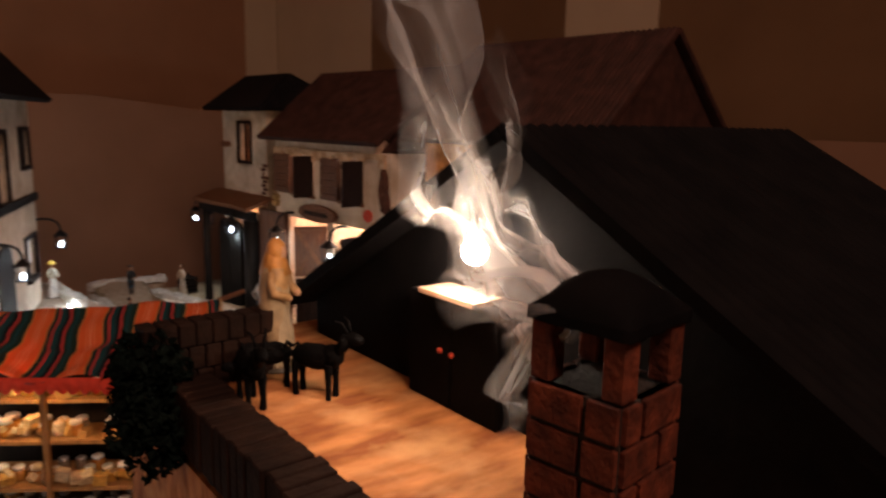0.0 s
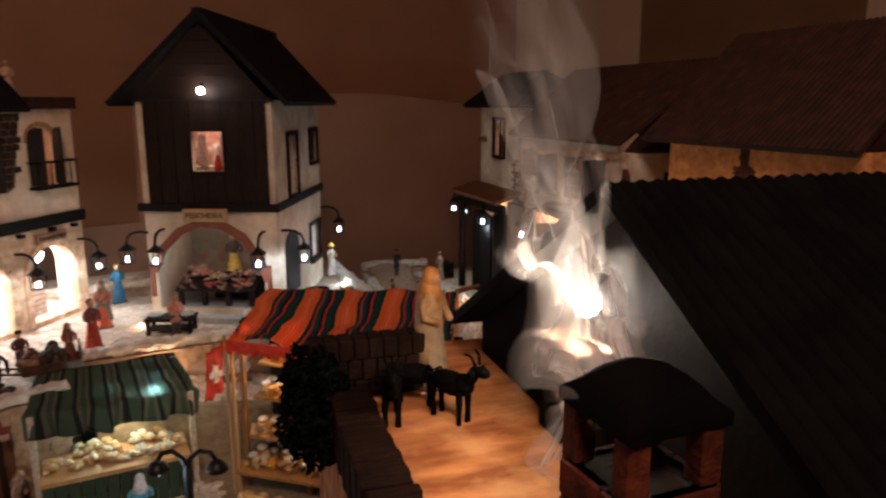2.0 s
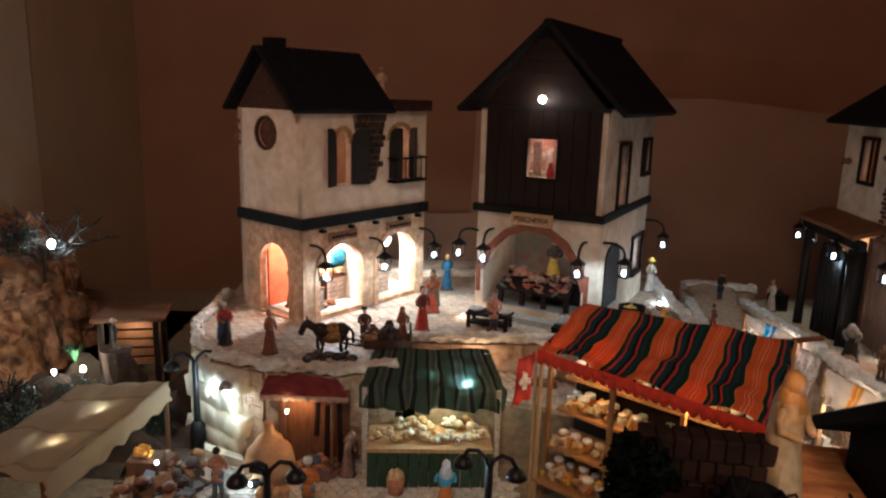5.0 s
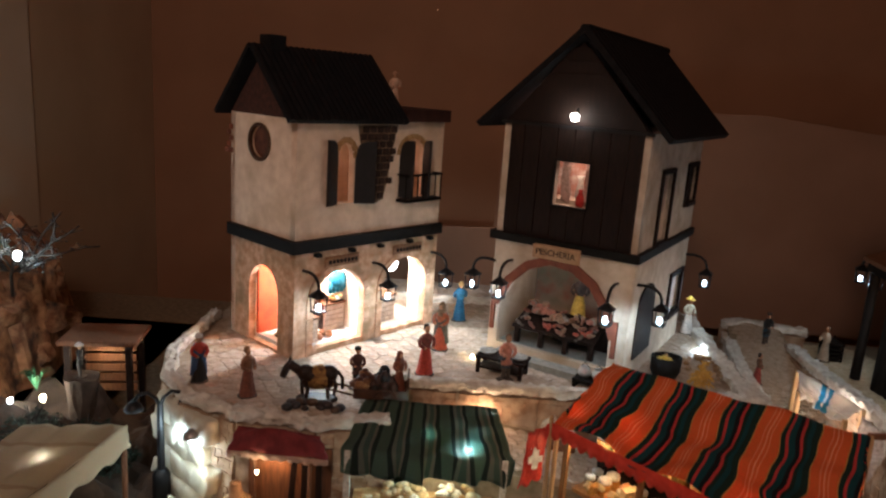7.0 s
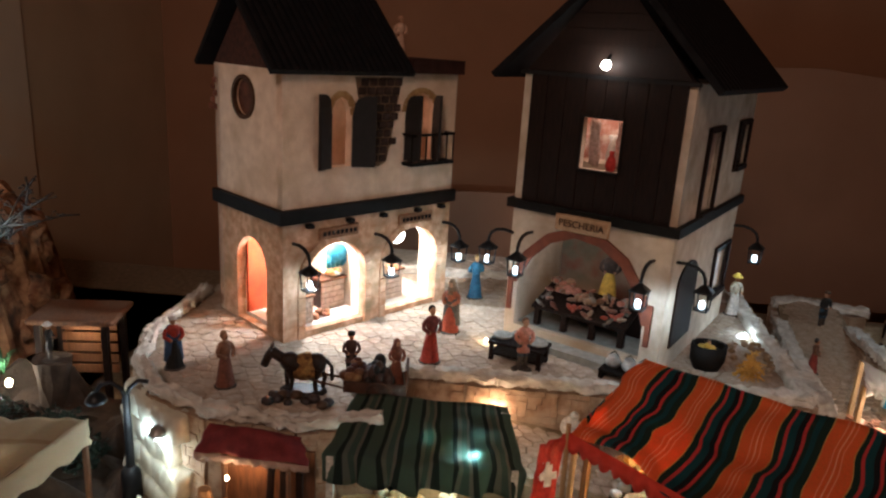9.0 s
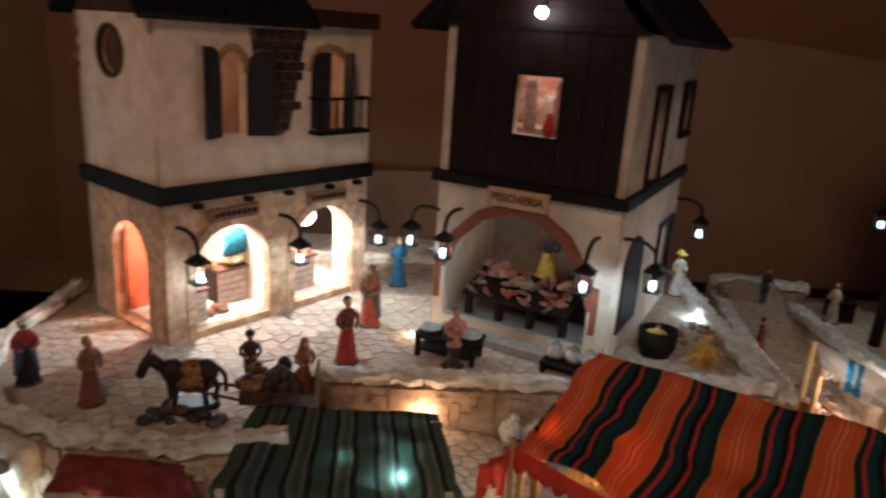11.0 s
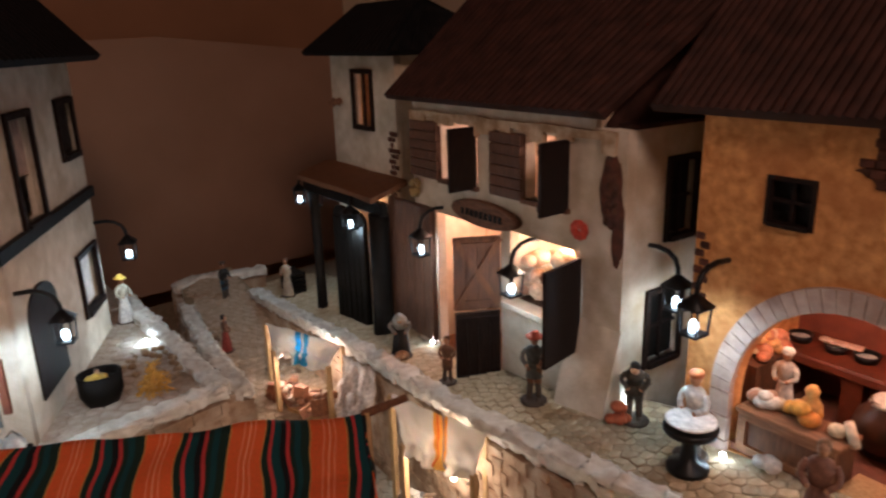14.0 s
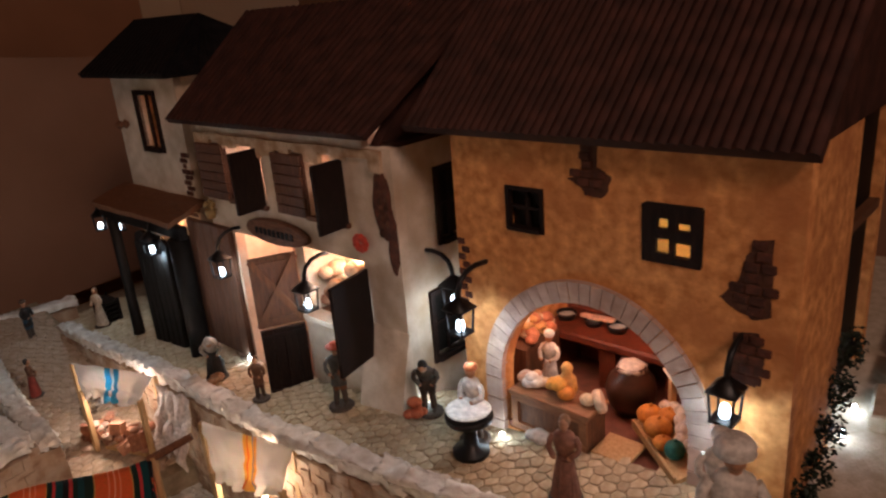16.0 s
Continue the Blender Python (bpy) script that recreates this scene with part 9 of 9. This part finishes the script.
for i, (x, y, z, r) in enumerate(((1.012, 0.288, -0.024, 0.016), (1.050, 0.283, -0.006, 0.018), (1.088, 0.278, 0.020, 0.018), (1.125, 0.274, 0.055, 0.017), (1.150, 0.268, 0.095, 0.015))):
    leaf_bush("ivy_bush", pose(x, y, z), 260, r, 1.7, 0.007, DARKGREEN_LEAF, "dark ivy climbing up the ochre house's side", "bush", 50 + i)
tagged(cloth("blue_cloth", [(1.42, 0.316, 0.052), (1.50, 0.316, 0.056), (1.50, 0.306, 0.012), (1.43, 0.306, 0.002)], paint(0.02, 0.26, 0.40), 0, 0.012, 3, 16, 8, seed=17), "bright blue cloth hung on the house's side", "cloth")


# ---- paving stones, laid one by one ----
def inside(poly, x, y):
    hit = False
    for (x0, y0), (x1, y1) in zip(poly, poly[1:] + poly[:1]):
        if (y0 > y) != (y1 > y) and x < (x1 - x0) * (y - y0) / (y1 - y0) + x0:
            hit = not hit
    return hit


def paving(parent, poly, zfn, size, near, name, label, material, seed, keep=300, proud=0.0035):
    """Irregular fitted stones on a jittered honeycomb; those next to the point near are objects of their own."""
    rnd = random.Random(seed)
    xs, ys = [p[0] for p in poly], [p[1] for p in poly]
    hx, hy = size, size * 0.866

    def corner(i, j):
        r = random.Random((i * 7919 + j * 104729 + seed) & 0xFFFFFFF)
        return (min(xs) + i * hx / 2 + r.uniform(-0.17, 0.17) * size, min(ys) + j * hy / 3 + r.uniform(-0.17, 0.17) * size)

    cells = []
    for b in range(int((max(ys) - min(ys)) / hy) + 1):
        for a in range(int((max(xs) - min(xs)) / hx) + 1):
            ci, cj = 2 * a + (b % 2), 3 * b
            cx, cy = min(xs) + ci * hx / 2, min(ys) + cj * hy / 3
            if not inside(poly, cx, cy):
                continue
            ring = [corner(ci + di, cj + dj) for di, dj in ((1, -1), (1, 1), (0, 2), (-1, 1), (-1, -1), (0, -2))]
            cells.append(((cx - near[0]) ** 2 + (cy - near[1]) ** 2, cx, cy, ring))
    cells.sort(key=lambda c: c[0])
    rest_v, rest_f = [], []
    for k, (far, cx, cy, ring) in enumerate(cells):
        lift = proud * rnd.uniform(0.6, 1.2)
        verts = []
        for shrink, dz in ((0.93, -0.004), (0.92, lift * 0.6), (0.80, lift)):
            for x, y in ring:
                px, py = cx + (x - cx) * shrink, cy + (y - cy) * shrink
                verts.append((px, py, zfn(px, py) + dz))
        faces = [tuple(range(12, 18))]
        for s in (0, 6):
            faces += [(s + i, s + (i + 1) % 6, s + 6 + (i + 1) % 6, s + 6 + i) for i in range(6)]
        if k < keep:
            me = bpy.data.meshes.new(name)
            me.from_pydata([(x - cx, y - cy, z - zfn(cx, cy)) for x, y, z in verts], [], faces)
            ob = part_mesh(name, me, material, parent)
            ob.location = (cx, cy, zfn(cx, cy))
        else:
            o = len(rest_v)
            rest_v += verts
            rest_f += [tuple(o + i for i in f) for f in faces]
    if rest_v:
        me = bpy.data.meshes.new(name + "s")
        me.from_pydata(rest_v, [], rest_f)
        tagged(part_mesh(name + "s", me, material, parent), label, kind="stuff")


STONE_A = mat("plaza_flagstone", (0.52, 0.43, 0.345), (0.37, 0.285, 0.21), 70, 0.85, 0.5, 260, vary=0.14)
STONE_B = mat("street_cobble", (0.50, 0.42, 0.28), (0.36, 0.28, 0.17), 70, 0.85, 0.6, 260, vary=0.2)
STONE_C = mat("lane_cobble", (0.44, 0.34, 0.25), (0.32, 0.23, 0.15), 70, 0.9, 0.6, 260, vary=0.16)
STONE_D = mat("market_pebble", (0.52, 0.50, 0.44), (0.38, 0.36, 0.31), 90, 0.8, 0.5, 260, vary=0.2)
scene_obs = scene.objects
paving(scene_obs["plaza"], [(-0.47, 1.60), (-0.48, 1.36), (-0.44, 1.26), (-0.38, 1.18), (-0.28, 1.13), (-0.15, 1.11), (-0.03, 1.135), (-0.02, 1.32),
                            (0.38, 1.32), (0.45, 1.33), (0.67, 1.345), (0.70, 1.60), (0.72, 1.90), (0.40, 2.05), (0.0, 2.05)], lambda x, y: PG - 0.0008, 0.029,
       (0.03, 1.33), "paving_stone", "fitted pale paving stones", STONE_A, 3, proud=0.0028)
paving(scene_obs["street"], [(0.83, 0.30), (0.988, 0.30), (1.030, 0.71), (1.09, 0.72), (1.09, 0.80), (1.030, 0.82), (1.095, 1.30), (1.35, 1.70), (1.3, 2.05), (1.11, 2.05), (1.05, 1.68), (1.00, 1.38), (0.954, 1.15), (0.914, 0.98), (0.885, 0.735)],
       lambda x, y: street_z(y) - 0.004, 0.0185, (0.98, 0.60), "cobble", "small fitted tan cobbles", STONE_B, 5, proud=0.0024)
paving(scene_obs["lane"], [(0.745, 1.33), (0.94, 1.28), (0.965, 1.38), (1.015, 1.68), (1.085, 2.08), (0.96, 2.08), (0.885, 1.83), (0.817, 1.60)], lambda x, y: -0.26 + (y - 1.25) * 0.125,
       0.020, (0.86, 1.5), "cobble", "small dusty cobbles", STONE_C, 7, keep=150, proud=0.002)
paving(scene_obs["ground"], [(-0.42, 0.78), (0.22, 0.72), (0.22, 1.02), (-0.10, 1.10), (-0.32, 1.05), (-0.42, 1.12)], lambda x, y: -0.30, 0.021, (-0.30, 0.98), "cobble", "small grey market cobbles", STONE_D, 9, proud=0.003)
paving(scene_obs["ground"], [(0.58, 0.90), (0.90, 0.80), (0.93, 1.26), (0.70, 1.34)], lambda x, y: -0.30, 0.021, (0.72, 1.1), "cobble", "small grey market cobbles", STONE_D, 11, keep=100, proud=0.003)
paving(scene_obs["ramp_path"], [(0.02, 1.12), (0.38, 1.10), (0.44, 1.235), (0.38, 1.275), (0.01, 1.28)], lambda x, y: -0.135 - 0.16 * x, 0.026, (0.1, 1.2), "paving_stone", "fitted pale stones", STONE_A, 13, keep=80, proud=0.003)


# ---- things hung and set about the houses ----
def beam_ends(parent, y, xs, z, material=BLACKWOOD):
    """Short dark beam ends sticking out of a wall under the band."""
    for x in xs:
        bm = B()
        box(bm, x - 0.007, x + 0.007, y - 0.014, y, z - 0.008, z, bevel=0.001)
        part("beam_end", bm, material, parent)


beam_ends(shop, 0.0, (0.055, 0.150, 0.235, 0.330, 0.400), 0.232)
# curtains and wares behind the tower's upper window
for x, w, col in ((0.140, 0.018, (0.62, 0.46, 0.40)), (0.192, 0.016, (0.60, 0.42, 0.36))):
    tagged(cloth("curtain", [(x - w / 2, 0.030, 0.455), (x + w / 2, 0.030, 0.455), (x + w / 2 + 0.004, 0.034, 0.372), (x - w / 2, 0.034, 0.372)], paint(*col), 0, 0.006, 3, 12, 10, seed=int(x * 100), parent=tower), "pinkish curtain behind the upper window")
red_jug = part("red_jug", lathe(B(), [(0.007, 0), (0.010, 0.008), (0.008, 0.020), (0.004, 0.030), (0.005, 0.036)], seg=12), paint(0.55, 0.04, 0.03), None)
red_jug.matrix_world = TOWER @ pose(0.184, 0.012, 0.3675)
tagged(red_jug, "small red jug standing in the tower's upper window", "jug")
# a crowd of small stones fallen along the lane and the yard
for i, (x, y, z) in enumerate(((0.80, 1.50, -0.232), (0.87, 1.78, -0.196), (0.93, 1.56, -0.224))):
    heap("pebble_heap", pose(x, y, z), 14, 0.006, (0.03, 0.05, 0.003), [(0.34, 0.25, 0.17), (0.46, 0.38, 0.30), (0.24, 0.16, 0.10)], "small tan pebbles lying on the lane", "stones", 160 + i, kind="stuff")
